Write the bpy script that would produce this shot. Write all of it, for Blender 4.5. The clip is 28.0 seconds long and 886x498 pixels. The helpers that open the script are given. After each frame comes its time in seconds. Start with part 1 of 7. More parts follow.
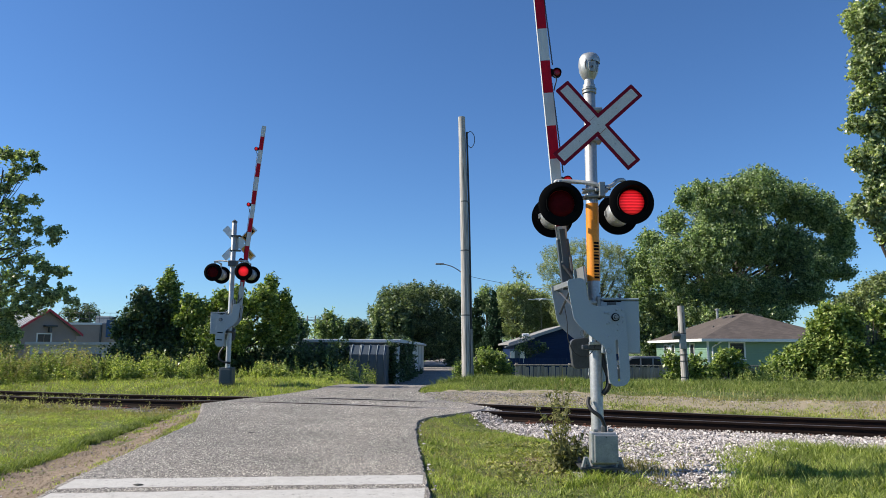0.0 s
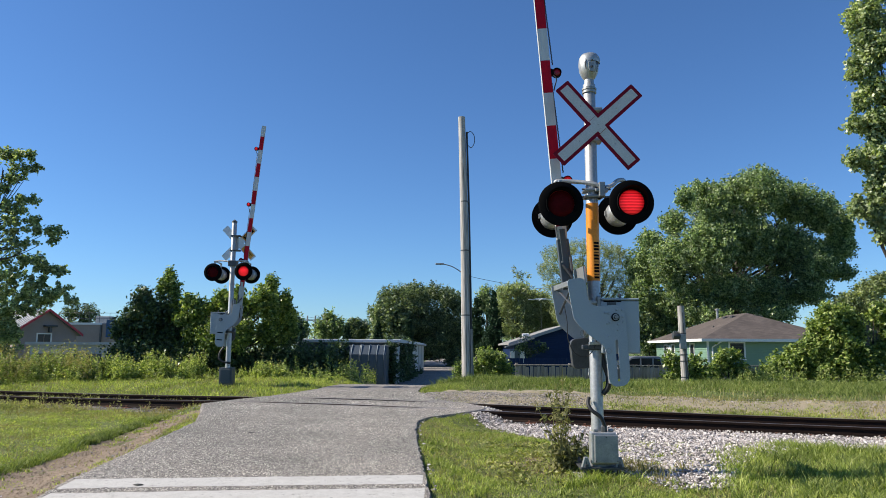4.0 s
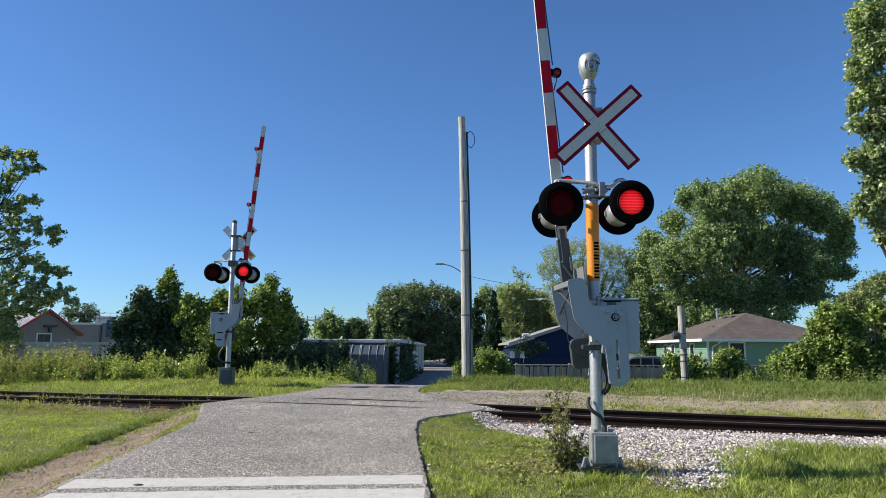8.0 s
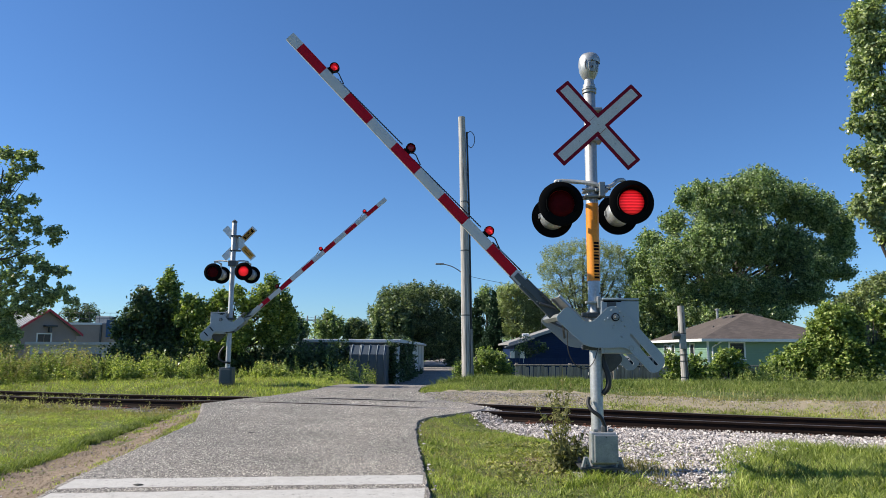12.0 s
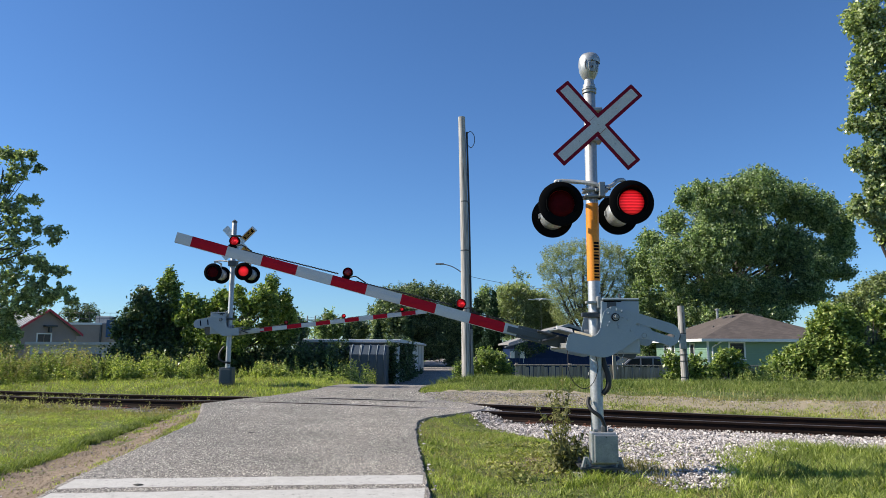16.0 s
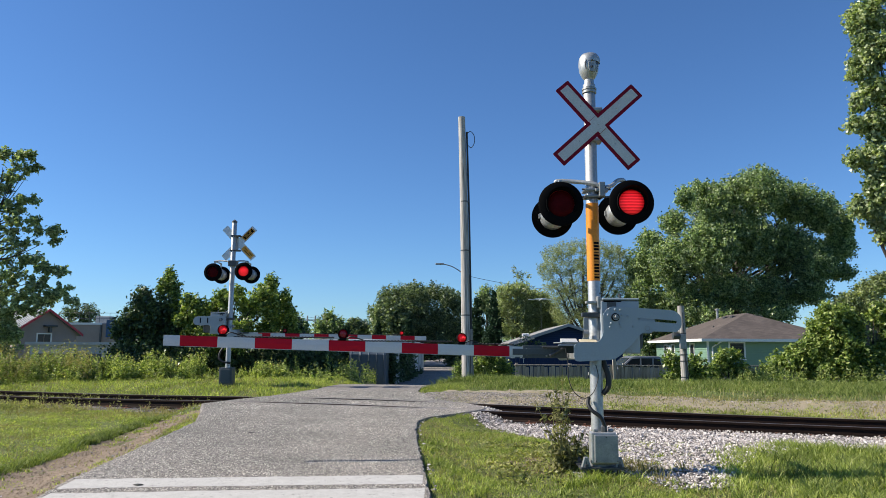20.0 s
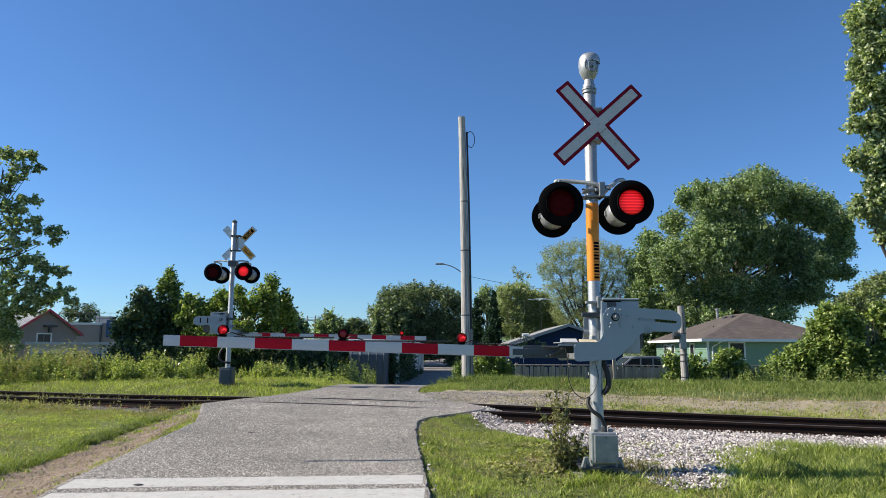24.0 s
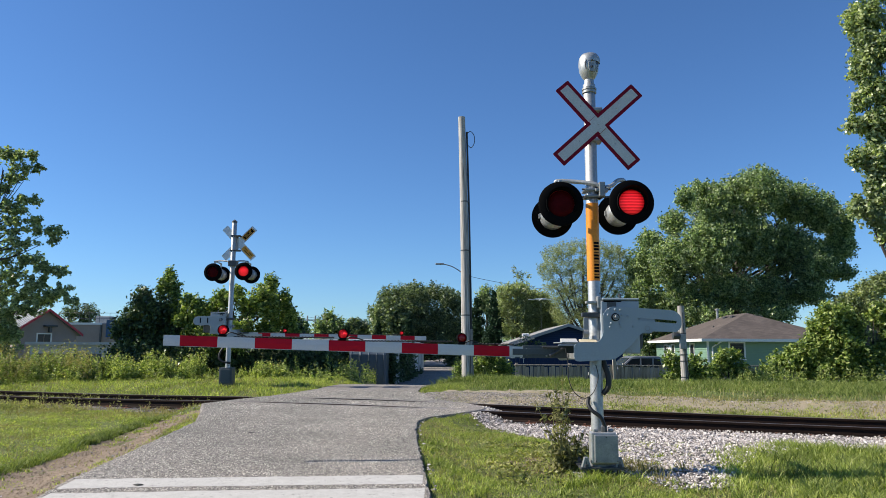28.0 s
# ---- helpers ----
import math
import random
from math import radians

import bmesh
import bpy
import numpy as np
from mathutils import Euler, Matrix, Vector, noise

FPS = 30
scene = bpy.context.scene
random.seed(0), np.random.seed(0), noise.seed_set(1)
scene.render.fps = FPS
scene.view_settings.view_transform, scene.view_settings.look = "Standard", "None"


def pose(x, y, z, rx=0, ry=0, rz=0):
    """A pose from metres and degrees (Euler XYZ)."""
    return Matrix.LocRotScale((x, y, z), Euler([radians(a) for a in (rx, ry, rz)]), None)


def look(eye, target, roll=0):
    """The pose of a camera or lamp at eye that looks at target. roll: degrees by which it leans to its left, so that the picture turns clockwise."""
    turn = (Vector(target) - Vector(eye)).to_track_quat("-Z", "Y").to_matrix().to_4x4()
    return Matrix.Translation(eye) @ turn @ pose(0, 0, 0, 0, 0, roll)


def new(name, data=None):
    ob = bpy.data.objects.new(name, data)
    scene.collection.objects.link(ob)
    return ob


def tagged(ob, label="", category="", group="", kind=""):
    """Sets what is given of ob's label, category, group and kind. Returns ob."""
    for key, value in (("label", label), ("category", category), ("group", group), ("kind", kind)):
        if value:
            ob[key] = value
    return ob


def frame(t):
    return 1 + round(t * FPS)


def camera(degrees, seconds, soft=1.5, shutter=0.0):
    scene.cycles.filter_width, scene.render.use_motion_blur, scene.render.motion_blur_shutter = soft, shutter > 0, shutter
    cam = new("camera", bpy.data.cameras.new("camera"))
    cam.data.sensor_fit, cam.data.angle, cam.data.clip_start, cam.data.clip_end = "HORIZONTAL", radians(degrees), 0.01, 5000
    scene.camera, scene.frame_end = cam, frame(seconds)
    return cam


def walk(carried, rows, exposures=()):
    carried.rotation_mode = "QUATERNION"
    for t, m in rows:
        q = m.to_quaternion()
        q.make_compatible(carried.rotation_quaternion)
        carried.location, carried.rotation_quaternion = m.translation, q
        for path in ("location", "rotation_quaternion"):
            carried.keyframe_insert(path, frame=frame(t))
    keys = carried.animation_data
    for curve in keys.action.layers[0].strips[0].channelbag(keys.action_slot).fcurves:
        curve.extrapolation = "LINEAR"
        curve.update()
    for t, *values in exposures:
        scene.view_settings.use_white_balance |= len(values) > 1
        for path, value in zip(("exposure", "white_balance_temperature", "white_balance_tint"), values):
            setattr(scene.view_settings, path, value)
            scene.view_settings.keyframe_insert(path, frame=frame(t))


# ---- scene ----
cam = camera(64, 28.0, 0.6)
EYE = (0, 0, 1.37)
PITCH = radians(8.075)
CAM_POSE = look(EYE, (0, math.cos(PITCH), 1.37 + math.sin(PITCH)), 0.3)
walk(cam, [(0, CAM_POSE), (28, CAM_POSE)])

# ---- daylight ----
SUN_ELEV = radians(37)
SUN_FROM = Vector((-0.999, 0.03, 0)).normalized()
world = bpy.data.worlds.new("sky")
scene.world = world
world.use_nodes = True
wn = world.node_tree
sky = wn.nodes.new("ShaderNodeTexSky")
sky.sky_type = "NISHITA"
sky.sun_disc = False
sky.sun_elevation = SUN_ELEV
sky.sun_rotation = math.atan2(SUN_FROM.x, SUN_FROM.y)
sky.altitude = 200
sky.air_density = 1.0
sky.dust_density = 0.1
sky.ozone_density = 5.0
clear = wn.nodes.new("ShaderNodeMix")
clear.data_type, clear.blend_type = "RGBA", "MULTIPLY"
clear.inputs[0].default_value = 1.0
clear.inputs[7].default_value = (0.745, 1.0, 1.26, 1)
wn.links.new(sky.outputs[0], clear.inputs[6])
wn.links.new(clear.outputs[2], wn.nodes["Background"].inputs[0])
wn.nodes["Background"].inputs[1].default_value = 0.07
sun_data = bpy.data.lights.new("sun", "SUN")
sun_data.energy = 5.0
sun_data.angle = radians(0.53)
sun_data.color = (1.0, 0.915, 0.78)
sun = new("sun", sun_data)
sun_dir = SUN_FROM * math.cos(SUN_ELEV) + Vector((0, 0, math.sin(SUN_ELEV)))
sun.matrix_world = look(sun_dir * 60, (0, 0, 0))
scene.view_settings.exposure = 0.66


# ---- materials ----
def nodes_of(name):
    m = bpy.data.materials.new(name)
    m.use_nodes = True
    t = m.node_tree
    return m, t, t.nodes["Principled BSDF"]


def noise_node(t, scale, detail=4.0, coords="Object", rough=0.6):
    c = t.nodes.new("ShaderNodeTexCoord")
    n = t.nodes.new("ShaderNodeTexNoise")
    n.inputs["Scale"].default_value = scale
    n.inputs["Detail"].default_value = detail
    n.inputs["Roughness"].default_value = rough
    t.links.new(c.outputs[coords], n.inputs["Vector"])
    return n


def ramp_node(t, src, stops):
    r = t.nodes.new("ShaderNodeValToRGB")
    e = r.color_ramp.elements
    while len(e) < len(stops):
        e.new(0.5)
    for k, (p, c) in zip(e, stops):
        k.position, k.color = p, (*c, 1)
    t.links.new(src, r.inputs[0])
    return r.outputs[0]


def mix_node(t, fac, a, b, mode="MIX"):
    m = t.nodes.new("ShaderNodeMix")
    m.data_type, m.blend_type = "RGBA", mode
    for v, i in ((fac, 0), (a, 6), (b, 7)):
        if isinstance(v, float):
            m.inputs[i].default_value = v
        elif isinstance(v, tuple):
            m.inputs[i].default_value = (*v, 1)
        else:
            t.links.new(v, m.inputs[i])
    return m.outputs[2]


def bump_node(t, bsdf, src, strength, distance):
    b = t.nodes.new("ShaderNodeBump")
    b.inputs["Strength"].default_value = strength
    b.inputs["Distance"].default_value = distance
    t.links.new(src, b.inputs["Height"])
    t.links.new(b.outputs[0], bsdf.inputs["Normal"])


def surface(name, a, b, rough=0.6, metal=0.0, scale=3.0, fine=60.0, bump=0.2, depth=0.004, stain=None, stain_at=0.62, vary=0.0, spec=0.5):
    """Two tones in large patches, fine grain in colour and relief, and stains."""
    m, t, p = nodes_of(name)
    big = noise_node(t, scale, 5)
    small = noise_node(t, fine, 3)
    col = mix_node(t, ramp_node(t, big.outputs[0], [(0.3, (0, 0, 0)), (0.7, (1, 1, 1))]), a, b)
    grain = ramp_node(t, small.outputs[0], [(0.3, (0.8, 0.8, 0.8)), (0.7, (1.1, 1.1, 1.1))])
    col = mix_node(t, 1.0, col, grain, "MULTIPLY")
    if stain:
        s = noise_node(t, scale * 2.3, 8, rough=0.75)
        col = mix_node(t, ramp_node(t, s.outputs[0], [(stain_at, (0, 0, 0)), (stain_at + 0.08, (1, 1, 1))]), col, stain)
    if vary:
        o = t.nodes.new("ShaderNodeObjectInfo")
        v = ramp_node(t, o.outputs["Random"], [(0, (1 - vary,) * 3), (1, (1 + vary,) * 3)])
        col = mix_node(t, 1.0, col, v, "MULTIPLY")
    t.links.new(col, p.inputs["Base Color"])
    p.inputs["Metallic"].default_value = metal
    p.inputs["Specular IOR Level"].default_value = spec
    rr = ramp_node(t, big.outputs[0], [(0.2, (max(rough - 0.1, 0.05),) * 3), (0.8, (min(rough + 0.12, 1),) * 3)])
    t.links.new(rr, p.inputs["Roughness"])
    if bump:
        bump_node(t, p, small.outputs[0], bump, depth)
    return m


def foliage(name, dark, mid, light, translucent=0.35, gloss=0.22, clump=0.9):
    m, t, p = nodes_of(name)
    g = t.nodes.new("ShaderNodeNewGeometry")
    col = ramp_node(t, g.outputs["Random Per Island"], [(0.0, dark), (0.5, mid), (1.0, light)])
    n = noise_node(t, clump, 4)
    tone = ramp_node(t, n.outputs[0], [(0.3, (0.62, 0.66, 0.6)), (0.7, (1.25, 1.2, 1.1))])
    col = mix_node(t, 1.0, col, tone, "MULTIPLY")
    t.links.new(col, p.inputs["Base Color"])
    p.inputs["Roughness"].default_value = 0.5 if gloss < 0.3 else 0.38
    p.inputs["Specular IOR Level"].default_value = gloss
    tr = t.nodes.new("ShaderNodeBsdfTranslucent")
    warm = mix_node(t, 1.0, col, (1.25, 1.35, 0.6), "MULTIPLY")
    t.links.new(warm, tr.inputs["Color"])
    mx = t.nodes.new("ShaderNodeMixShader")
    mx.inputs[0].default_value = translucent
    t.links.new(p.outputs[0], mx.inputs[1])
    t.links.new(tr.outputs[0], mx.inputs[2])
    t.links.new(mx.outputs[0], t.nodes["Material Output"].inputs["Surface"])
    return m


def plain(name, col, rough=0.5, metal=0.0):
    return surface(name, col, tuple(c * 0.85 for c in col), rough, metal, 6, 90, 0.08, 0.002)


def lens_glow(name, deep, hot, radius, strength, ribs=9.5, wobble=0.6, spots=0.0):
    """A lit lens: level prism ribs or sparkling facets, weaker towards the rim."""
    m, t, p = nodes_of(name)
    c = t.nodes.new("ShaderNodeTexCoord")
    if spots:
        n = noise_node(t, spots, 3)
        fac = ramp_node(t, n.outputs[0], [(0.48, (0, 0, 0)), (0.62, (1, 1, 1))])
    else:
        w = t.nodes.new("ShaderNodeTexWave")
        w.wave_type, w.bands_direction = "BANDS", "Z"
        w.inputs["Scale"].default_value = ribs
        w.inputs["Distortion"].default_value = wobble
        w.inputs["Detail Scale"].default_value = 4.0
        t.links.new(c.outputs["Object"], w.inputs["Vector"])
        fac = w.outputs["Fac"]
    d = t.nodes.new("ShaderNodeVectorMath")
    d.operation = "LENGTH"
    t.links.new(c.outputs["Object"], d.inputs[0])
    rim = ramp_node(t, d.outputs["Value"], [(0.0, (1, 1, 1)), (radius * 0.45, (0.92, 0.9, 0.9)), (radius * 0.75, (0.6, 0.5, 0.5)), (radius * 0.98, (0.2, 0.15, 0.15))])
    p.inputs["Base Color"].default_value = (0.2, 0.005, 0.005, 1)
    t.links.new(mix_node(t, 1.0, mix_node(t, fac, deep, hot), rim, "MULTIPLY"), p.inputs["Emission Color"])
    p.inputs["Emission Strength"].default_value = strength
    return m


def asphalt_material():
    m, t, p = nodes_of("worn asphalt")
    agg = noise_node(t, 95, 2)
    vor = t.nodes.new("ShaderNodeTexVoronoi")
    c = t.nodes.new("ShaderNodeTexCoord")
    vor.inputs["Scale"].default_value = 66
    t.links.new(c.outputs["Object"], vor.inputs["Vector"])
    big = noise_node(t, 0.45, 6)
    col = mix_node(t, ramp_node(t, big.outputs[0], [(0.35, (0, 0, 0)), (0.7, (1, 1, 1))]), (0.18, 0.165, 0.15), (0.24, 0.219, 0.199))
    speck = ramp_node(t, vor.outputs["Color"], [(0.14, (0.3, 0.3, 0.31)), (0.45, (0.9, 0.89, 0.88)), (0.85, (1.8, 1.77, 1.72))])
    col = mix_node(t, 1.0, col, speck, "MULTIPLY")
    t.links.new(col, p.inputs["Base Color"])
    p.inputs["Roughness"].default_value = 0.85
    bump_node(t, p, vor.outputs["Distance"], 0.7, 0.009)
    return m


def ground_material():
    m, t, p = nodes_of("turf soil")
    big = noise_node(t, 0.35, 6)
    mid = noise_node(t, 3.2, 6)
    fine = noise_node(t, 40, 4)
    g = ramp_node(t, mid.outputs[0], [(0.25, (0.07, 0.105, 0.025)), (0.5, (0.12, 0.15, 0.04)), (0.68, (0.17, 0.165, 0.07)), (0.85, (0.2, 0.17, 0.1))])
    soil = ramp_node(t, fine.outputs[0], [(0.3, (0.10, 0.08, 0.05)), (0.7, (0.24, 0.19, 0.12))])
    col = mix_node(t, ramp_node(t, big.outputs[0], [(0.58, (0, 0, 0)), (0.72, (0.55, 0.55, 0.55))]), g, soil)
    t.links.new(col, p.inputs["Base Color"])
    p.inputs["Roughness"].default_value = 0.95
    bump_node(t, p, fine.outputs[0], 1.0, 0.05)
    return m


def gravel_material(name, tones, scale):
    m, t, p = nodes_of(name)
    c = t.nodes.new("ShaderNodeTexCoord")
    v = t.nodes.new("ShaderNodeTexVoronoi")
    v.inputs["Scale"].default_value = scale
    t.links.new(c.outputs["Object"], v.inputs["Vector"])
    sp = t.nodes.new("ShaderNodeSeparateColor")
    t.links.new(v.outputs["Color"], sp.inputs[0])
    col = ramp_node(t, sp.outputs[0], [(0, tones[0]), (0.5, tones[1]), (1, tones[2])])
    big = noise_node(t, 0.8, 5)
    col = mix_node(t, ramp_node(t, big.outputs[0], [(0.45, (0, 0, 0)), (0.7, (0.6, 0.6, 0.6))]), col, tones[3])
    t.links.new(col, p.inputs["Base Color"])
    p.inputs["Roughness"].default_value = 0.9
    bump_node(t, p, v.outputs["Distance"], 0.9, -0.02)
    return m


def stone_material(name, tone):
    m, t, p = nodes_of(name)
    g = t.nodes.new("ShaderNodeNewGeometry")
    col = ramp_node(t, g.outputs["Random Per Island"], [(q, tuple(tone * c for c in rgb)) for q, rgb in ((0, (0.12, 0.11, 0.1)), (0.28, (0.36, 0.325, 0.305)), (0.7, (0.62, 0.565, 0.535)), (1, (0.86, 0.8, 0.76)))])
    n = noise_node(t, 45, 4)
    col = mix_node(t, 1.0, col, ramp_node(t, n.outputs[0], [(0.3, (0.75, 0.75, 0.75)), (0.7, (1.1, 1.1, 1.1))]), "MULTIPLY")
    t.links.new(col, p.inputs["Base Color"])
    p.inputs["Roughness"].default_value = 0.9
    return m


def siding_material(name, a, b, pitch=0.14):
    """Lapped boards whose joints run level."""
    m, t, p = nodes_of(name)
    c = t.nodes.new("ShaderNodeTexCoord")
    w = t.nodes.new("ShaderNodeTexWave")
    w.wave_type, w.bands_direction, w.wave_profile = "BANDS", "Z", "SAW"
    w.inputs["Scale"].default_value = 0.314 / pitch
    t.links.new(c.outputs["Object"], w.inputs["Vector"])
    n = noise_node(t, 2.0, 5)
    col = mix_node(t, n.outputs[0], a, b)
    t.links.new(col, p.inputs["Base Color"])
    p.inputs["Roughness"].default_value = 0.55
    bump_node(t, p, w.outputs["Fac"], 0.8, 0.02)
    return m


def shingle_material():
    m, t, p = nodes_of("brown asphalt shingle")
    c = t.nodes.new("ShaderNodeTexCoord")
    b = t.nodes.new("ShaderNodeTexBrick")
    b.inputs["Scale"].default_value = 1.0
    b.inputs["Brick Width"].default_value = 0.3
    b.inputs["Row Height"].default_value = 0.14
    b.inputs["Mortar Size"].default_value = 0.008
    b.inputs["Color1"].default_value = (0.072, 0.06, 0.054, 1)
    b.inputs["Color2"].default_value = (0.11, 0.09, 0.08, 1)
    b.inputs["Mortar"].default_value = (0.07, 0.05, 0.045, 1)
    t.links.new(c.outputs["Object"], b.inputs["Vector"])
    n = noise_node(t, 0.8, 6)
    col = mix_node(t, 1.0, b.outputs[0], ramp_node(t, n.outputs[0], [(0.3, (0.75, 0.75, 0.75)), (0.7, (1.2, 1.2, 1.2))]), "MULTIPLY")
    t.links.new(col, p.inputs["Base Color"])
    p.inputs["Roughness"].default_value = 0.9
    return m


def wood_material(name, a, b, scale=1.0):
    """Weathered timber with grain along z."""
    m, t, p = nodes_of(name)
    c = t.nodes.new("ShaderNodeTexCoord")
    mp = t.nodes.new("ShaderNodeMapping")
    mp.inputs["Scale"].default_value = (22 * scale, 22 * scale, 0.9 * scale)
    n = t.nodes.new("ShaderNodeTexNoise")
    n.inputs["Scale"].default_value = 2.0
    n.inputs["Detail"].default_value = 6
    t.links.new(c.outputs["Object"], mp.inputs[0])
    t.links.new(mp.outputs[0], n.inputs["Vector"])
    o = t.nodes.new("ShaderNodeObjectInfo")
    col = ramp_node(t, n.outputs[0], [(0.3, tuple(v * 0.45 for v in a)), (0.48, a), (0.72, b)])
    col = mix_node(t, 1.0, col, ramp_node(t, o.outputs["Random"], [(0, (0.75, 0.75, 0.75)), (1, (1.2, 1.2, 1.2))]), "MULTIPLY")
    t.links.new(col, p.inputs["Base Color"])
    p.inputs["Roughness"].default_value = 0.9
    bump_node(t, p, n.outputs[0], 0.6, 0.01)
    return m


ASPHALT = asphalt_material()
TURF = ground_material()
BALLAST = gravel_material("ballast gravel", [(0.05, 0.045, 0.042), (0.13, 0.115, 0.105), (0.27, 0.24, 0.225), (0.15, 0.13, 0.115)], 26)
DIRT = surface("trodden tan dirt and gravel", (0.25, 0.21, 0.145), (0.36, 0.308, 0.222), 0.95, 0, 1.3, 45, 0.8, 0.015, (0.2, 0.2, 0.09), 0.52)
STONE = stone_material("crushed limestone", 1.0)
TRACK_STONE = stone_material("grey track gravel", 0.66)
ROOT_GREY = surface("slate grey paint", (0.066, 0.082, 0.092), (0.055, 0.07, 0.08), 0.5, 0, 4, 90, 0.06, 0.001)
CREAM = surface("cream paint", (0.6, 0.52, 0.36), (0.52, 0.45, 0.3), 0.55, 0, 8, 90, 0.1, 0.002)
CHIP = foliage("asphalt stone chip", (0.07, 0.065, 0.06), (0.28, 0.26, 0.24), (0.75, 0.71, 0.66), 0.0)
SOIL = surface("trodden brown soil", (0.19, 0.14, 0.095), (0.31, 0.235, 0.165), 0.95, 0, 3.5, 38, 1.0, 0.03, (0.12, 0.1, 0.06), 0.55)
LINE_PAINT = surface("worn white road paint", (0.52, 0.505, 0.475), (0.44, 0.425, 0.4), 0.75, 0, 9, 130, 0.6, 0.006, (0.2, 0.19, 0.18), 0.57)
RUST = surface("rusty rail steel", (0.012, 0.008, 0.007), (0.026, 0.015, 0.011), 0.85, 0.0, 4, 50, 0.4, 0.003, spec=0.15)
RED_RUST = surface("red rust", (0.13, 0.05, 0.03), (0.2, 0.085, 0.05), 0.85, 0.1, 9, 60, 0.4, 0.003)
RAIL_TOP = surface("worn rail head", (0.19, 0.16, 0.15), (0.3, 0.27, 0.25), 0.42, 0.8, 5, 70, 0.1, 0.001)
TIE_WOOD = wood_material("creosoted tie timber", (0.07, 0.05, 0.04), (0.16, 0.13, 0.1))
GALV = surface("silver painted steel", (0.44, 0.45, 0.445), (0.38, 0.39, 0.39), 0.44, 0.55, 3, 40, 0.05, 0.001, (0.32, 0.31, 0.29), 0.74)
PALE = surface("pale grey gate paint", (0.335, 0.385, 0.42), (0.315, 0.36, 0.395), 0.42, 0.05, 2.5, 260, 0.03, 0.001)
STEEL = surface("dull zinc steel", (0.36, 0.37, 0.37), (0.25, 0.26, 0.26), 0.5, 0.6, 8, 90, 0.15, 0.002)
DARK_STEEL = surface("dark grey steel", (0.1, 0.105, 0.11), (0.065, 0.07, 0.075), 0.5, 0.5, 8, 90, 0.15, 0.002)
BLACK = surface("flat black paint", (0.004, 0.004, 0.0045), (0.006, 0.006, 0.0065), 0.8, 0, 6, 80, 0.06, 0.001, spec=0.05)
RUBBER = plain("black cable rubber", (0.018, 0.018, 0.019), 0.55)
SIGN_RED = surface("red reflective sheet", (0.22, 0.003, 0.018), (0.18, 0.003, 0.016), 0.45, 0, 9, 120, 0.04, 0.001, spec=0.15)
SIGN_WHITE = surface("white reflective sheet", (0.58, 0.58, 0.56), (0.52, 0.52, 0.5), 0.4, 0, 6, 120, 0.04, 0.001)
ARM_WHITE = surface("white arm sheeting", (0.58, 0.6, 0.6), (0.53, 0.55, 0.56), 0.4, 0, 3, 320, 0.02, 0.001, (0.45, 0.45, 0.44), 0.76)
ARM_RED = surface("red arm sheeting", (0.5, 0.004, 0.02), (0.43, 0.004, 0.018), 0.45, 0, 3, 320, 0.02, 0.001, spec=0.15)
ORANGE = surface("orange band", (0.78, 0.27, 0.012), (0.7, 0.23, 0.012), 0.45, 0, 5, 90, 0.05, 0.001)
YELLOW = surface("orange sticker", (0.72, 0.34, 0.035), (0.64, 0.3, 0.03), 0.45, 0, 5, 90, 0.05, 0.001)
SIGN_BACK = surface("bare aluminium sheet", (0.62, 0.64, 0.66), (0.52, 0.54, 0.56), 0.35, 0.5, 5, 90, 0.05, 0.001)
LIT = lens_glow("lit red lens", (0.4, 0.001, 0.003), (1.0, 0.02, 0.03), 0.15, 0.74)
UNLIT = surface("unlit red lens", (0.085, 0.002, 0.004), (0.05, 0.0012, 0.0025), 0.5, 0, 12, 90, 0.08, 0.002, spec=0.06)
ARM_LENS = surface("red plastic lens", (0.36, 0.006, 0.012), (0.24, 0.004, 0.009), 0.25, 0, 40, 90, 0.5, 0.004)
ARM_LIT = lens_glow("lit arm lens", (0.22, 0.001, 0.004), (1.0, 0.035, 0.05), 0.05, 0.95, spots=38.0)
TAR = surface("dark tar", (0.05, 0.045, 0.04), (0.035, 0.032, 0.03), 0.8, 0, 8, 90, 0.4, 0.004)
CONCRETE = surface("weathered concrete", (0.4, 0.39, 0.36), (0.3, 0.29, 0.27), 0.9, 0, 3, 60, 0.4, 0.006, (0.2, 0.19, 0.17), 0.66)
POLE_WOOD = wood_material("grey weathered pole", (0.31, 0.295, 0.275), (0.52, 0.5, 0.475), 0.8)
FENCE_WOOD = wood_material("grey fence wood", (0.27, 0.24, 0.2), (0.5, 0.455, 0.385))
GLASS = surface("dark window glass", (0.02, 0.025, 0.03), (0.015, 0.018, 0.022), 0.12, 0, 2, 60, 0.0, 0.001, spec=0.25)
WHITE_TRIM = surface("white trim paint", (0.76, 0.77, 0.76), (0.68, 0.69, 0.68), 0.5, 0, 3, 60, 0.05, 0.001)
GREEN_SIDING = siding_material("mint green lap siding", (0.155, 0.268, 0.2), (0.185, 0.3, 0.23))
BLUE_SIDING = siding_material("dark blue siding", (0.008, 0.022, 0.07), (0.011, 0.028, 0.085))
BLUE_SIDING.node_tree.nodes["Principled BSDF"].inputs["Specular IOR Level"].default_value = 0.12
GREY_TRIM = surface("weathered grey trim paint", (0.3, 0.31, 0.32), (0.24, 0.25, 0.26), 0.6, 0, 3, 60, 0.1, 0.002)
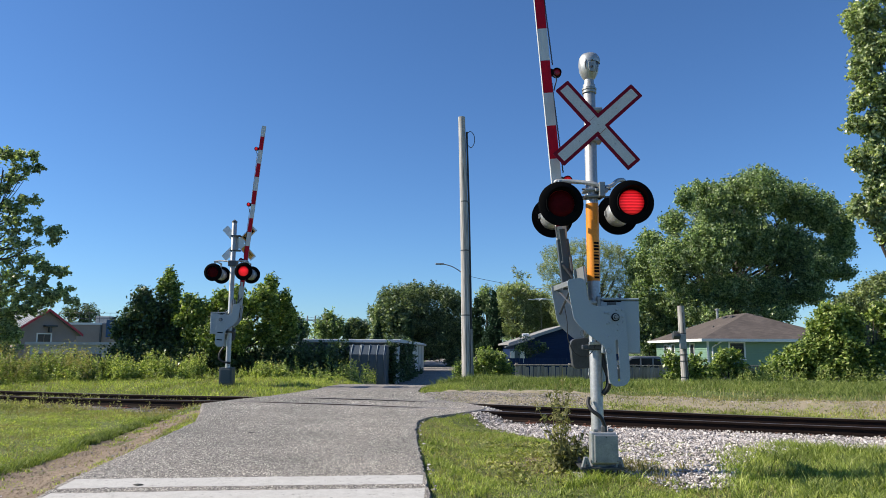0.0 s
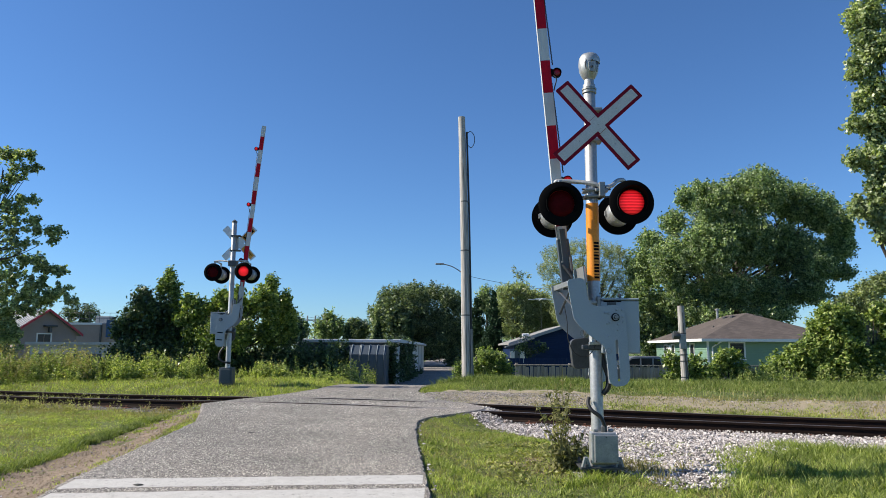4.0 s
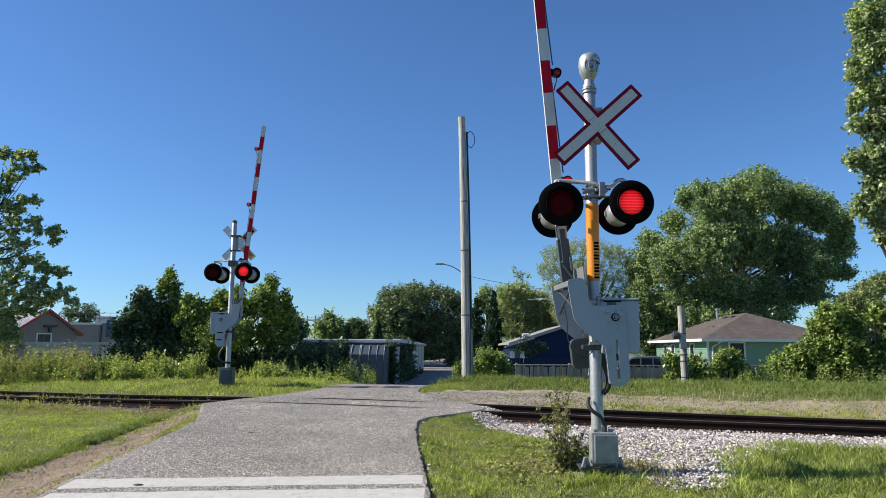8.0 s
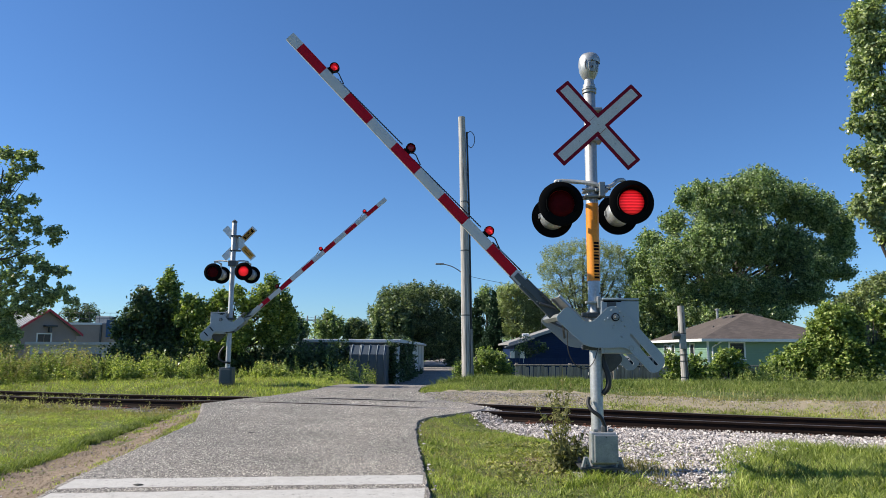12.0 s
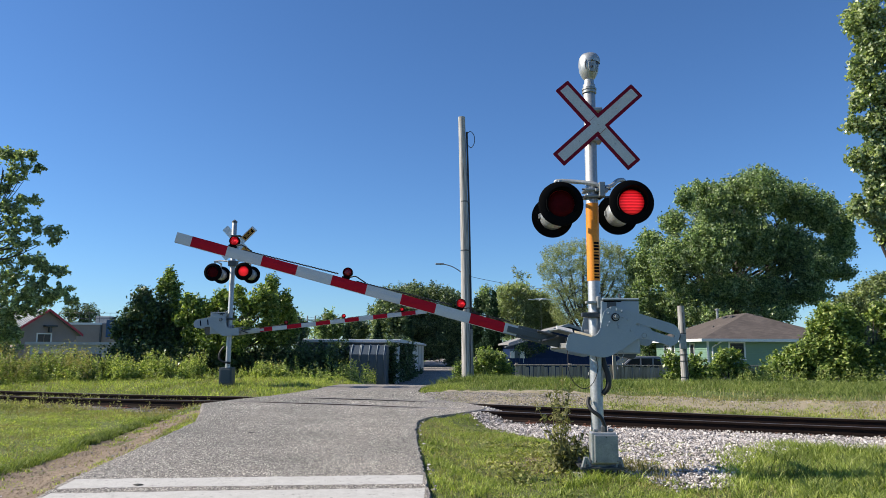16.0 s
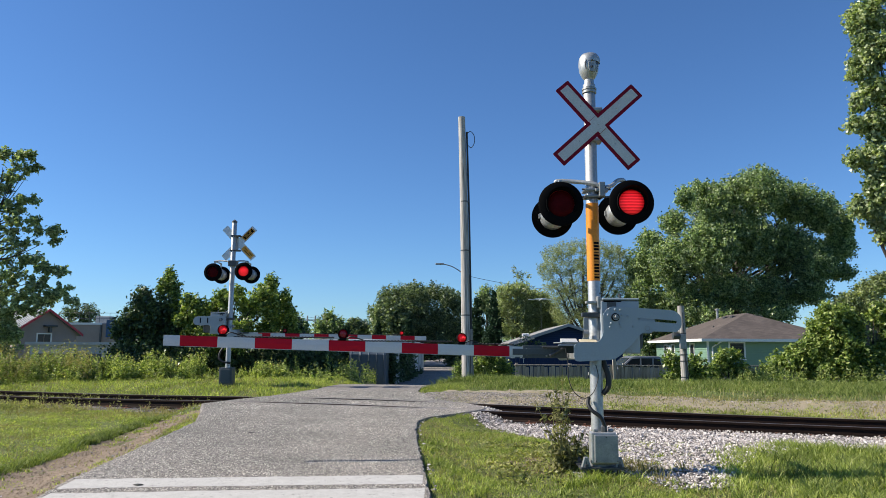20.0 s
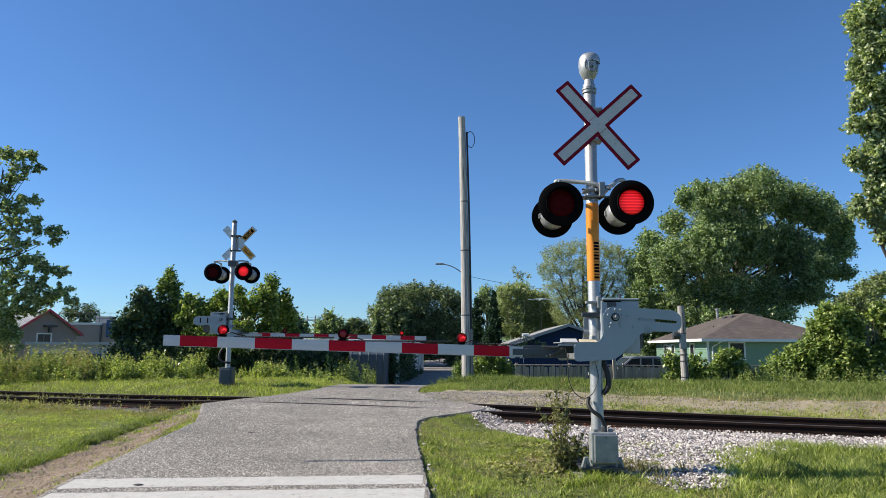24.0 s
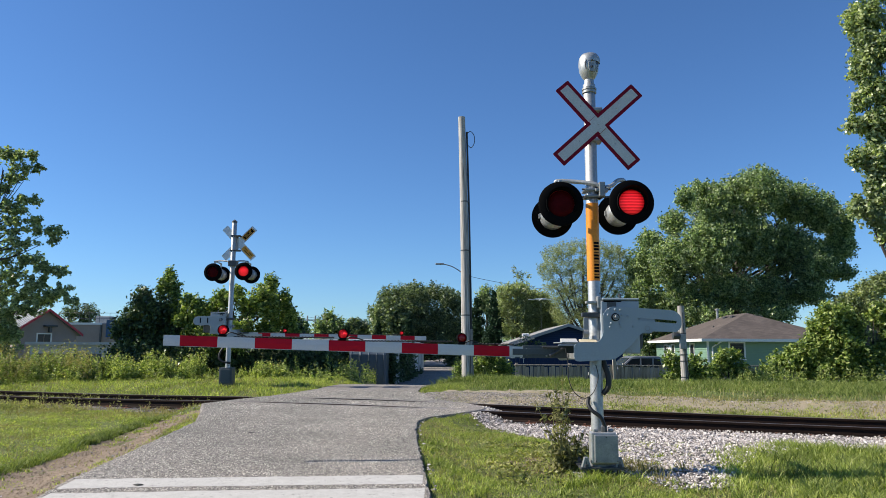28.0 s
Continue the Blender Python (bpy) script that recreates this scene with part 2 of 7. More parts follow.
WHITE_SIDING = siding_material("white siding", (0.62, 0.63, 0.62), (0.7, 0.71, 0.7))
SHINGLE = shingle_material()
GREY_SHINGLE = surface("grey shingle", (0.2, 0.2, 0.2), (0.28, 0.27, 0.26), 0.9, 0, 1, 30, 0.4, 0.01)
BEIGE_WALL = surface("beige render", (0.3, 0.25, 0.225), (0.26, 0.215, 0.195), 0.9, 0, 0.6, 30, 0.2, 0.01, (0.28, 0.23, 0.2), 0.66)
BLUE_PANEL = surface("blue metal cladding", (0.025, 0.075, 0.17), (0.03, 0.085, 0.19), 0.5, 0.2, 1, 30, 0.1, 0.004)
RED_TRIM = surface("red fascia paint", (0.45, 0.03, 0.05), (0.38, 0.028, 0.045), 0.5, 0, 2, 50, 0.05, 0.002)
METAL_ROOF = surface("grey standing seam roof", (0.3, 0.31, 0.32), (0.38, 0.39, 0.4), 0.5, 0.3, 0.7, 40, 0.1, 0.004)
WHITE_ROOF = surface("white membrane roof", (0.68, 0.7, 0.72), (0.58, 0.6, 0.62), 0.6, 0, 0.5, 30, 0.1, 0.004, (0.4, 0.4, 0.4), 0.66)
# steel shed colour; also puts shade into the storage end wall and porch wall
SHED_BLUE = surface("blue grey steel and wall shade", (0.075, 0.1, 0.128), (0.1, 0.128, 0.155), 0.5, 0.3, 1.2, 40, 0.1, 0.004, (0.15, 0.14, 0.13), 0.7)
DUSTY_PAINT = surface("dusty silver car paint", (0.2, 0.205, 0.21), (0.16, 0.165, 0.17), 0.35, 0.2, 2, 60, 0.02, 0.001)
SILVER_PAINT = surface("silver car paint", (0.45, 0.46, 0.47), (0.4, 0.41, 0.42), 0.25, 0.6, 2, 60, 0.02, 0.001)
BARK = wood_material("grey brown bark", (0.055, 0.046, 0.038), (0.11, 0.095, 0.08), 0.5)
LEAF_MAPLE = foliage("maple leaf", (0.052, 0.088, 0.038), (0.188, 0.272, 0.14), (0.55, 0.62, 0.44), 0.52, 0.5, 0.5)
LEAF_POPLAR = foliage("poplar leaf", (0.07, 0.115, 0.045), (0.27, 0.34, 0.165), (0.66, 0.71, 0.48), 0.4, 0.6)
LEAF_COTTON = foliage("cottonwood leaf", (0.08, 0.125, 0.06), (0.31, 0.38, 0.21), (0.72, 0.77, 0.56), 0.45, 0.6)
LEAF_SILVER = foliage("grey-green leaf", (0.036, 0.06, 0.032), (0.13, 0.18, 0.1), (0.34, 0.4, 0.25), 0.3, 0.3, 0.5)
LEAF_OLIVE = foliage("olive green leaf", (0.13, 0.165, 0.085), (0.31, 0.365, 0.205), (0.54, 0.585, 0.38), 0.45, 0.3)
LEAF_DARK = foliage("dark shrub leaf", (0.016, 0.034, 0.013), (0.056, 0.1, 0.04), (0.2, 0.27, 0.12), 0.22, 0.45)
LEAF_BRIGHT = foliage("bright shrub leaf", (0.045, 0.085, 0.02), (0.175, 0.255, 0.065), (0.47, 0.53, 0.2), 0.36, 0.35)
LEAF_PALE = foliage("pale willow leaf", (0.15, 0.18, 0.085), (0.27, 0.31, 0.165), (0.42, 0.46, 0.27), 0.35, 0.3)
LEAF_SPRUCE = foliage("spruce needle", (0.014, 0.034, 0.019), (0.024, 0.050, 0.029), (0.036, 0.070, 0.036), 0.1, 0.06)
GRASS_GREEN = foliage("grass blade", (0.165, 0.22, 0.05), (0.325, 0.39, 0.105), (0.56, 0.59, 0.23), 0.42)
GRASS_LUSH = foliage("lush grass blade", (0.075, 0.115, 0.03), (0.175, 0.228, 0.062), (0.35, 0.385, 0.15), 0.36)
GRASS_DRY = foliage("dry grass blade", (0.2, 0.18, 0.075), (0.3, 0.265, 0.12), (0.42, 0.37, 0.21), 0.3)
WEED_LEAF = foliage("weed leaf", (0.1, 0.15, 0.045), (0.265, 0.335, 0.11), (0.56, 0.58, 0.27), 0.42, 0.2)
DUSTY_LEAF = foliage("dusty olive leaf", (0.085, 0.085, 0.04), (0.23, 0.225, 0.105), (0.44, 0.41, 0.22), 0.38)
DOCK_LEAF = foliage("dusty weed leaf", (0.12, 0.12, 0.05), (0.29, 0.3, 0.12), (0.52, 0.51, 0.25), 0.42)
SEED_TOP = foliage("buff seed head", (0.2, 0.18, 0.08), (0.32, 0.29, 0.14), (0.45, 0.41, 0.22), 0.3, 0.1)


# ---- building blocks ----
def finish(name, bm, material, smooth=False):
    me = bpy.data.meshes.new(name)
    bm.to_mesh(me)
    bm.free()
    for m in material if isinstance(material, (list, tuple)) else [material]:
        me.materials.append(m)
    if smooth:
        me.polygons.foreach_set("use_smooth", [True] * len(me.polygons))
        me.set_sharp_from_angle(angle=radians(40))
    return new(name, me)


def part(name, bm, material, parent, label="", at=None, smooth=False):
    """One mesh under a thing or under a part."""
    ob = finish(name, bm, material, smooth)
    ob.parent = parent
    if at is not None:
        ob.matrix_basis = at
    return tagged(ob, label)


def thing(name, at, label, category, group="", kind=""):
    ob = new(name)
    ob.empty_display_size = 0.2
    ob.matrix_basis = at
    return tagged(ob, label, category, group, kind)


def block(bm, x0, x1, y0, y1, z0, z1, m=None, bevel=0.0):
    r = bmesh.ops.create_cube(bm, size=1)
    v = r["verts"]
    bmesh.ops.scale(bm, vec=(x1 - x0, y1 - y0, z1 - z0), verts=v)
    bmesh.ops.translate(bm, vec=((x0 + x1) / 2, (y0 + y1) / 2, (z0 + z1) / 2), verts=v)
    if bevel:
        es = list({e for q in v for e in q.link_edges})
        out = bmesh.ops.bevel(bm, geom=es, offset=bevel, segments=2, affect="EDGES", profile=0.5)
        v = list({q for f in out["faces"] for q in f.verts} | {q for q in v if q.is_valid})
    if m is not None:
        bmesh.ops.transform(bm, matrix=m, verts=v)
    return bm


def boxes(*rows, bevel=0.0):
    bm = bmesh.new()
    for r in rows:
        block(bm, *r, bevel=bevel)
    return bm


def lathe(profile, seg=24, axis="Z", bm=None, m=None):
    """Turns (radius, height) rows round an axis."""
    bm = bm or bmesh.new()
    rings, made = [], []
    for r, h in profile:
        if r < 1e-6:
            v = bm.verts.new((0, 0, h))
            rings.append([v])
            made.append(v)
        else:
            ring = [bm.verts.new((r * math.cos(k * 2 * math.pi / seg), r * math.sin(k * 2 * math.pi / seg), h)) for k in range(seg)]
            rings.append(ring)
            made += ring
    for a, b in zip(rings, rings[1:]):
        for k in range(seg):
            j = (k + 1) % seg
            if len(a) == 1 and len(b) == 1:
                continue
            if len(a) == 1:
                bm.faces.new((a[0], b[j], b[k]))
            elif len(b) == 1:
                bm.faces.new((a[k], a[j], b[0]))
            else:
                bm.faces.new((a[k], a[j], b[j], b[k]))
    turn = {"Z": Matrix(), "Y": Matrix.Rotation(radians(90), 4, "X"), "X": Matrix.Rotation(radians(90), 4, "Y")}[axis]
    bmesh.ops.transform(bm, matrix=(m or Matrix()) @ turn, verts=made)
    bmesh.ops.recalc_face_normals(bm, faces=bm.faces[:])
    return bm


def tube(points, radii, seg=8, bm=None):
    """A round tube along points, with one radius for all or one for each."""
    bm = bm or bmesh.new()
    pts = [Vector(p) for p in points]
    rs = radii if isinstance(radii, (list, tuple)) else [radii] * len(pts)
    rings = []
    for k, (p, r) in enumerate(zip(pts, rs)):
        d = (pts[min(k + 1, len(pts) - 1)] - pts[max(k - 1, 0)]).normalized()
        side = d.orthogonal().normalized() if k == 0 else (side - d * side.dot(d)).normalized()
        up = d.cross(side)
        rings.append([bm.verts.new(p + (side * math.cos(a) + up * math.sin(a)) * r) for a in (i * 2 * math.pi / seg for i in range(seg))])
    for a, b in zip(rings, rings[1:]):
        for k in range(seg):
            bm.faces.new((a[k], a[(k + 1) % seg], b[(k + 1) % seg], b[k]))
    bm.faces.new(rings[0][::-1])
    bm.faces.new(rings[-1])
    return bm


def sag(a, b, drop, n=10):
    a, b = Vector(a), Vector(b)
    return [a.lerp(b, k / n) - Vector((0, 0, drop * 4 * (k / n) * (1 - k / n))) for k in range(n + 1)]


def smooth_path(points, n=5):
    """Catmull-Rom through points."""
    p = [Vector(q) for q in points]
    p = [p[0] * 2 - p[1]] + p + [p[-1] * 2 - p[-2]]
    out = []
    for i in range(1, len(p) - 2):
        for k in range(n):
            t = k / n
            out.append(0.5 * (2 * p[i] + (p[i + 1] - p[i - 1]) * t + (2 * p[i - 1] - 5 * p[i] + 4 * p[i + 1] - p[i + 2]) * t * t + (3 * p[i] - p[i - 1] - 3 * p[i + 1] + p[i + 2]) * t ** 3))
    return out + [p[-2]]


def plate(outline, y0, y1, bevel=0.0, bm=None):
    """A flat plate with an outline in x and z, from y0 to y1."""
    bm = bm or bmesh.new()
    a = [bm.verts.new((x, y0, z)) for x, z in outline]
    b = [bm.verts.new((x, y1, z)) for x, z in outline]
    fa = bm.faces.new(a)
    fb = bm.faces.new(b[::-1])
    n = len(a)
    for k in range(n):
        bm.faces.new((a[k], b[k], b[(k + 1) % n], a[(k + 1) % n]))
    bmesh.ops.recalc_face_normals(bm, faces=bm.faces[:])
    if bevel:
        es = list({e for f in (fa, fb) for e in f.edges})
        bmesh.ops.bevel(bm, geom=es, offset=bevel, segments=2, affect="EDGES", profile=0.5)
    return bm


def rounded(points, r, seg=4):
    """Rounds the corners of an outline."""
    out, n = [], len(points)
    for k in range(n):
        a, b, c = (Vector(points[(k + i) % n]) for i in (-1, 0, 1))
        d1, d2 = (a - b), (c - b)
        q = min(r, d1.length * 0.45, d2.length * 0.45)
        p, s = b + d1.normalized() * q, b + d2.normalized() * q
        for i in range(seg + 1):
            t = i / seg
            out.append(tuple(p * (1 - t) ** 2 + b * 2 * t * (1 - t) + s * t * t))
    return out


def bolt_bm(r=0.012, h=0.012):
    return lathe([(0, -h), (r * 0.8, -h), (r, -h * 0.6), (r, 0)], 6, "Y", m=Matrix.Scale(-1, 4, (0, 1, 0)))


def raw_mesh(name, verts, faces, material, parent=None, label="", smooth=False):
    """A mesh from arrays; all faces have the same number of corners."""
    me = bpy.data.meshes.new(name)
    verts, faces = np.asarray(verts, np.float32), np.asarray(faces, np.int32)
    k = faces.shape[1]
    me.vertices.add(len(verts))
    me.vertices.foreach_set("co", verts.ravel())
    me.loops.add(faces.size)
    me.loops.foreach_set("vertex_index", faces.ravel())
    me.polygons.add(len(faces))
    me.polygons.foreach_set("loop_start", np.arange(0, faces.size, k, dtype=np.int32))
    me.polygons.foreach_set("use_smooth", np.full(len(faces), smooth))
    me.materials.append(material)
    me.update(calc_edges=True)
    ob = new(name, me)
    ob.parent = parent
    return tagged(ob, label)


# ---- the lie of the land ----
TRACK_SLOPE = -0.36
TRACK_COS = 0.941


def off_track(x, y):
    return (y - (14.87 + TRACK_SLOPE * x)) * TRACK_COS


ROAD_S = [-40, -10, -8.5, -7, -5, -2, -1, 1, 3, 4, 5.2, 8, 14, 30, 200]
ROAD_Z = [-0.1, 0.0, 0.1, 0.175, 0.2, 0.225, 0.237, 0.245, 0.3, 0.33, 0.33, 0.2, -0.1, -0.25, -0.25]
SOIL_S = [-40, -9, -5.5, -3.2, -1.9, 1.6, 2.6, 4.0, 7.5, 12, 18, 300]
SOIL_Z = [-0.12, -0.06, 0.0, 0.03, 0.0, 0.0, 0.28, 0.40, 0.42, 0.2, -0.35, -0.4]
LEFT_Y = [-30, 6.3, 6.9, 8.8, 11.7, 13.4, 15.1, 16.6, 18.5, 19.5, 24, 30, 160]
LEFT_X = [-3.5, -3.56, -3.61, -3.66, -3.96, -4.45, -5.0, -4.5, -3.7, -3.35, -2.7, -2.4, -2.3]
RIGHT_Y = [-30, 6.36, 7.17, 9.5, 10.8, 11.9, 12.5, 13.3, 13.9, 14.5, 15.3, 16.6, 18.5, 19.5, 24, 30, 160]
RIGHT_X = [-0.08, -0.106, -0.165, -0.333, -0.396, -0.394, -0.2, 0.4, 0.78, 0.85, 0.55, -0.2, -0.62, -0.6, 0.3, 1.4, 1.6]


def road_height(x, y):
    return np.interp(off_track(x, y), ROAD_S, ROAD_Z)


def road_edge(y):
    return np.interp(y, LEFT_Y, LEFT_X), np.interp(y, RIGHT_Y, RIGHT_X)


def ripple(x, y):
    return 0.018 * np.sin(x * 1.7 + 0.6 * np.sin(y * 0.9)) * np.sin(y * 1.3 + 1.0) + 0.012 * np.sin(x * 3.9 + y * 2.7)


def soil_height(x, y):
    s = off_track(x, y)
    z = np.interp(s, SOIL_S, SOIL_Z) + ripple(x, y) * np.clip((np.abs(s) - 1.6) / 1.0, 0, 1)
    l, r = road_edge(y)
    d = np.maximum(np.maximum(l - x, x - r), 0)
    w = np.clip(1 - d / 0.9, 0, 1)
    w = w * w * (3 - 2 * w) * np.where(y < 160, 1, 0)
    return z * (1 - w) + (road_height(x, y) - 0.045) * w


def graded(inner, outer, step, grow=1.28):
    v = list(np.arange(inner[0], inner[1] + 1e-6, step))
    a, d = v[-1], step
    while a < outer[1]:
        d *= grow
        a += d
        v.append(a)
    a, d = v[0], step
    while a > outer[0]:
        d *= grow
        a -= d
        v.insert(0, a)
    return np.array(v)


def sheet(name, xs, ys, height, material, smooth=True):
    gx, gy = np.meshgrid(xs, ys)
    co = np.stack([gx, gy, height(gx, gy)], -1).reshape(-1, 3)
    nx = len(xs)
    i = (np.arange(len(ys) - 1)[:, None] * nx + np.arange(nx - 1)[None, :]).ravel()
    return raw_mesh(name, co, np.stack([i, i + 1, i + nx + 1, i + nx], 1), material, smooth=smooth)


ground = sheet("ground", graded((-16, 16), (-2500, 2500), 0.19), graded((4, 30), (-400, 3500), 0.19), soil_height, TURF)
tagged(ground, "patchy green grass over brown soil beside the tracks", "ground", kind="structure")


def ribbon(name, ys, left, right, lift, material, n=14, wobble=0.03, thick=0.06, seed=1, base=road_height, skirt=0.02):
    """A strip laid on the land between two edges, with a ragged rim that drops to the soil."""
    rng = np.random.default_rng(seed)
    rows = []
    for y in ys:
        l = left(y) + rng.normal(0, wobble)
        r = right(y) + rng.normal(0, wobble)
        x = np.concatenate([[l - skirt], np.linspace(l, r, n), [r + skirt]])
        z = base(x, y) + lift
        z[0] -= thick
        z[-1] -= thick
        rows.append(np.stack([x, np.full(n + 2, y), z], 1))
    rows[0][:, 2] -= 0.02
    rows[-1][:, 2] -= 0.02
    m = n + 2
    i = (np.arange(len(ys) - 1)[:, None] * m + np.arange(m - 1)[None, :]).ravel()
    return raw_mesh(name, np.concatenate(rows), np.stack([i, i + 1, i + m + 1, i + m], 1), material)


road_ys = np.concatenate([np.arange(-12, 5, 0.5), np.arange(5, 22, 0.09), np.arange(22, 60, 0.5), np.arange(60, 150, 5)])
road = ribbon("road", road_ys, lambda y: road_edge(y)[0], lambda y: road_edge(y)[1], 0.0, ASPHALT, 18, 0.012)
tagged(road, "grey worn asphalt lane crossing the railway", "road", kind="structure")


def stop_line(y0, y1, x0, x1, seed):
    rng = np.random.default_rng(seed)
    n = 70
    bm = bmesh.new()
    xs = np.linspace(x0, x1, n)
    lo = y0 + rng.normal(0, 0.006, n)
    hi = y1 + rng.normal(0, 0.006, n)
    vs = []
    for x, a, b in zip(xs, lo, hi):
        vs.append([bm.verts.new((x, q, float(road_height(x, q)) + 0.0016)) for q in (a, (a + b) / 2, b)])
    for p, q in zip(vs, vs[1:]):
        for k in (0, 1):
            bm.faces.new((p[k], q[k], q[k + 1], p[k + 1]))
    return tagged(finish("stop_line", bm, LINE_PAINT), "worn white painted stop line across the asphalt", "road marking", "stop lines", "structure")


stop_line(6.79, 7.15, -3.56, -0.18, 3)
stop_line(6.26, 6.62, -3.52, -0.15, 4)


def road_chips(n, seed):
    """Stone chips that stand out of the worn asphalt."""
    rng = np.random.default_rng(seed)
    y = 5.9 + 13.0 * rng.uniform(0, 1, n) ** 1.7
    x = rng.uniform(-4.9, 0.5, n)
    l, r = road_edge(y)
    s = off_track(x, y)
    ok = (x > l + 0.02) & (x < r - 0.02) & (np.abs(np.abs(s) - 0.75) > 0.22)
    for a, b in ((6.77, 7.17), (6.24, 6.64)):
        ok &= ~((y > a) & (y < b) & (x < -0.15))
    x, y = x[ok], y[ok]
    m = len(x)
    s = 0.0084 * rng.uniform(0.5, 1.5, m) * (1 + 0.025 * np.clip(y - 8, 0, 10))
    a = rng.uniform(0, 6.28, m)
    ring = np.stack([np.stack([x + s * np.cos(a + k * 1.571) * (1 if k % 2 else 0.75), y + s * np.sin(a + k * 1.571) * (1 if k % 2 else 0.75), road_height(x, y) - 0.001], 1) for k in range(4)], 1)
    tip = np.stack([x, y, road_height(x, y) + s * rng.uniform(0.3, 0.8, m)], 1)[:, None, :]
    v = np.concatenate([ring, tip], 1)
    k = (np.arange(m) * 5)[:, None]
    f = np.concatenate([k + np.array([[q, (q + 1) % 4, 4]]) for q in range(4)])
    tagged(raw_mesh("asphalt_chips", v.reshape(-1, 3), f, CHIP), "grey stone chips in the worn asphalt", "gravel", kind="stuff")


road_chips(150000, 6)

# ---- railway track ----
U = Vector((0.9409, -0.3387, 0))
S = Vector((0.3387, 0.9409, 0))
CROSS = Vector((-2.0, 15.59, 0))


def rail_top(u):
    return 0.255 - 0.083 * (1 - math.exp(-(u / 5.0) ** 2))


def along(u, s, z=0.0):
    return CROSS + U * u + S * s + Vector((0, 0, z))


track = thing("railway_track", Matrix(), "rusty single railway track on pale ballast", "railway track", kind="structure")
RAIL_FACE = [(-0.07, -0.17), (0.07, -0.17), (0.07, -0.158), (0.012, -0.14), (0.009, -0.05), (0.034, -0.036), (0.036, -0.008), (0.026, 0.0), (-0.026, 0.0), (-0.036, -0.008), (-0.034, -0.036), (-0.009, -0.05), (-0.012, -0.14), (-0.07, -0.158)]


def rail_bm(s0, face, lift=0.0):
    bm = bmesh.new()
    us = [-90, -60, -40, -30, -24, -20] + [x * 0.75 - 16 for x in range(44)] + [18, 22, 30, 45, 70, 110]
    rings = [[bm.verts.new(along(u, s0 + a, rail_top(u) + b + lift)) for a, b in face] for u in us]
    for p, q in zip(rings, rings[1:]):
        for k in range(len(face)):
            j = (k + 1) % len(face)
            bm.faces.new((p[k], q[k], q[j], p[j]))
    bm.faces.new(rings[0])
    bm.faces.new(rings[-1][::-1])
    bmesh.ops.recalc_face_normals(bm, faces=bm.faces[:])
    return bm


for s0 in (-0.753, 0.753):
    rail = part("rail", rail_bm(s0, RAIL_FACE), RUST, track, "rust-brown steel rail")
    part("rail_head", rail_bm(s0, [(-0.027, -0.001), (0.027, -0.001), (0.027, 0.0015), (-0.027, 0.0015)]), RAIL_TOP, rail, "worn running surface")
# no groove is cut: flat black strips give the flangeways their shade
for s0 in (-0.66, 0.66):
    bm = bmesh.new()
    vs = [[bm.verts.new(along(u, s0 + a, rail_top(u) - 0.006)) for a in (-0.045, 0.045)] for u in np.linspace(-3.6, 2.6, 12)]
    for p, q in zip(vs, vs[1:]):
        bm.faces.new((p[0], q[0], q[1], p[1]))
    part("flangeway", bm, BLACK, track, "flat black strip for the shade in the flangeway")

tie_rng = random.Random(5)
tie_mesh = None
for k in range(-44, 60):
    u = k * 0.52
    if -3.5 < u < 2.6:
        continue
    if tie_mesh is None:
        tie = part("tie", boxes((-0.11, 0.11, -1.3, 1.3, -0.17, 0.0), bevel=0.012), TIE_WOOD, track)
        tie_mesh = tie.data
        plate_mesh = finish("tie_plate", boxes((-0.09, 0.09, -0.19, 0.19, 0, 0.014)), RED_RUST).data
        spike_mesh = finish("spike", boxes((-0.012, 0.012, -0.012, 0.012, 0, 0.035), (-0.018, 0.018, -0.02, 0.02, 0.03, 0.045)), RED_RUST).data
        for o in ("tie_plate", "spike"):
            bpy.data.objects.remove(bpy.data.objects[o])
    else:
        tie = new("tie", tie_mesh)
        tie.parent = track
    tie.matrix_basis = Matrix.Translation(along(u, tie_rng.uniform(-0.04, 0.04), rail_top(u) - 0.182)) @ pose(0, 0, 0, 0, tie_rng.uniform(-1, 1), -19.8 + tie_rng.uniform(-1.5, 1.5))
    if -14 < u < 16:
        for s0 in (-0.753, 0.753):
            o = new("tie_plate", plate_mesh)
            o.parent, o.matrix_basis = tie, pose(0, s0, 0.001)
            for a in (-0.1, 0.1):
                o = new("spike", spike_mesh)
                o.parent, o.matrix_basis = tie, pose(0.04 if a > 0 else -0.04, s0 + a, 0.004)

LOW_X = [0.3, 0.5, 1.57, 2.0, 2.05, 2.3, 2.9, 3.3, 4.0, 5.0, 6.1, 9, 40]
LOW_Y = [13.7, 13.4, 11.1, 9.8, 8.0, 7.4, 7.4, 8.3, 9.4, 10.1, 9.8, 8.6, -2.5]


def ballast_low(x):
    return np.interp(x, LOW_X, LOW_Y)


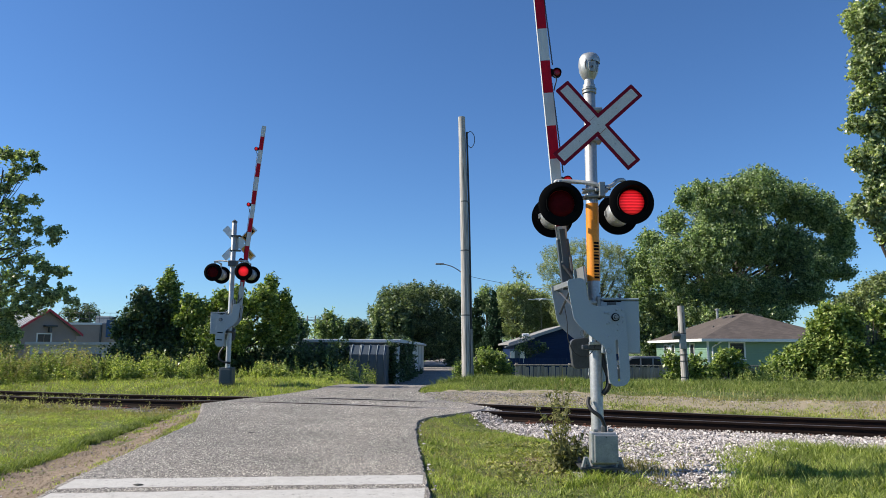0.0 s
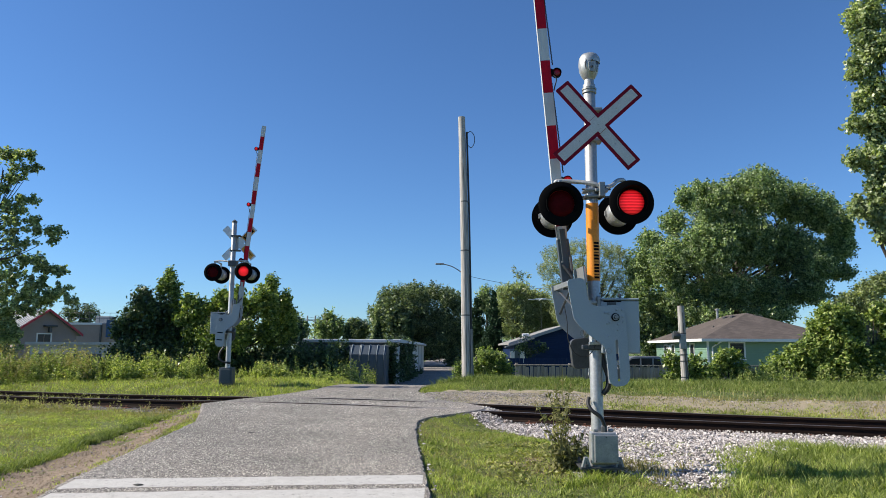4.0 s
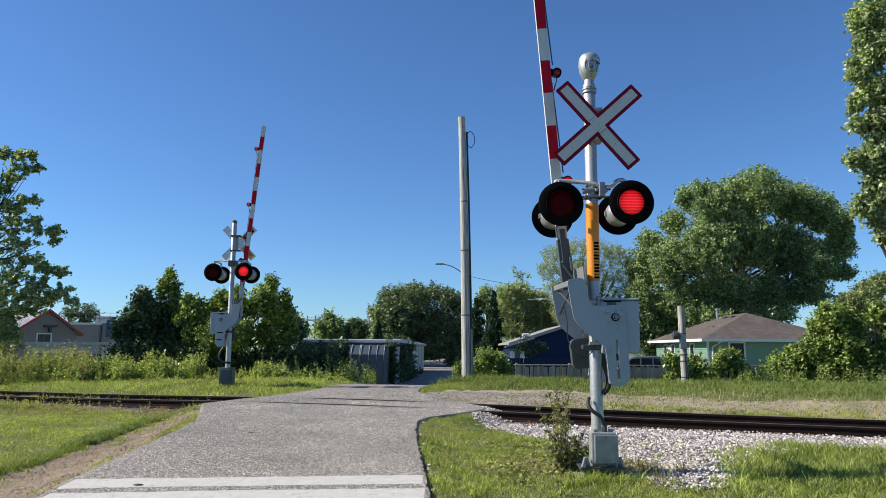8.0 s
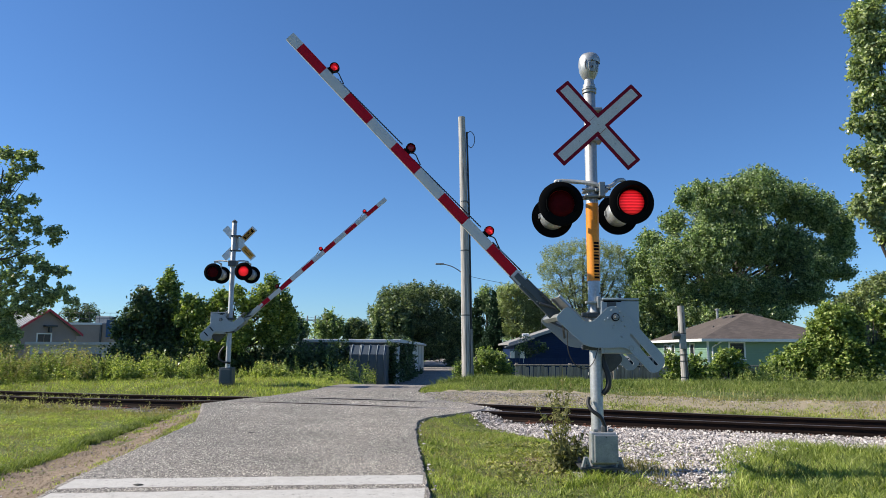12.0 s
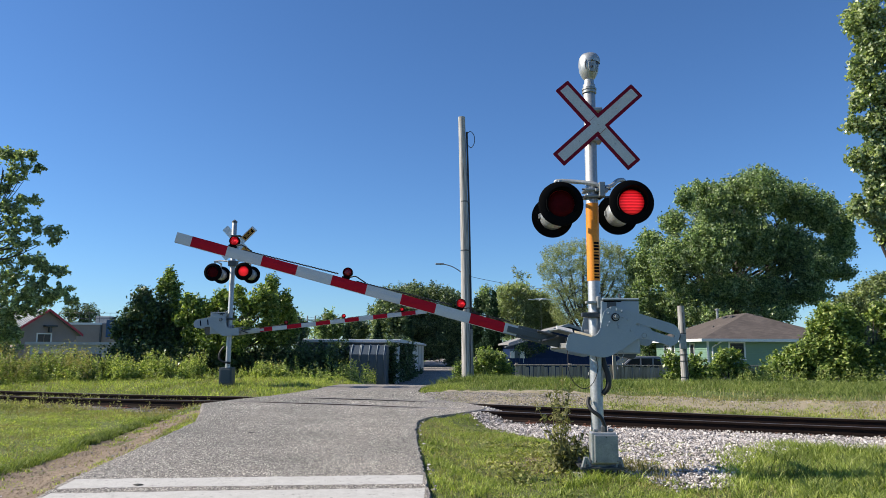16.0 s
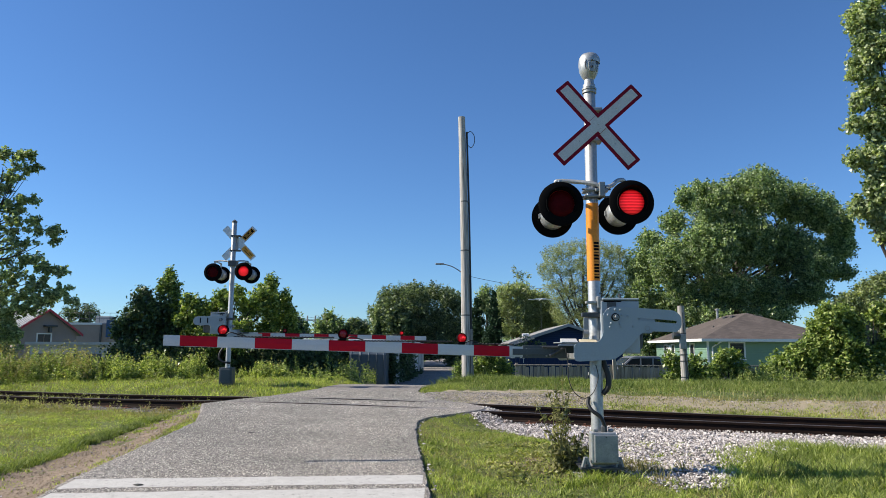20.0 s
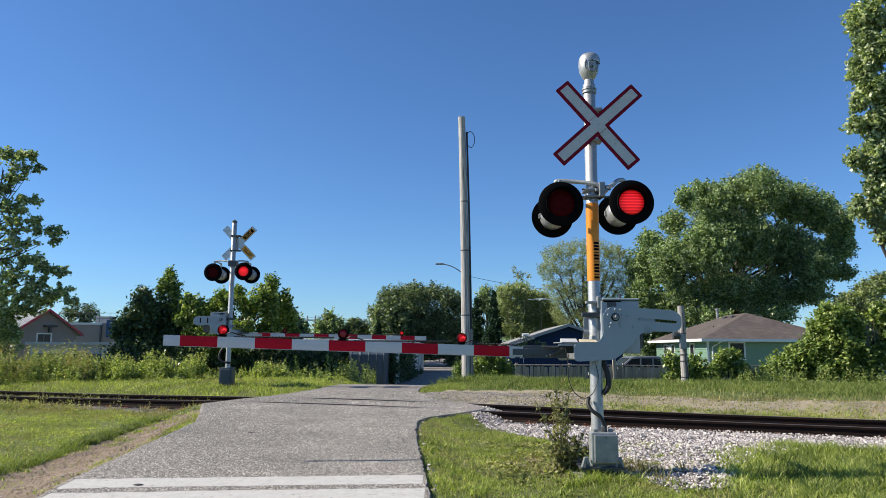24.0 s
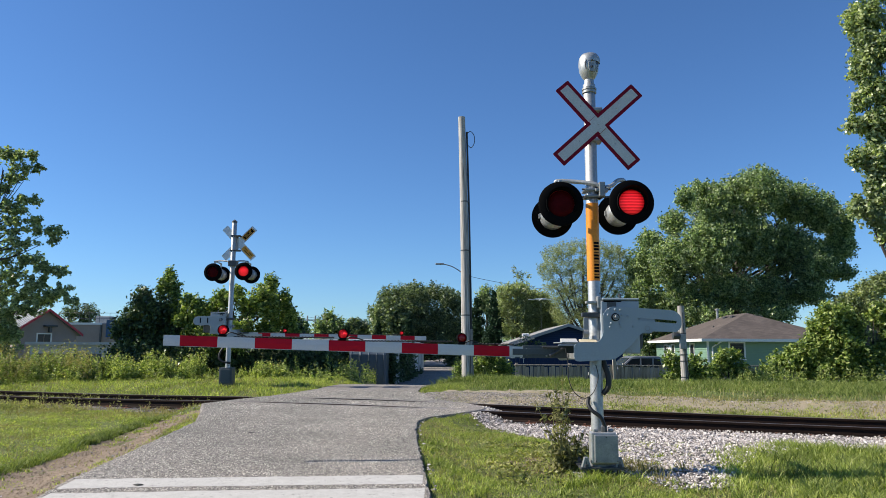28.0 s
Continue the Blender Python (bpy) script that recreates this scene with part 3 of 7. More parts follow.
def patch(name, xs, low, high, n, lift, material, seed, rag):
    """A sheet laid on the soil between two edges given over x."""
    rng = np.random.default_rng(seed)
    rows = []
    for x in xs:
        a, b = low(x) + rng.normal(0, rag), high(x) + rng.normal(0, rag)
        y = np.linspace(a, max(b, a + 0.05), n)
        z = soil_height(np.full(n, x), y) + lift + rng.normal(0, 0.006, n)
        z[0] -= 0.03
        z[-1] -= 0.03
        rows.append(np.stack([np.full(n, x), y, z], 1))
    i = (np.arange(len(xs) - 1)[:, None] * n + np.arange(n - 1)[None, :]).ravel()
    return raw_mesh(name, np.concatenate(rows), np.stack([i, i + n, i + n + 1, i + 1], 1), material, smooth=True)


def track_y(x, s):
    return 14.87 + TRACK_SLOPE * x + s / TRACK_COS


bed = patch("ballast_bed", np.concatenate([np.arange(0.35, 10, 0.12), np.arange(10, 60, 1.5)]), ballast_low, lambda x: track_y(x, 1.7), 60, 0.012, BALLAST, 11, 0.06)
tagged(bed, "pale crushed stone ballast under the rails", "ballast", kind="structure")
bed = patch("ballast_bed", np.concatenate([np.arange(-60, -16, 1.5), np.arange(-16, -4.9, 0.15)]), lambda x: track_y(x, -1.5), lambda x: track_y(x, 1.4), 24, 0.012, BALLAST, 12, 0.05)
tagged(bed, "weedy grey ballast between rusty rails", "ballast", kind="structure")
strip = patch("dirt_track", np.concatenate([np.arange(-0.45, 14, 0.12), np.arange(14, 60, 1.5)]), lambda x: track_y(x, 1.65), lambda x: track_y(x, 3.3 + 0.35 * math.sin(x * 0.7)), 24, 0.014, DIRT, 13, 0.07)
tagged(strip, "brown dirt and gravel strip along the track", "dirt track", kind="structure")
VERGE_Y = [5.6, 6.6, 7.3, 8.1, 9.3, 10.2, 11.2, 12.0, 12.7, 13.4, 14.2]
VERGE_L = [-4.5, -4.6, -4.75, -4.86, -4.93, -5.02, -5.1, -5.14, -5.18, -5.2, -5.2]
VERGE_R = [-3.5, -3.52, -3.55, -3.6, -3.72, -4.1, -4.38, -4.45, -4.5, -4.55, -4.75]


def in_verge(x, y):
    wave = 0.05 * np.sin(y * 7.0) + 0.04 * np.sin(y * 17.0)
    a = (y > 5.6) & (y < 14.2) & (x > np.interp(y, VERGE_Y, VERGE_L) + wave) & (x < np.interp(y, VERGE_Y, VERGE_R) + 0.06 + wave)
    island = ((x + 4.45) / 0.16) ** 2 + ((y - 7.45) / 0.3) ** 2 < 1
    return a & ~island | ((y > 14.2) & (y < 15) & (x > -5.2) & (x < -4.6) & (np.sin(y * 9) > -0.2))


def trodden_soil(x, y):
    return np.exp(-((x - 1.15) / 0.4) ** 2 - ((y - 8.9) / 0.7) ** 2)


verge = ribbon("dirt_verge", np.arange(5.6, 14.2, 0.07), lambda y: float(np.interp(y, VERGE_Y, VERGE_L)) - 0.05, lambda y: float(np.interp(y, VERGE_Y, VERGE_R)) + 0.08, 0.004, SOIL, 12, 0.05, 0.02, 14, soil_height, 0.14)
tagged(verge, "bare brown dirt verge beside the asphalt", "dirt verge", kind="structure")


worn = sheet("worn_turf", np.arange(0.45, 1.95, 0.1), np.arange(7.4, 10.5, 0.1), lambda x, y: soil_height(x, y) + 0.012 * trodden_soil(x, y) - 0.006, SOIL)
tagged(worn, "bare brown soil showing through thin turf", "soil", kind="structure")


def clump_wave(x, y):
    return 0.55 + 0.45 * np.sin(x * 5.0 + 2 * np.sin(y * 2.3)) * np.sin(y * 4.1)


def stones(name, pts, size, seed, label, material=None):
    """Many angular stones in one mesh."""
    rng = np.random.default_rng(seed)
    n = len(pts)
    base = np.array([(1, 0, 0), (-1, 0, 0), (0, 1, 0), (0, -1, 0), (0, 0, 1), (0, 0, -1)], float)
    tri = np.array([(0, 2, 4), (2, 1, 4), (1, 3, 4), (3, 0, 4), (2, 0, 5), (1, 2, 5), (3, 1, 5), (0, 3, 5)])
    v = base[None] * rng.uniform(0.55, 1.25, (n, 6, 1)) + rng.normal(0, 0.28, (n, 6, 3))
    v *= (size * rng.uniform(0.6, 1.35, n))[:, None, None] * np.array([1, 1, 0.75])
    a = rng.uniform(0, 2 * np.pi, n)
    c, s = np.cos(a)[:, None], np.sin(a)[:, None]
    x, y = v[..., 0] * c - v[..., 1] * s, v[..., 0] * s + v[..., 1] * c
    v = np.stack([x, y, v[..., 2]], -1) + pts[:, None, :]
    f = tri[None] + (np.arange(n) * 6)[:, None, None]
    ob = raw_mesh(name, v.reshape(-1, 3), f.reshape(-1, 3), material or STONE)
    return tagged(ob, label, "gravel", kind="stuff")


rng = np.random.default_rng(21)
x = rng.uniform(0.4, 10, 105000)
y = rng.uniform(6.5, 16, 105000)
s = off_track(x, y)
low = ballast_low(x) + rng.normal(0, 0.13, len(x))
keep = (y > low) & (s < 1.6) & (rng.uniform(0, 1, len(x)) < np.where(s > -1.02, 0.3, 0.95))
x, y = x[keep], y[keep]
stones("ballast_stones", np.stack([x, y, soil_height(x, y) + 0.02 + rng.uniform(-0.016, 0.02, len(x))], 1), 0.0195, 22, "loose pale grey and pink crushed stones")
x = rng.uniform(-14, 12, 52000)
y = track_y(x, 0) + np.where(x > -2, rng.uniform(1.2, 3.3, 52000), rng.uniform(-1.8, 1.4, 52000))
l, r = road_edge(y)
keep = ((x > r + 0.05) | (x < l - 0.25)) & (rng.uniform(0, 1, len(x)) < np.where(x > -2, np.where(x < 3.2, 1.0, 0.16), 0.3))
x, y = x[keep], y[keep]
stones("track_gravel", np.stack([x, y, soil_height(x, y) + 0.022], 1), 0.0138, 23, "scattered grey gravel along the track", TRACK_STONE)
x = rng.uniform(-5.3, -3.5, 16000)
y = rng.uniform(5.8, 14.2, 16000)
keep = in_verge(x, y) & (rng.uniform(0, 1, 16000) < 0.6 * clump_wave(x, y)) & (x < road_edge(y)[0] - 0.03)
x, y = x[keep], y[keep]
tagged(stones("soil_clods", np.stack([x, y, soil_height(x, y) + 0.005], 1), 0.0085, 27, "crumbled brown soil clods", SOIL), kind="stuff")
x = rng.uniform(-5.6, 0.6, 5000)
y = rng.uniform(6.2, 16, 5000)
l, r = road_edge(y)
keep = ((x < l + 0.01) & (x > l - 1.0) & (rng.uniform(0, 1, 5000) < 0.12)) | ((x > r - 0.02) & (x < r + 0.1))
x, y = x[keep], y[keep]
stones("edge_gravel", np.stack([x, y, soil_height(x, y) + 0.02], 1), 0.016, 24, "small loose stones along the asphalt edge")


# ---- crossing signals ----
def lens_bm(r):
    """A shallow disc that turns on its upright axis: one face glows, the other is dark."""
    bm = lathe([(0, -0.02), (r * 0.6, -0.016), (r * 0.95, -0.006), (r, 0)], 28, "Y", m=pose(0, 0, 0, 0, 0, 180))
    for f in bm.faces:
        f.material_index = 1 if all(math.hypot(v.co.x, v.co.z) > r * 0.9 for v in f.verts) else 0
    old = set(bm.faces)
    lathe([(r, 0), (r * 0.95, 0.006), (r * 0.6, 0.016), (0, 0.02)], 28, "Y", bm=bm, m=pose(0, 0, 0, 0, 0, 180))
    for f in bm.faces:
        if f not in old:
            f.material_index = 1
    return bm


def make_lamp(signal, x, y, z, turn, dark):
    """One round flasher with a black backing disc, hood, housing and turning lens. turn 0 faces the viewer's side."""
    bm = lathe([(0.15, -0.004), (0.236, -0.004), (0.254, 0.006), (0.254, 0.012), (0.236, 0.004), (0.15, 0.004), (0.15, -0.004)], 40, "Y", m=pose(0, 0, 0, 0, 0, 180))
    lamp = part("signal_lamp", bm, BLACK, signal, "black round backing disc", pose(x, y, z, 0, 0, turn), True)
    bm = bmesh.new()
    n = 26
    rows = []
    for k in range(n + 1):
        a = radians(-35 + 250 * k / n)
        reach = 0.06 + 0.06 * max(math.sin(a), -0.2)
        rows.append([bm.verts.new((q * math.cos(a), yy, q * math.sin(a))) for q, yy in ((0.165, -0.004), (0.17, -reach), (0.174, -reach), (0.169, -0.004))])
    for p, q in zip(rows, rows[1:]):
        for i in range(3):
            bm.faces.new((p[i], q[i], q[i + 1], p[i + 1]))
    part("hood", bm, BLACK, lamp, "black visor", None, True)
    bm = lathe([(0.156, 0.0), (0.156, 0.17), (0.15, 0.2), (0.12, 0.23), (0.0, 0.235)], 30, "Y", m=Matrix.Scale(-1, 4, (0, 1, 0)) @ pose(0, 0, 0, 0, 0, 0))
    part("housing", bm, GALV, lamp, "silver round housing", None, True)
    for sx in (-1, 1):
        part("latch", boxes((sx * 0.16 - 0.015, sx * 0.16 + 0.015, 0.05, 0.09, -0.03, 0.03), bevel=0.004), STEEL, lamp)
    part("knob", boxes((-0.02, 0.02, 0.21, 0.26, -0.02, 0.02), bevel=0.004), STEEL, lamp)
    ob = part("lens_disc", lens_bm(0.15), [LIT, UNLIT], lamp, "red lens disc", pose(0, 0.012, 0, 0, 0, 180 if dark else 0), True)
    return ob


PLATE_FACE = [(-0.47, -0.288), (-0.2, -0.28), (-0.138, -0.2), (-0.138, 0.04), (-0.056, 0.12), (0.28, 0.105), (0.68, 0.082), (0.752, 0.02), (0.752, -0.1), (0.7, -0.158), (0.34, -0.152), (0.28, -0.185), (0.18, -0.3), (0.08, -0.395), (-0.02, -0.465), (-0.47, -0.49)]


def flip(points, side):
    return [(x * side, z) for x, z in points] if side > 0 else [(x * side, z) for x, z in points][::-1]


def lattice(bm, x0, x1, y, z):
    """A corrugated cable sleeve along the arm."""
    pts = [(x0 + (x1 - x0) * k / 60, y, z + (0.006 if k % 2 else 0)) for k in range(61)]
    return tube(pts, 0.008, 5, bm)


def make_signal(name, at, label, mast_h):
    """The mast of a crossing signal, on which its parts are hung."""
    sig = thing(name, at, label, "crossing signal", "crossing signals")
    part("mast", lathe([(0.07, 0.2), (0.07, mast_h - 0.01), (0.062, mast_h), (0, mast_h)], 24), GALV, sig, "silver painted round mast", None, True)
    return sig


# near signal
NEAR = pose(1.73, 8.09, -0.01)
near = make_signal("crossing_signal", NEAR, "silver crossing signal with crossbuck, red flashers and striped gate arm", 4.47)
part("base_casting", lathe([(0.17, 0.136), (0.17, 0.15), (0.125, 0.165), (0.1, 0.21), (0.095, 0.3), (0.078, 0.31)], 20), STEEL, near, "cast mast base", None, True)
part("base_plate", boxes((-0.23, 0.23, -0.21, 0.21, 0.108, 0.134), bevel=0.006), DARK_STEEL, near, "square base plate")
part("footing", boxes((-0.27, 0.27, -0.25, 0.27, -0.2, 0.03), bevel=0.015), CONCRETE, near, "grey concrete footing")
for bx in (-0.18, 0.18):
    for by in (-0.16, 0.16):
        part("anchor_bolt", lathe([(0.018, 0.0), (0.018, 0.104), (0.03, 0.104), (0.03, 0.128), (0.014, 0.13), (0.014, 0.16), (0, 0.16)], 6), DARK_STEEL, near, "", pose(bx, by, 0.03))
for bx in (-0.17, 0.19):
    part("base_foot", plate([(bx - 0.05, 0.134), (bx + 0.05, 0.134), (bx + 0.02, 0.235), (bx - 0.02, 0.235)], -0.2, -0.14, 0.006), STEEL, near, "cast base lug")
    part("foot_nut", lathe([(0.028, 0.0), (0.028, 0.03), (0.012, 0.032), (0.012, 0.06), (0, 0.06)], 6), DARK_STEEL, near, "", pose(bx, -0.19, 0.134))
jb = part("junction_box", boxes((-0.115, 0.16, -0.2, -0.06, 0.16, 0.5), bevel=0.016), GALV, near, "grey cast junction box")
part("box_lid", boxes((-0.085, 0.175, -0.226, -0.202, 0.175, 0.475), bevel=0.012), STEEL, jb, "grey bolted lid")
for bx, bz in ((0.045, 0.45), (-0.07, 0.2), (0.16, 0.2)):
    part("lid_bolt", bolt_bm(0.009, 0.008), DARK_STEEL, jb, "", pose(bx, -0.226, bz))
for bx in (-0.055, 0.115):
    part("lug", boxes((bx - 0.025, bx + 0.025, -0.17, -0.11, 0.5, 0.53), bevel=0.008), STEEL, jb)
conduit = smooth_path([(0.04, -0.14, 0.49), (0.045, -0.15, 0.56), (0.0, -0.16, 0.66), (-0.09, -0.14, 0.73), (-0.12, -0.1, 0.8), (-0.1, -0.06, 0.86)], 6)
part("conduit", tube(conduit, 0.021, 10), RUBBER, near, "black rubber cable conduit", None, True)
part("conduit_nut", lathe([(0.034, 0), (0.034, 0.05), (0.026, 0.07), (0, 0.07)], 8), DARK_STEEL, near, "", pose(0.04, -0.14, 0.5))
part("cable", tube(smooth_path([(0.06, 0.02, 1.42), (0.085, -0.02, 1.24), (0.125, -0.04, 1.1), (0.12, -0.05, 0.98), (0.06, -0.04, 0.9)], 6), 0.031, 10), RUBBER, near, "thick black cable loop", None, True)
hanging_wire = part("thin_wire", tube(smooth_path([(-0.36, -0.1, 1.42), (-0.335, -0.11, 1.25), (-0.33, -0.12, 1.06), (-0.27, -0.12, 0.92), (-0.16, -0.12, 0.857), (-0.06, -0.11, 0.92), (0.0, -0.1, 1.08), (-0.02, -0.09, 1.22)], 6), 0.0052, 6), RUBBER, near, "thin hanging wire", None, True)
# bell
bell = part("bell", lathe([(0.072, 0.0), (0.072, 0.035), (0.06, 0.05), (0.055, 0.1), (0.085, 0.14), (0.112, 0.2), (0.12, 0.28), (0.115, 0.35), (0.09, 0.395), (0.05, 0.412), (0, 0.415)], 24), GALV, near, "silver round-topped bell", pose(0, 0, 4.47), True)
part("bell_louvre", plate(rounded([(-0.02, 0.17), (0.035, 0.16), (0.05, 0.28), (-0.03, 0.28)], 0.02, 4), -0.128, -0.1, 0.004), STEEL, bell, "bell clapper cover")
part("bell_slot", tube([(-0.055, -0.108, 0.2), (-0.062, -0.112, 0.28), (-0.03, -0.1, 0.34)], 0.006, 6), DARK_STEEL, bell, "dark seam")
part("bell_slot", tube([(0.075, -0.095, 0.17), (0.085, -0.098, 0.28), (0.05, -0.1, 0.36)], 0.006, 6), DARK_STEEL, bell, "dark seam")
part("bell_bolt", bolt_bm(0.014, 0.02), DARK_STEEL, bell, "", pose(0.01, -0.13, 0.22))
part("bell_bolt", bolt_bm(0.01, 0.02), DARK_STEEL, bell, "", pose(0.015, -0.128, 0.3))
part("bell_hood", lathe([(0.123, 0.3), (0.126, 0.33), (0.12, 0.37), (0.095, 0.41), (0.05, 0.43), (0, 0.432)], 24), GALV, bell, "rain hood", pose(0.01, 0, 0), True)
part("collar", lathe([(0.074, -0.07), (0.084, -0.066), (0.084, -0.045), (0.077, -0.042), (0.077, -0.03), (0.086, -0.027), (0.086, -0.008), (0.074, -0.004)], 20), STEEL, bell, "clamp collar", None, True)
# crossbuck
for ang, dy in ((-49.2, -0.1), (42.3, -0.112)):
    blade = part("crossbuck_blade", plate(rounded([(-0.632, -0.097), (0.632, -0.097), (0.632, 0.097), (-0.632, 0.097)], 0.012, 2), -0.003, 0.003), SIGN_RED, near, "white crossbuck blade with red border", pose(0.068, dy, 3.985, 0, -ang, 0))
    part("white_face", plate([(-0.592, -0.057), (0.592, -0.057), (0.592, 0.057), (-0.592, 0.057)], -0.006, -0.003), SIGN_WHITE, blade)
    if dy < -0.105:
        for zc in (-0.0755, 0.0755):
            part("white_bridge", boxes((-0.054, 0.054, -0.006, -0.003, zc - 0.018, zc + 0.018)), SIGN_WHITE, blade)
    for bx in (-0.3, 0.0, 0.3):
        part("rivet", bolt_bm(0.007, 0.004), STEEL, blade, "", pose(bx, -0.006, 0.0))
for bz in (3.8, 4.165):
    part("sign_clamp", boxes((-0.085, 0.13, -0.095, 0.085, bz, bz + 0.04), bevel=0.008), STEEL, near, "galvanised sign clamp")
# flashers
NEAR_Z = 3.02
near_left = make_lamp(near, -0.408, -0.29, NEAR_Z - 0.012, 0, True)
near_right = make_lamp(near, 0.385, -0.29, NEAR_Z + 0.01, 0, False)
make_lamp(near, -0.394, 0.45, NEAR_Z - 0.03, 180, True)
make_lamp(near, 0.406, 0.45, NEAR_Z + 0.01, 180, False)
arm_bm = tube(smooth_path([(-0.41, 0.05, 3.31), (-0.39, 0.04, 3.345), (-0.2, 0.0, 3.33), (0.0, -0.08, 3.29), (0.1, -0.1, 3.24)], 5), 0.025, 10)
part("crossarm", arm_bm, GALV, near, "curved lamp bracket pipe", None, True)
part("crossarm", tube(smooth_path([(0.41, 0.05, 3.32), (0.38, 0.04, 3.36), (0.3, -0.02, 3.34), (0.22, -0.08, 3.27), (0.14, -0.1, 3.24)], 5), 0.025, 10), GALV, near, "curved lamp bracket pipe", None, True)
for lx in (-0.4, 0.395):
    part("lamp_yoke", boxes((lx - 0.018, lx + 0.018, -0.22, 0.38, 3.275, 3.3), (lx - 0.018, lx + 0.018, -0.2, -0.15, 3.1, 3.29), (lx - 0.018, lx + 0.018, 0.33, 0.38, 3.1, 3.29), bevel=0.006), GALV, near, "lamp yoke")
part("crossarm_clamp", boxes((0.06, 0.13, -0.14, 0.03, 3.13, 3.3), (0.02, 0.17, -0.12, 0.0, 3.19, 3.23), (-0.1, 0.12, -0.1, 0.1, 3.205, 3.235), (-0.1, 0.12, -0.1, 0.1, 3.13, 3.16), bevel=0.009), STEEL, near, "cast clamp")
for sx in (0.045, 0.075):
    part("control_rod", tube([(sx, -0.11, 1.5), (sx, -0.11, 1.93 - sx)], 0.011, 8), GALV, near, "thin vertical rod", None, True)
part("rod_bracket", boxes((-0.09, 0.1, -0.125, -0.06, 1.44, 1.475), bevel=0.006), GALV, near, "rod bracket")
part("rod_bracket", boxes((-0.12, 0.0, -0.13, -0.05, 1.9, 1.93), bevel=0.006), GALV, near, "rod bracket")
for bz in (3.13, 3.22):
    part("clamp_bolt", tube([(-0.13, -0.085, bz), (0.2, -0.085, bz)], 0.011, 6), DARK_STEEL, near)
# orange band with dark bars
band = part("number_band", lathe([(0.0715, 2.165), (0.0735, 2.167), (0.0735, 3.065), (0.0715, 3.067)], 24), ORANGE, near, "orange wrap with dark bars", None, True)
for k in range(12):
    if k in (1, 5, 8):
        row = (2.195 + k * 0.036, 0.008)
    else:
        row = (2.189 + k * 0.036, 0.024)
    bm = bmesh.new()
    vs = [[bm.verts.new((0.0745 * math.sin(a), -0.0745 * math.cos(a), z)) for z in (row[0], row[0] + row[1])] for a in (-0.1, 0.15, 0.4, 0.65, 0.85)]
    for p, q in zip(vs, vs[1:]):
        bm.faces.new((p[0], q[0], q[1], p[1]))
    part("dark_bar", bm, BLACK, band)


def gate_machine(sig, px, pz, fy, by, side, y_mid):
    """The fixed machine box beside the mast."""
    x0, x1 = sorted((px - side * 0.09, px - side * 0.3))
    mb = part("gate_machine", boxes((min(px + side * 0.13, px - side * 0.3), max(px + side * 0.13, px - side * 0.3), fy + 0.05, by - 0.05, pz - 0.4, pz + 0.19), bevel=0.014), PALE, sig, "pale grey gate machine box")
    part("machine_lid", boxes((min(px + side * 0.115, px - side * 0.3), max(px + side * 0.115, px - side * 0.3), fy + 0.035, by - 0.035, pz + 0.192, pz + 0.215), bevel=0.008), PALE, mb, "hinged lid")
    part("name_panel", boxes((min(px + side * 0.06, px - side * 0.04), max(px + side * 0.06, px - side * 0.04), fy + 0.04, fy + 0.048, pz + 0.1, pz + 0.17)), DARK_STEEL, mb, "dark recessed panel")
    part("lifting_eye", lathe([(0.014, 0), (0.014, 0.02), (0, 0.02)], 8), DARK_STEEL, mb, "", pose(px + side * 0.11, fy + 0.15, pz + 0.215))
    eye = bmesh.new()
    tube([(0.026 * math.cos(a), 0, 0.026 * math.sin(a)) for a in np.linspace(0, 2 * math.pi, 17)], 0.006, 6, eye)
    part("eye_ring", eye, DARK_STEEL, mb, "", pose(px + side * 0.11, fy + 0.15, pz + 0.255))
    part("lid_post", tube([(px - side * 0.1, fy + 0.1, pz + 0.12), (px - side * 0.1, fy + 0.1, pz + 0.27)], 0.016, 8), DARK_STEEL, mb, "upright lid hinge pin", None, True)
    # solid black strip painted in for the shade below the lid
    part("lid_gap", boxes((min(px + side * 0.1, px - side * 0.1), max(px + side * 0.1, px - side * 0.1), fy + 0.044, fy + 0.049, pz + 0.172, pz + 0.186)), BLACK, mb, "black strip for the shade under the lid")
    part("side_hinge", boxes((min(px + side * 0.12, px + side * 0.165), max(px + side * 0.12, px + side * 0.165), fy + 0.06, fy + 0.14, pz + 0.1, pz + 0.24), bevel=0.012), STEEL, mb, "hinge lug")
    for bz in (-0.33, 0.03):
        part("clamp_ear", boxes((min(side * 0.1, side * 0.17), max(side * 0.1, side * 0.17), -0.12, -0.05, pz + bz - 0.025, pz + bz + 0.025), bevel=0.01), DARK_STEEL, sig, "clamp ear")
        part("mast_clamp", boxes((min(side * 0.1, -side * 0.14), max(side * 0.1, -side * 0.14), -0.1, 0.1, pz + bz - 0.03, pz + bz + 0.03), bevel=0.01), DARK_STEEL, sig, "mast clamp")
        part("clamp_bolt", tube([(side * 0.15, -0.085, pz + bz), (-side * 0.12, -0.085, pz + bz)], 0.013, 6), DARK_STEEL, sig)
    part("motor_knob", lathe([(0.045, 0), (0.045, 0.05), (0.03, 0.06), (0, 0.06)], 12, "X"), STEEL, sig, "round cable entry", pose(side * 0.09 - (0.06 if side < 0 else 0), -0.09, pz - 0.18))
    return mb


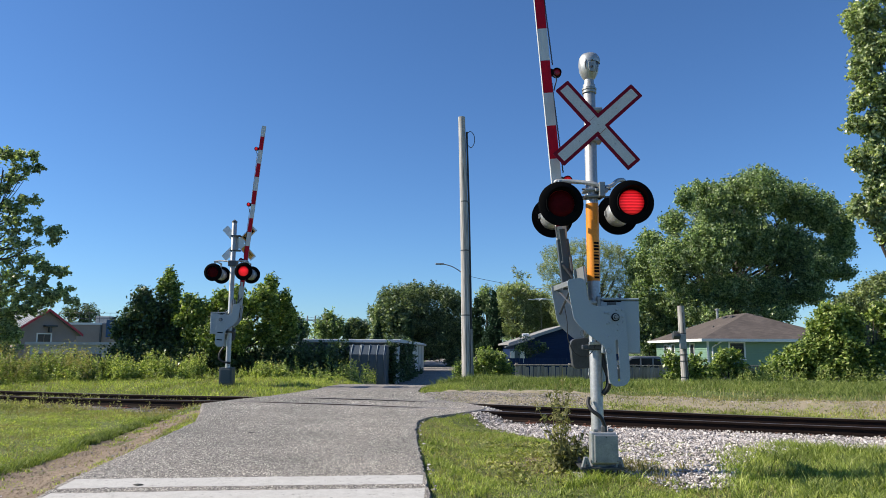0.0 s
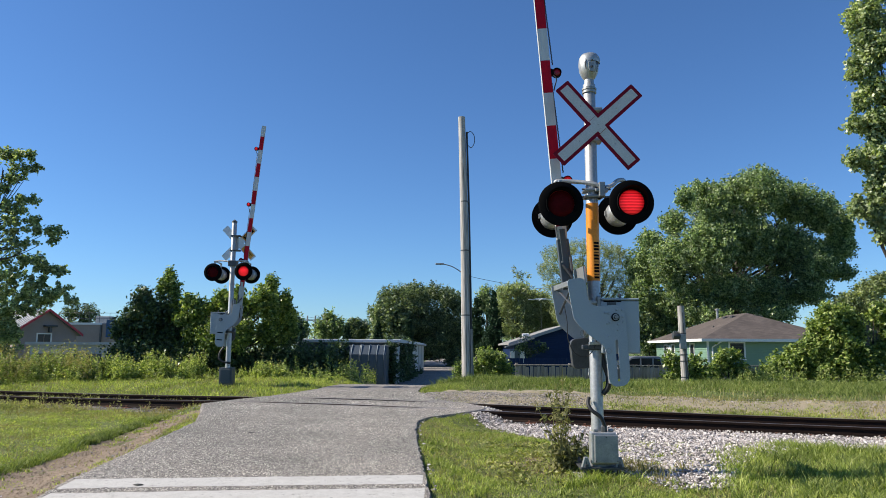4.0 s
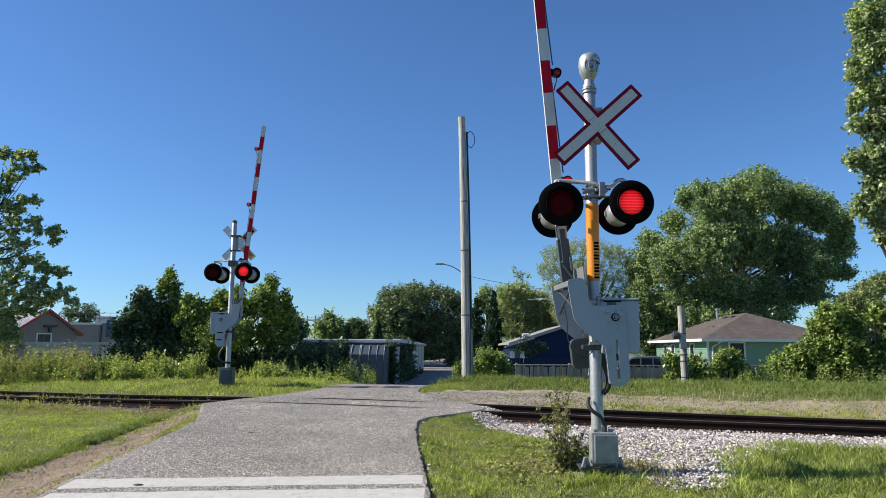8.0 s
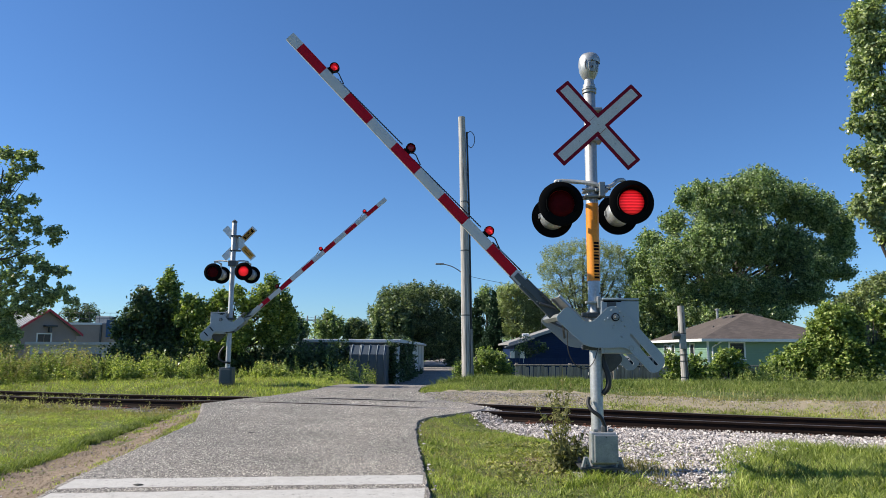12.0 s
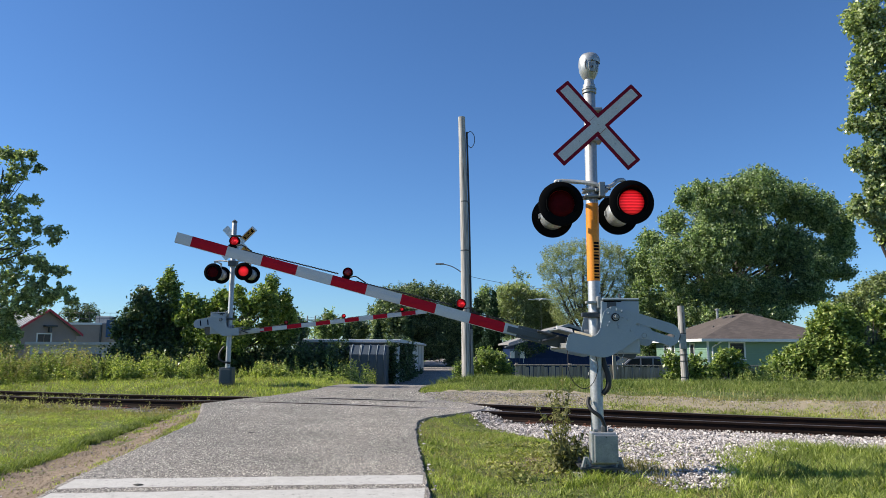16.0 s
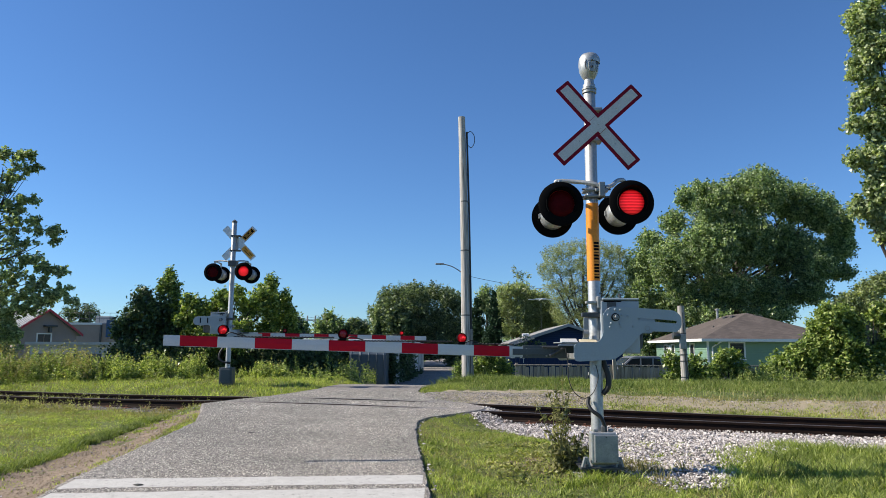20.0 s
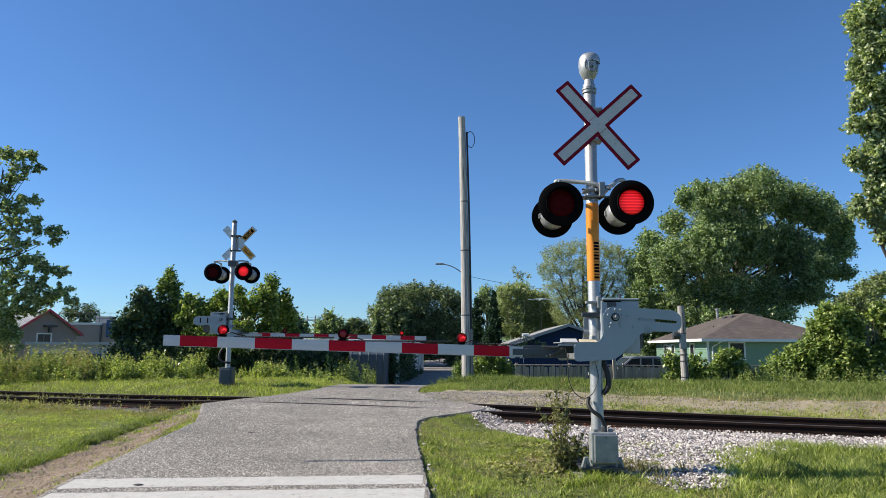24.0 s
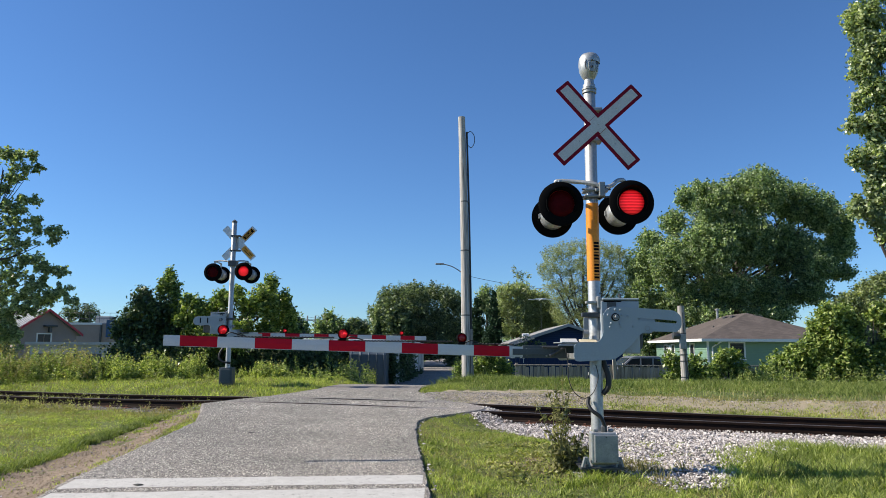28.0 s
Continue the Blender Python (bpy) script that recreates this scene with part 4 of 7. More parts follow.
def slotted(outline, hole, y0, y1):
    """A plate with one opening cut through it."""
    bm = bmesh.new()
    es = []
    for loop in (outline, hole):
        vs = [bm.verts.new((x, y0, z)) for x, z in loop]
        es += [bm.edges.new((vs[k], vs[(k + 1) % len(vs)])) for k in range(len(vs))]
    bmesh.ops.triangle_fill(bm, use_beauty=True, use_dissolve=False, edges=es)
    out = bmesh.ops.extrude_face_region(bm, geom=bm.faces[:])
    bmesh.ops.translate(bm, vec=(0, y1 - y0, 0), verts=[v for v in out["geom"] if type(v) is bmesh.types.BMVert])
    bmesh.ops.recalc_face_normals(bm, faces=bm.faces[:])
    return bm


SLOT = [(0.25, -0.034), (0.7, -0.064), (0.7, -0.034), (0.25, -0.002)]


def gate_arm(sig, px, py, pz, side, length, thick, fy, by, first, stripe, lamps, steel_x, root_z, root, two_slots=False):
    """The swinging arm: two counterweight plates, the steel root and the striped boom, turning at the pivot."""
    arm = part("gate_arm", tube([(0, fy - 0.03, 0), (0, by + 0.03, 0)], 0.035, 14), STEEL, sig, "striped gate arm with counterweights", pose(px, py, pz), True)
    for yy in (fy, by):
        face = flip(rounded(PLATE_FACE, 0.06, 5), -side)
        part("counterweight_plate", plate(face, yy - 0.006, yy + 0.006, 0.003) if two_slots else slotted(face, flip(rounded(SLOT, 0.012, 3), -side), yy - 0.006, yy + 0.006), PALE, arm, "pale grey steel counterweight plate")
    yf = fy - 0.008
    # slots not cut here: black strips on the plate give their shade
    if two_slots:
        for sx in (0.36, 0.56):
            part("slot", boxes((-side * sx - 0.015, -side * sx + 0.015, yf - 0.004, yf, -0.1, 0.05)), BLACK, arm, "black strip for the dark of a slot")
    hub = part("hub", lathe([(0.045, 0), (0.045, 0.012), (0.036, 0.02), (0.022, 0.02), (0.022, 0.03), (0, 0.03)], 20, "Y"), BLACK, arm, "black pivot hub", pose(0, yf - 0.001, 0), True)
    part("hub_cap", bolt_bm(0.02, 0.01), STEEL, arm, "pale pivot bolt", pose(0, yf - 0.031, 0))
    for a in range(5):
        part("hub_bolt", bolt_bm(0.013, 0.012), PALE, arm, "", pose(0.085 * math.cos(a * 1.26 + 0.3), yf, 0.085 * math.sin(a * 1.26 + 0.3)))
    part("weight", boxes((min(-side * 0.5, -side * 0.72), max(-side * 0.5, -side * 0.72), fy + 0.008, fy + 0.1, -0.14, -0.075), bevel=0.01), STEEL, arm, "steel counterweight block")
    wx = -side * 0.38
    part("rear_weight", plate(rounded([(wx - 0.18, -0.36), (wx + 0.18, -0.36), (wx + 0.18, -0.1), (wx - 0.18, -0.1)], 0.08, 5), by - 0.1, by - 0.01, 0.006), DARK_STEEL, arm, "rounded steel counterweight")
    for a, b in ((0.12, 0.42), (0.42, 0.12)):
        part("brace", tube([(side * a, fy + 0.01, -0.42), (side * b, by - 0.01, -0.42)], 0.014, 6), DARK_STEEL, arm, "thin cross brace between the plates")
    part("cross_tie", boxes((min(side * 0.4, side * 0.46), max(side * 0.4, side * 0.46), fy + 0.008, by - 0.008, -0.46, -0.4), bevel=0.006), STEEL, arm, "spacer between the plates")
    part("top_bracket", boxes((min(side * 0.24, side * 0.6), max(side * 0.24, side * 0.6), fy + 0.01, y0_arm(fy, by) + 0.05, -0.288, -0.274), bevel=0.004), STEEL, arm, "flat steel bracket")
    part("bracket_bolt", bolt_bm(0.02, 0.03), DARK_STEEL, arm, "", pose(side * 0.56, fy + 0.08, -0.25, 90))
    part("arm_root", boxes((min(side * 0.38, side * steel_x), max(side * 0.38, side * steel_x), y0_arm(fy, by) - 0.03, y0_arm(fy, by) + 0.03, root_z - 0.07, root_z + 0.07), bevel=0.006), root, arm, "steel arm root")
    part("shear_bracket", boxes((min(side * 0.62, side * (steel_x + 0.12)), max(side * 0.62, side * (steel_x + 0.12)), y0_arm(fy, by) - 0.045, y0_arm(fy, by) - 0.031, root_z - 0.035, root_z + 0.035), bevel=0.004), root, arm, "bolted breakaway bracket")
    part("sleeve_edge", boxes((min(side * (steel_x - 0.02), side * (steel_x + 0.16)), max(side * (steel_x - 0.02), side * (steel_x + 0.16)), y0_arm(fy, by) - 0.0285, y0_arm(fy, by) + 0.0285, root_z - 0.062, root_z - 0.0585)), DARK_STEEL, arm)
    for bx, bz in ((0.93, 0.03), (0.93, -0.03), (0.7, 0.045), (0.7, -0.045), (1.06, 0.0)):
        part("sleeve_bolt", bolt_bm(0.011, 0.012), STEEL, arm, "", pose(side * bx, y0_arm(fy, by) - 0.031, root_z + bz))
    for bx in (0.58, 0.5):
        part("shear_pin", tube([(side * bx, y0_arm(fy, by) - 0.075, root_z + 0.05), (side * (bx + 0.17), y0_arm(fy, by) - 0.06, root_z + (0.055 if bx > 0.55 else -0.045))], 0.016, 8), DARK_STEEL, arm, "dark locking lever", None, True)
    if not two_slots:
        for name, a, b, top, mat, tone in (("white_wedge", 0.42, 0.6, -0.236, SIGN_WHITE, "white sloping cover strip"), ("cream_wedge", 0.2, 0.39, -0.242, CREAM, "cream sloping cover strip")):
            bm = plate([(fy + 0.012, -0.274), (fy + 0.09, -0.274), (fy + 0.09, top)], a, b)
            bmesh.ops.rotate(bm, matrix=Matrix.Rotation(radians(90), 3, "Z"), verts=bm.verts[:])
            part(name, bm, mat, arm, tone)
        for bx, bz, br in ((0.36, -0.12, 0.03), (0.14, -0.38, 0.04)):
            part("faded_mark", lathe([(br, 0), (br, 0.002), (br * 0.8, 0.002), (br * 0.8, 0)], 18, "Y"), STEEL, arm, "faded round mark", pose(bx, yf - 0.001, bz))
        for bx, bz in ((-0.07, 0.09), (0.06, 0.08), (0.06, -0.1), (-0.06, -0.11), (0.2, -0.1), (0.14, 0.01)):
            part("plate_bolt", bolt_bm(0.012, 0.01), PALE, arm, "", pose(bx, yf, bz))
    # boom stripes
    red = False
    cuts = [length, length - first]
    while cuts[-1] - stripe > steel_x:
        cuts.append(cuts[-1] - stripe)
    cuts.append(steel_x)
    ym = y0_arm(fy, by)
    for a, b in zip(cuts, cuts[1:]):
        rise = lambda q: root_z + thick * (q - steel_x)
        bm = bmesh.new()
        vs = []
        for q in (b, a):
            for yy, zz in ((-0.022, -0.058), (0.022, -0.058), (0.026, 0.0), (0.022, 0.058), (-0.022, 0.058), (-0.026, 0.0)):
                vs.append(bm.verts.new((side * q, ym + yy, rise(q) + zz)))
        for k in range(6):
            bm.faces.new((vs[k], vs[(k + 1) % 6], vs[6 + (k + 1) % 6], vs[6 + k]))
        bm.faces.new(vs[:6])
        bm.faces.new(vs[6:])
        bmesh.ops.recalc_face_normals(bm, faces=bm.faces[:])
        part("red_stripe" if red else "white_stripe", bm, ARM_RED if red else ARM_WHITE, arm, "red reflective stripe" if red else "white reflective stripe")
        red = not red
    rise = lambda q: root_z + thick * (q - steel_x)
    edge = bmesh.new()
    vs = [[edge.verts.new((side * q, ym + yy, rise(q) + zz)) for yy, zz in ((-0.021, -0.0588), (0.021, -0.0588), (0.021, -0.0625), (-0.021, -0.0625))] for q in (steel_x, length)]
    for k in range(4):
        edge.faces.new((vs[0][k], vs[0][(k + 1) % 4], vs[1][(k + 1) % 4], vs[1][k]))
    edge.faces.new(vs[0])
    edge.faces.new(vs[1])
    bmesh.ops.recalc_face_normals(edge, faces=edge.faces[:])
    part("edge_trim", edge, SIGN_WHITE, arm, "white lower edge of the arm")
    out = []
    prev = steel_x
    for q, start in lamps:
        z = rise(q)
        part("lamp_bracket", boxes((side * q - 0.03, side * q + 0.03, ym - 0.03, ym + 0.03, z + 0.058, z + 0.075), (side * q - 0.012, side * q + 0.012, ym - 0.012, ym + 0.012, z + 0.07, z + 0.085), bevel=0.004), BLACK, arm, "black lamp bracket")
        part("lamp_rim", lathe([(0.052, -0.03), (0.055, -0.025), (0.055, 0.025), (0.052, 0.03), (0.052, -0.03)], 18, "Y"), BLACK, arm, "black lamp rim", pose(side * q, ym, z + 0.133), True)
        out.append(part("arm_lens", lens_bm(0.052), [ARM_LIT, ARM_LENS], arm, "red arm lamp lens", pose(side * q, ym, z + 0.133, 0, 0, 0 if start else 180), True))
        part("lamp_base", boxes((side * q - 0.038, side * q + 0.038, ym - 0.034, ym + 0.034, z + 0.059, z + 0.09), (side * q - 0.05, side * q - 0.035, ym - 0.02, ym + 0.02, z + 0.059, z + 0.078), bevel=0.005), BLACK, arm, "black lamp foot")
        part("lens_cap", lathe([(0.056, -0.036), (0.061, -0.032), (0.061, -0.022), (0.056, -0.018)], 18, "Y"), BLACK, arm, "black lens ring", pose(side * q, ym, z + 0.133), True)
        part("lamp_wire", tube(smooth_path([(side * (q - 0.04), ym - 0.03, z + 0.08), (side * (q - 0.1), ym - 0.05, z + 0.105), (side * (q - 0.17), ym - 0.035, z + 0.085), (side * (q - 0.23), ym - 0.02, z + 0.066)], 5), 0.007, 6), RUBBER, arm, "short black lamp wire", None, True)
        bm = bmesh.new()
        lattice(bm, side * (prev + 0.1), side * (q - 0.12), ym, rise((prev + q) / 2) + 0.072)
        part("cable_sleeve", bm, RUBBER, arm, "ribbed black cable sleeve", pose(0, 0, 0))
        prev = q
    return arm, out


def y0_arm(fy, by):
    return 0.182 if by > 0.5 else 0.02


NPX, NPZ = 0.168, 1.745
gate_machine(near, NPX, NPZ, -0.2, 0.22, -1, 0)
near_arm, near_arm_lenses = gate_arm(near, NPX, 0, NPZ, -1, 4.986, 0.027, -0.2, 0.6, 0.179, 0.4091, [(1.67, False), (3.016, True), (4.349, True)], 0.972, -0.385, ROOT_GREY)

# far signal
FAR = pose(-6.03, 20.2, 0.42)
far = make_signal("crossing_signal", FAR, "silver crossing signal in grass past the track, with gate arm", 4.56)
part("cap", lathe([(0.078, 0), (0.078, 0.04), (0, 0.1)], 16), DARK_STEEL, far, "dark mast cap", pose(0, 0, 4.55), True)
part("base_box", boxes((-0.19, 0.17, -0.17, 0.17, -0.1, 0.42), bevel=0.02), ROOT_GREY, far, "dark grey base box")
part("base_lid", boxes((-0.15, 0.13, -0.195, -0.172, -0.02, 0.38), bevel=0.01), ROOT_GREY, far, "dark lid")
part("cable", tube(smooth_path([(-0.1, -0.1, 1.0), (-0.2, -0.12, 0.85), (-0.22, -0.13, 0.68), (-0.1, -0.14, 0.58), (0.1, -0.12, 0.55)], 6), 0.03, 8), RUBBER, far, "black cable loop", None, True)
for ang, dy in ((-46.0, 0.1), (46.0, 0.112)):
    blade = part("crossbuck_blade", plate(rounded([(-0.62, -0.1), (0.62, -0.1), (0.62, 0.1), (-0.62, 0.1)], 0.012, 2), -0.003, 0.003), SIGN_BACK, far, "bare metal back of a crossbuck blade", pose(0.13, dy, 3.97, 0, -ang, 0))
    st = part("sticker", boxes((0.17, 0.57, -0.006, -0.004, -0.075, 0.075)), YELLOW, blade, "orange sticker with dark bars")
    if ang > 0:
        part("dark_field", boxes((0.2, 0.54, -0.009, -0.007, -0.055, 0.055)), BLACK, blade, "black field")
        for a, b, z in ((0.23, 0.36, 0.012), (0.4, 0.5, 0.012), (0.25, 0.47, -0.03)):
            part("sticker_bar", boxes((a, b, -0.012, -0.0095, z, z + 0.022)), YELLOW, blade)
    else:
        for a, b, z in ((0.22, 0.36, 0.015), (0.4, 0.52, 0.015), (0.26, 0.48, -0.035)):
            part("sticker_bar", boxes((a, b, -0.009, -0.007, z, z + 0.018)), BLACK, blade)
for bz in (3.72, 4.14):
    part("sign_clamp", boxes((-0.085, 0.2, -0.085, 0.1, bz, bz + 0.04), bevel=0.008), DARK_STEEL, far, "dark sign clamp")
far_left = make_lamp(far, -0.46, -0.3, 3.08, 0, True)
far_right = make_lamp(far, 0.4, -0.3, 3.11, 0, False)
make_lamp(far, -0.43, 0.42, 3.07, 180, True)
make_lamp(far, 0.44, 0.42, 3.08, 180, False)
part("crossarm", tube(smooth_path([(-0.54, 0.0, 3.42), (-0.3, -0.02, 3.44), (0.0, -0.08, 3.4), (0.25, -0.02, 3.44), (0.45, 0.0, 3.42)], 5), 0.022, 8), GALV, far, "lamp bracket pipe", None, True)
for lx in (-0.44, 0.42):
    part("lamp_yoke", boxes((lx - 0.02, lx + 0.02, -0.25, 0.36, 3.38, 3.41), (lx - 0.02, lx + 0.02, -0.24, -0.2, 3.2, 3.4), (lx - 0.02, lx + 0.02, 0.32, 0.36, 3.2, 3.4), bevel=0.006), GALV, far, "lamp yoke")
part("crossarm_clamp", boxes((-0.1, 0.14, -0.13, 0.1, 3.28, 3.44), bevel=0.012), DARK_STEEL, far, "cast clamp")
FPX, FPZ = -0.207, 1.75
gate_machine(far, FPX, FPZ, -0.22, 0.22, 1, 0)
far_arm, far_arm_lenses = gate_arm(far, FPX, 0, FPZ, 1, 5.78, -0.0133, -0.22, 0.22, 0.33, 0.41, [(1.75, False), (3.39, True), (5.07, True)], 1.0, -0.415, GALV, True)
for lens in near_arm_lenses + far_arm_lenses:
    lens["label"] = "red arm lamp lens"


# ---- plants ----
def leaf_quads(centers, size, rng, up=0.5, aspect=0.6, out=None):
    n = len(centers)
    nrm = rng.normal(0, 0.75, (n, 3))
    if out is not None:
        nrm += out
    nrm[:, 2] += up
    nrm /= np.linalg.norm(nrm, axis=1, keepdims=True)
    a = np.cross(nrm, rng.normal(0, 1, (n, 3)))
    a /= np.linalg.norm(a, axis=1, keepdims=True) + 1e-9
    b = np.cross(nrm, a)
    L = (size * rng.uniform(0.6, 1.3, n))[:, None]
    v = np.stack([centers - a * L, centers - b * L * aspect + a * L * 0.1, centers + a * L, centers + b * L * aspect + a * L * 0.1], 1)
    return v


def leaf_mesh(name, centers, size, rng, material, parent=None, label="", up=0.5, aspect=0.6, out=None):
    v = leaf_quads(centers, size, rng, up, aspect, out)
    f = np.arange(len(centers) * 4).reshape(-1, 4)
    return raw_mesh(name, v.reshape(-1, 3), f, material, parent, label)


def crown_points(blobs, depth, n_clump, per, spread, rng, shell=0.55, tall=0.8, bough=7, stretch=0.42):
    """Leaf places: boughs that stand out of the skin of a set of lobes (x, z, half width, half height),
    each with several clumps along it that thin out to its tip."""
    w = np.array([(b[2] * b[3]) ** (1.0 if bough < 3 else 0.6) for b in blobs])
    nb = max(n_clump // bough, 1)
    pick = rng.choice(len(blobs), nb, p=w / w.sum())
    d = rng.normal(0, 1, (nb, 3))
    d /= np.linalg.norm(d, axis=1, keepdims=True)
    r = 0.97 * rng.uniform(shell, 1.0, nb) ** 0.6
    bl = np.array(blobs)[pick]
    c = np.stack([bl[:, 0] + d[:, 0] * r * bl[:, 2], d[:, 1] * r * bl[:, 2] * depth + rng.normal(0, 0.12, nb) * bl[:, 2], bl[:, 1] + d[:, 2] * r * bl[:, 3]], 1)
    axis = d * 0.9 + np.array([0, 0, tall - 0.35]) + rng.normal(0, 0.25, (nb, 3))
    axis /= np.linalg.norm(axis, axis=1, keepdims=True)
    reach = (stretch * np.sqrt(bl[:, 2] * bl[:, 3]) * rng.uniform(0.5, 1.3, nb))[:, None, None]
    s = rng.uniform(-0.8, 0.6, (nb, bough, 1))
    cl = c[:, None, :] + axis[:, None, :] * reach * s + np.clip(rng.normal(0, 1, (nb, bough, 3)), -1.8, 1.8) * reach * 0.2 * (1.0 - 0.7 * s)
    cl = cl.reshape(-1, 3)
    m = len(cl)
    sp = spread * rng.uniform(0.5, 1.3, (m, 1, 1))
    ax = axis.repeat(bough, 0) + rng.normal(0, 0.35, (m, 3))
    ax /= np.linalg.norm(ax, axis=1, keepdims=True)
    dd = d.repeat(bough, 0)
    t = rng.uniform(0, 1, (m, per, 1))
    ray = np.clip(rng.normal(0, 1, (m, per, 3)), -1.7, 1.7)
    pts = cl[:, None, :] + ax[:, None, :] * sp * 3.4 * (t - 0.45) + ray * sp * (0.95 - 0.65 * t)
    face = ray * 0.2 + dd[:, None, :] * 0.22
    return pts.reshape(-1, 3), pick.repeat(bough * per), face.reshape(-1, 3)


def make_tree(name, x, y, ground_z, blobs, leaf, label, category, material, n_clump, per, spread, seed, trunk=0.2, depth=0.9, groups=1, shell=0.3, aspect=0.6, lean=0.0, up=0.75, tall=0.8, core=True, twigs=5, stretch=0.42, limb_at=0.55, deep=0.0, bough=2):
    """A tree: tapered trunk, limbs to its lobes and a crown of many leaves."""
    leaf, per = (leaf * 0.66, int(per * 1.3)) if y < 30 else (leaf * 0.7, int(per * 1.2))
    rng = np.random.default_rng(seed)
    tree = thing(name, pose(x, y, ground_z), label, category)
    half = max(abs(a) + w for a, z, w, h in blobs)
    if deep:
        blobs = [b for b in blobs for _ in (0, 1)]
    shift = [deep * (rng.uniform(-1, -0.35) if k % 2 else rng.uniform(0.1, 1)) * math.sqrt(max(half * half - b[0] * b[0], 0.0)) for k, b in enumerate(blobs)]
    grow = [1 + s / y for s in shift]
    blobs = [((x + a) * g - x, 1.37 + (z - 1.37) * g - ground_z, w * g, h * g) for (a, z, w, h), g in zip(blobs, grow)]
    top = max(z for _, z, _, _ in blobs)
    if trunk:
        path = [(lean * k * k, 0.1 * math.sin(k * 5 + seed), top * 0.92 * k - 0.1 * (k == 0)) for k in np.linspace(0, 1, 7)]
        part("trunk", tube(path, [trunk * (1.25 if k == 0 else 1 - 0.8 * k / 6) for k in range(7)], 10), BARK, tree, "grey-brown bark trunk", None, True)
        for (a, z, w, h), s in zip(blobs, shift):
            k = max(min(z * limb_at / (top * 0.92), 0.8), 0.12)
            p0 = Vector((lean * k * k, 0, top * 0.92 * k))
            p1 = p0.lerp(Vector((a, s + rng.uniform(-0.4, 0.4) * w * depth, z)), 0.75)
            mid = p0.lerp(p1, 0.5) + Vector((0, 0, -0.08 * (p1 - p0).length))
            r = trunk * 0.42 * (1 - 0.5 * k)
            bm = tube(smooth_path([p0, mid, p1], 4), [r * (1 - 0.085 * i) for i in range(9)], 6)
            for _ in range(twigs):
                d = Vector((rng.uniform(-0.75, 0.75) * w, rng.uniform(-0.6, 0.6) * w * depth, rng.uniform(0.0, 0.8) * h))
                q = mid.lerp(p1, rng.uniform(0.2, 1.0))
                tube([q, q + d * 0.5 + Vector((0, 0, 0.04 * w)), q + d], [r * 0.4, r * 0.25, r * 0.1], 4, bm)
            part("limb", bm, BARK, tree)
    pts, pick, face = crown_points(blobs, depth, n_clump, per, spread, rng, shell, tall, bough, stretch)
    pts[:, 1] += np.array(shift)[pick]
    keep = pts[:, 2] > 0.05
    pts, pick, face = pts[keep], pick[keep], face[keep]
    made = []
    for g in range(groups):
        sel = pick % groups == g
        if sel.any():
            made.append(leaf_mesh("crown", pts[sel], leaf, rng, material, tree, "", up, aspect, face[sel]))
    if core:
        inner = [(a, z, w * 0.8, h * 0.8) for a, z, w, h in blobs]
        q, own, f = crown_points(inner, depth, n_clump // 2, 9, spread * 1.2, rng, 0.05, 0.8, 2, 0.2)
        q[:, 1] += np.array(shift)[own]
        leaf_mesh("inner_crown", q[q[:, 2] > 0.05], leaf * 1.2, rng, material, tree, "", up, 0.7, f[q[:, 2] > 0.05])
    return tree, made


SWAY = []

t, c = make_tree("poplar_tree", 9.27, 14.0, 0.1, [(-0.45, 8.25, 0.37, 0.42), (-0.35, 7.59, 0.40, 0.45), (-0.70, 7.17, 0.20, 0.15), (-0.39, 6.71, 0.31, 0.31), (-0.73, 6.46, 0.13, 0.18), (-0.84, 5.96, 0.15, 0.09), (-0.40, 5.96, 0.25, 0.36), (-0.90, 5.21, 0.15, 0.12), (-0.50, 5.29, 0.27, 0.36), (-0.51, 4.68, 0.25, 0.31), (-0.84, 4.26, 0.16, 0.20), (-0.51, 4.10, 0.15, 0.29), (-0.46, 3.70, 0.07, 0.16), (0.44, 7.94, 0.50, 0.67), (0.30, 6.35, 0.50, 0.78), (0.06, 4.92, 0.45, 0.67), (0.07, 9.20, 0.50, 0.50), (0.12, 3.65, 0.33, 0.67)], 0.062, "tall poplar tree with small glossy pale green leaves beside the track", "tree", LEAF_POPLAR, 3000, 14, 0.08, 31, 0.17, 0.9, 5, 0.3, 0.66, 0.4, 0.35, bough=3)
SWAY += c
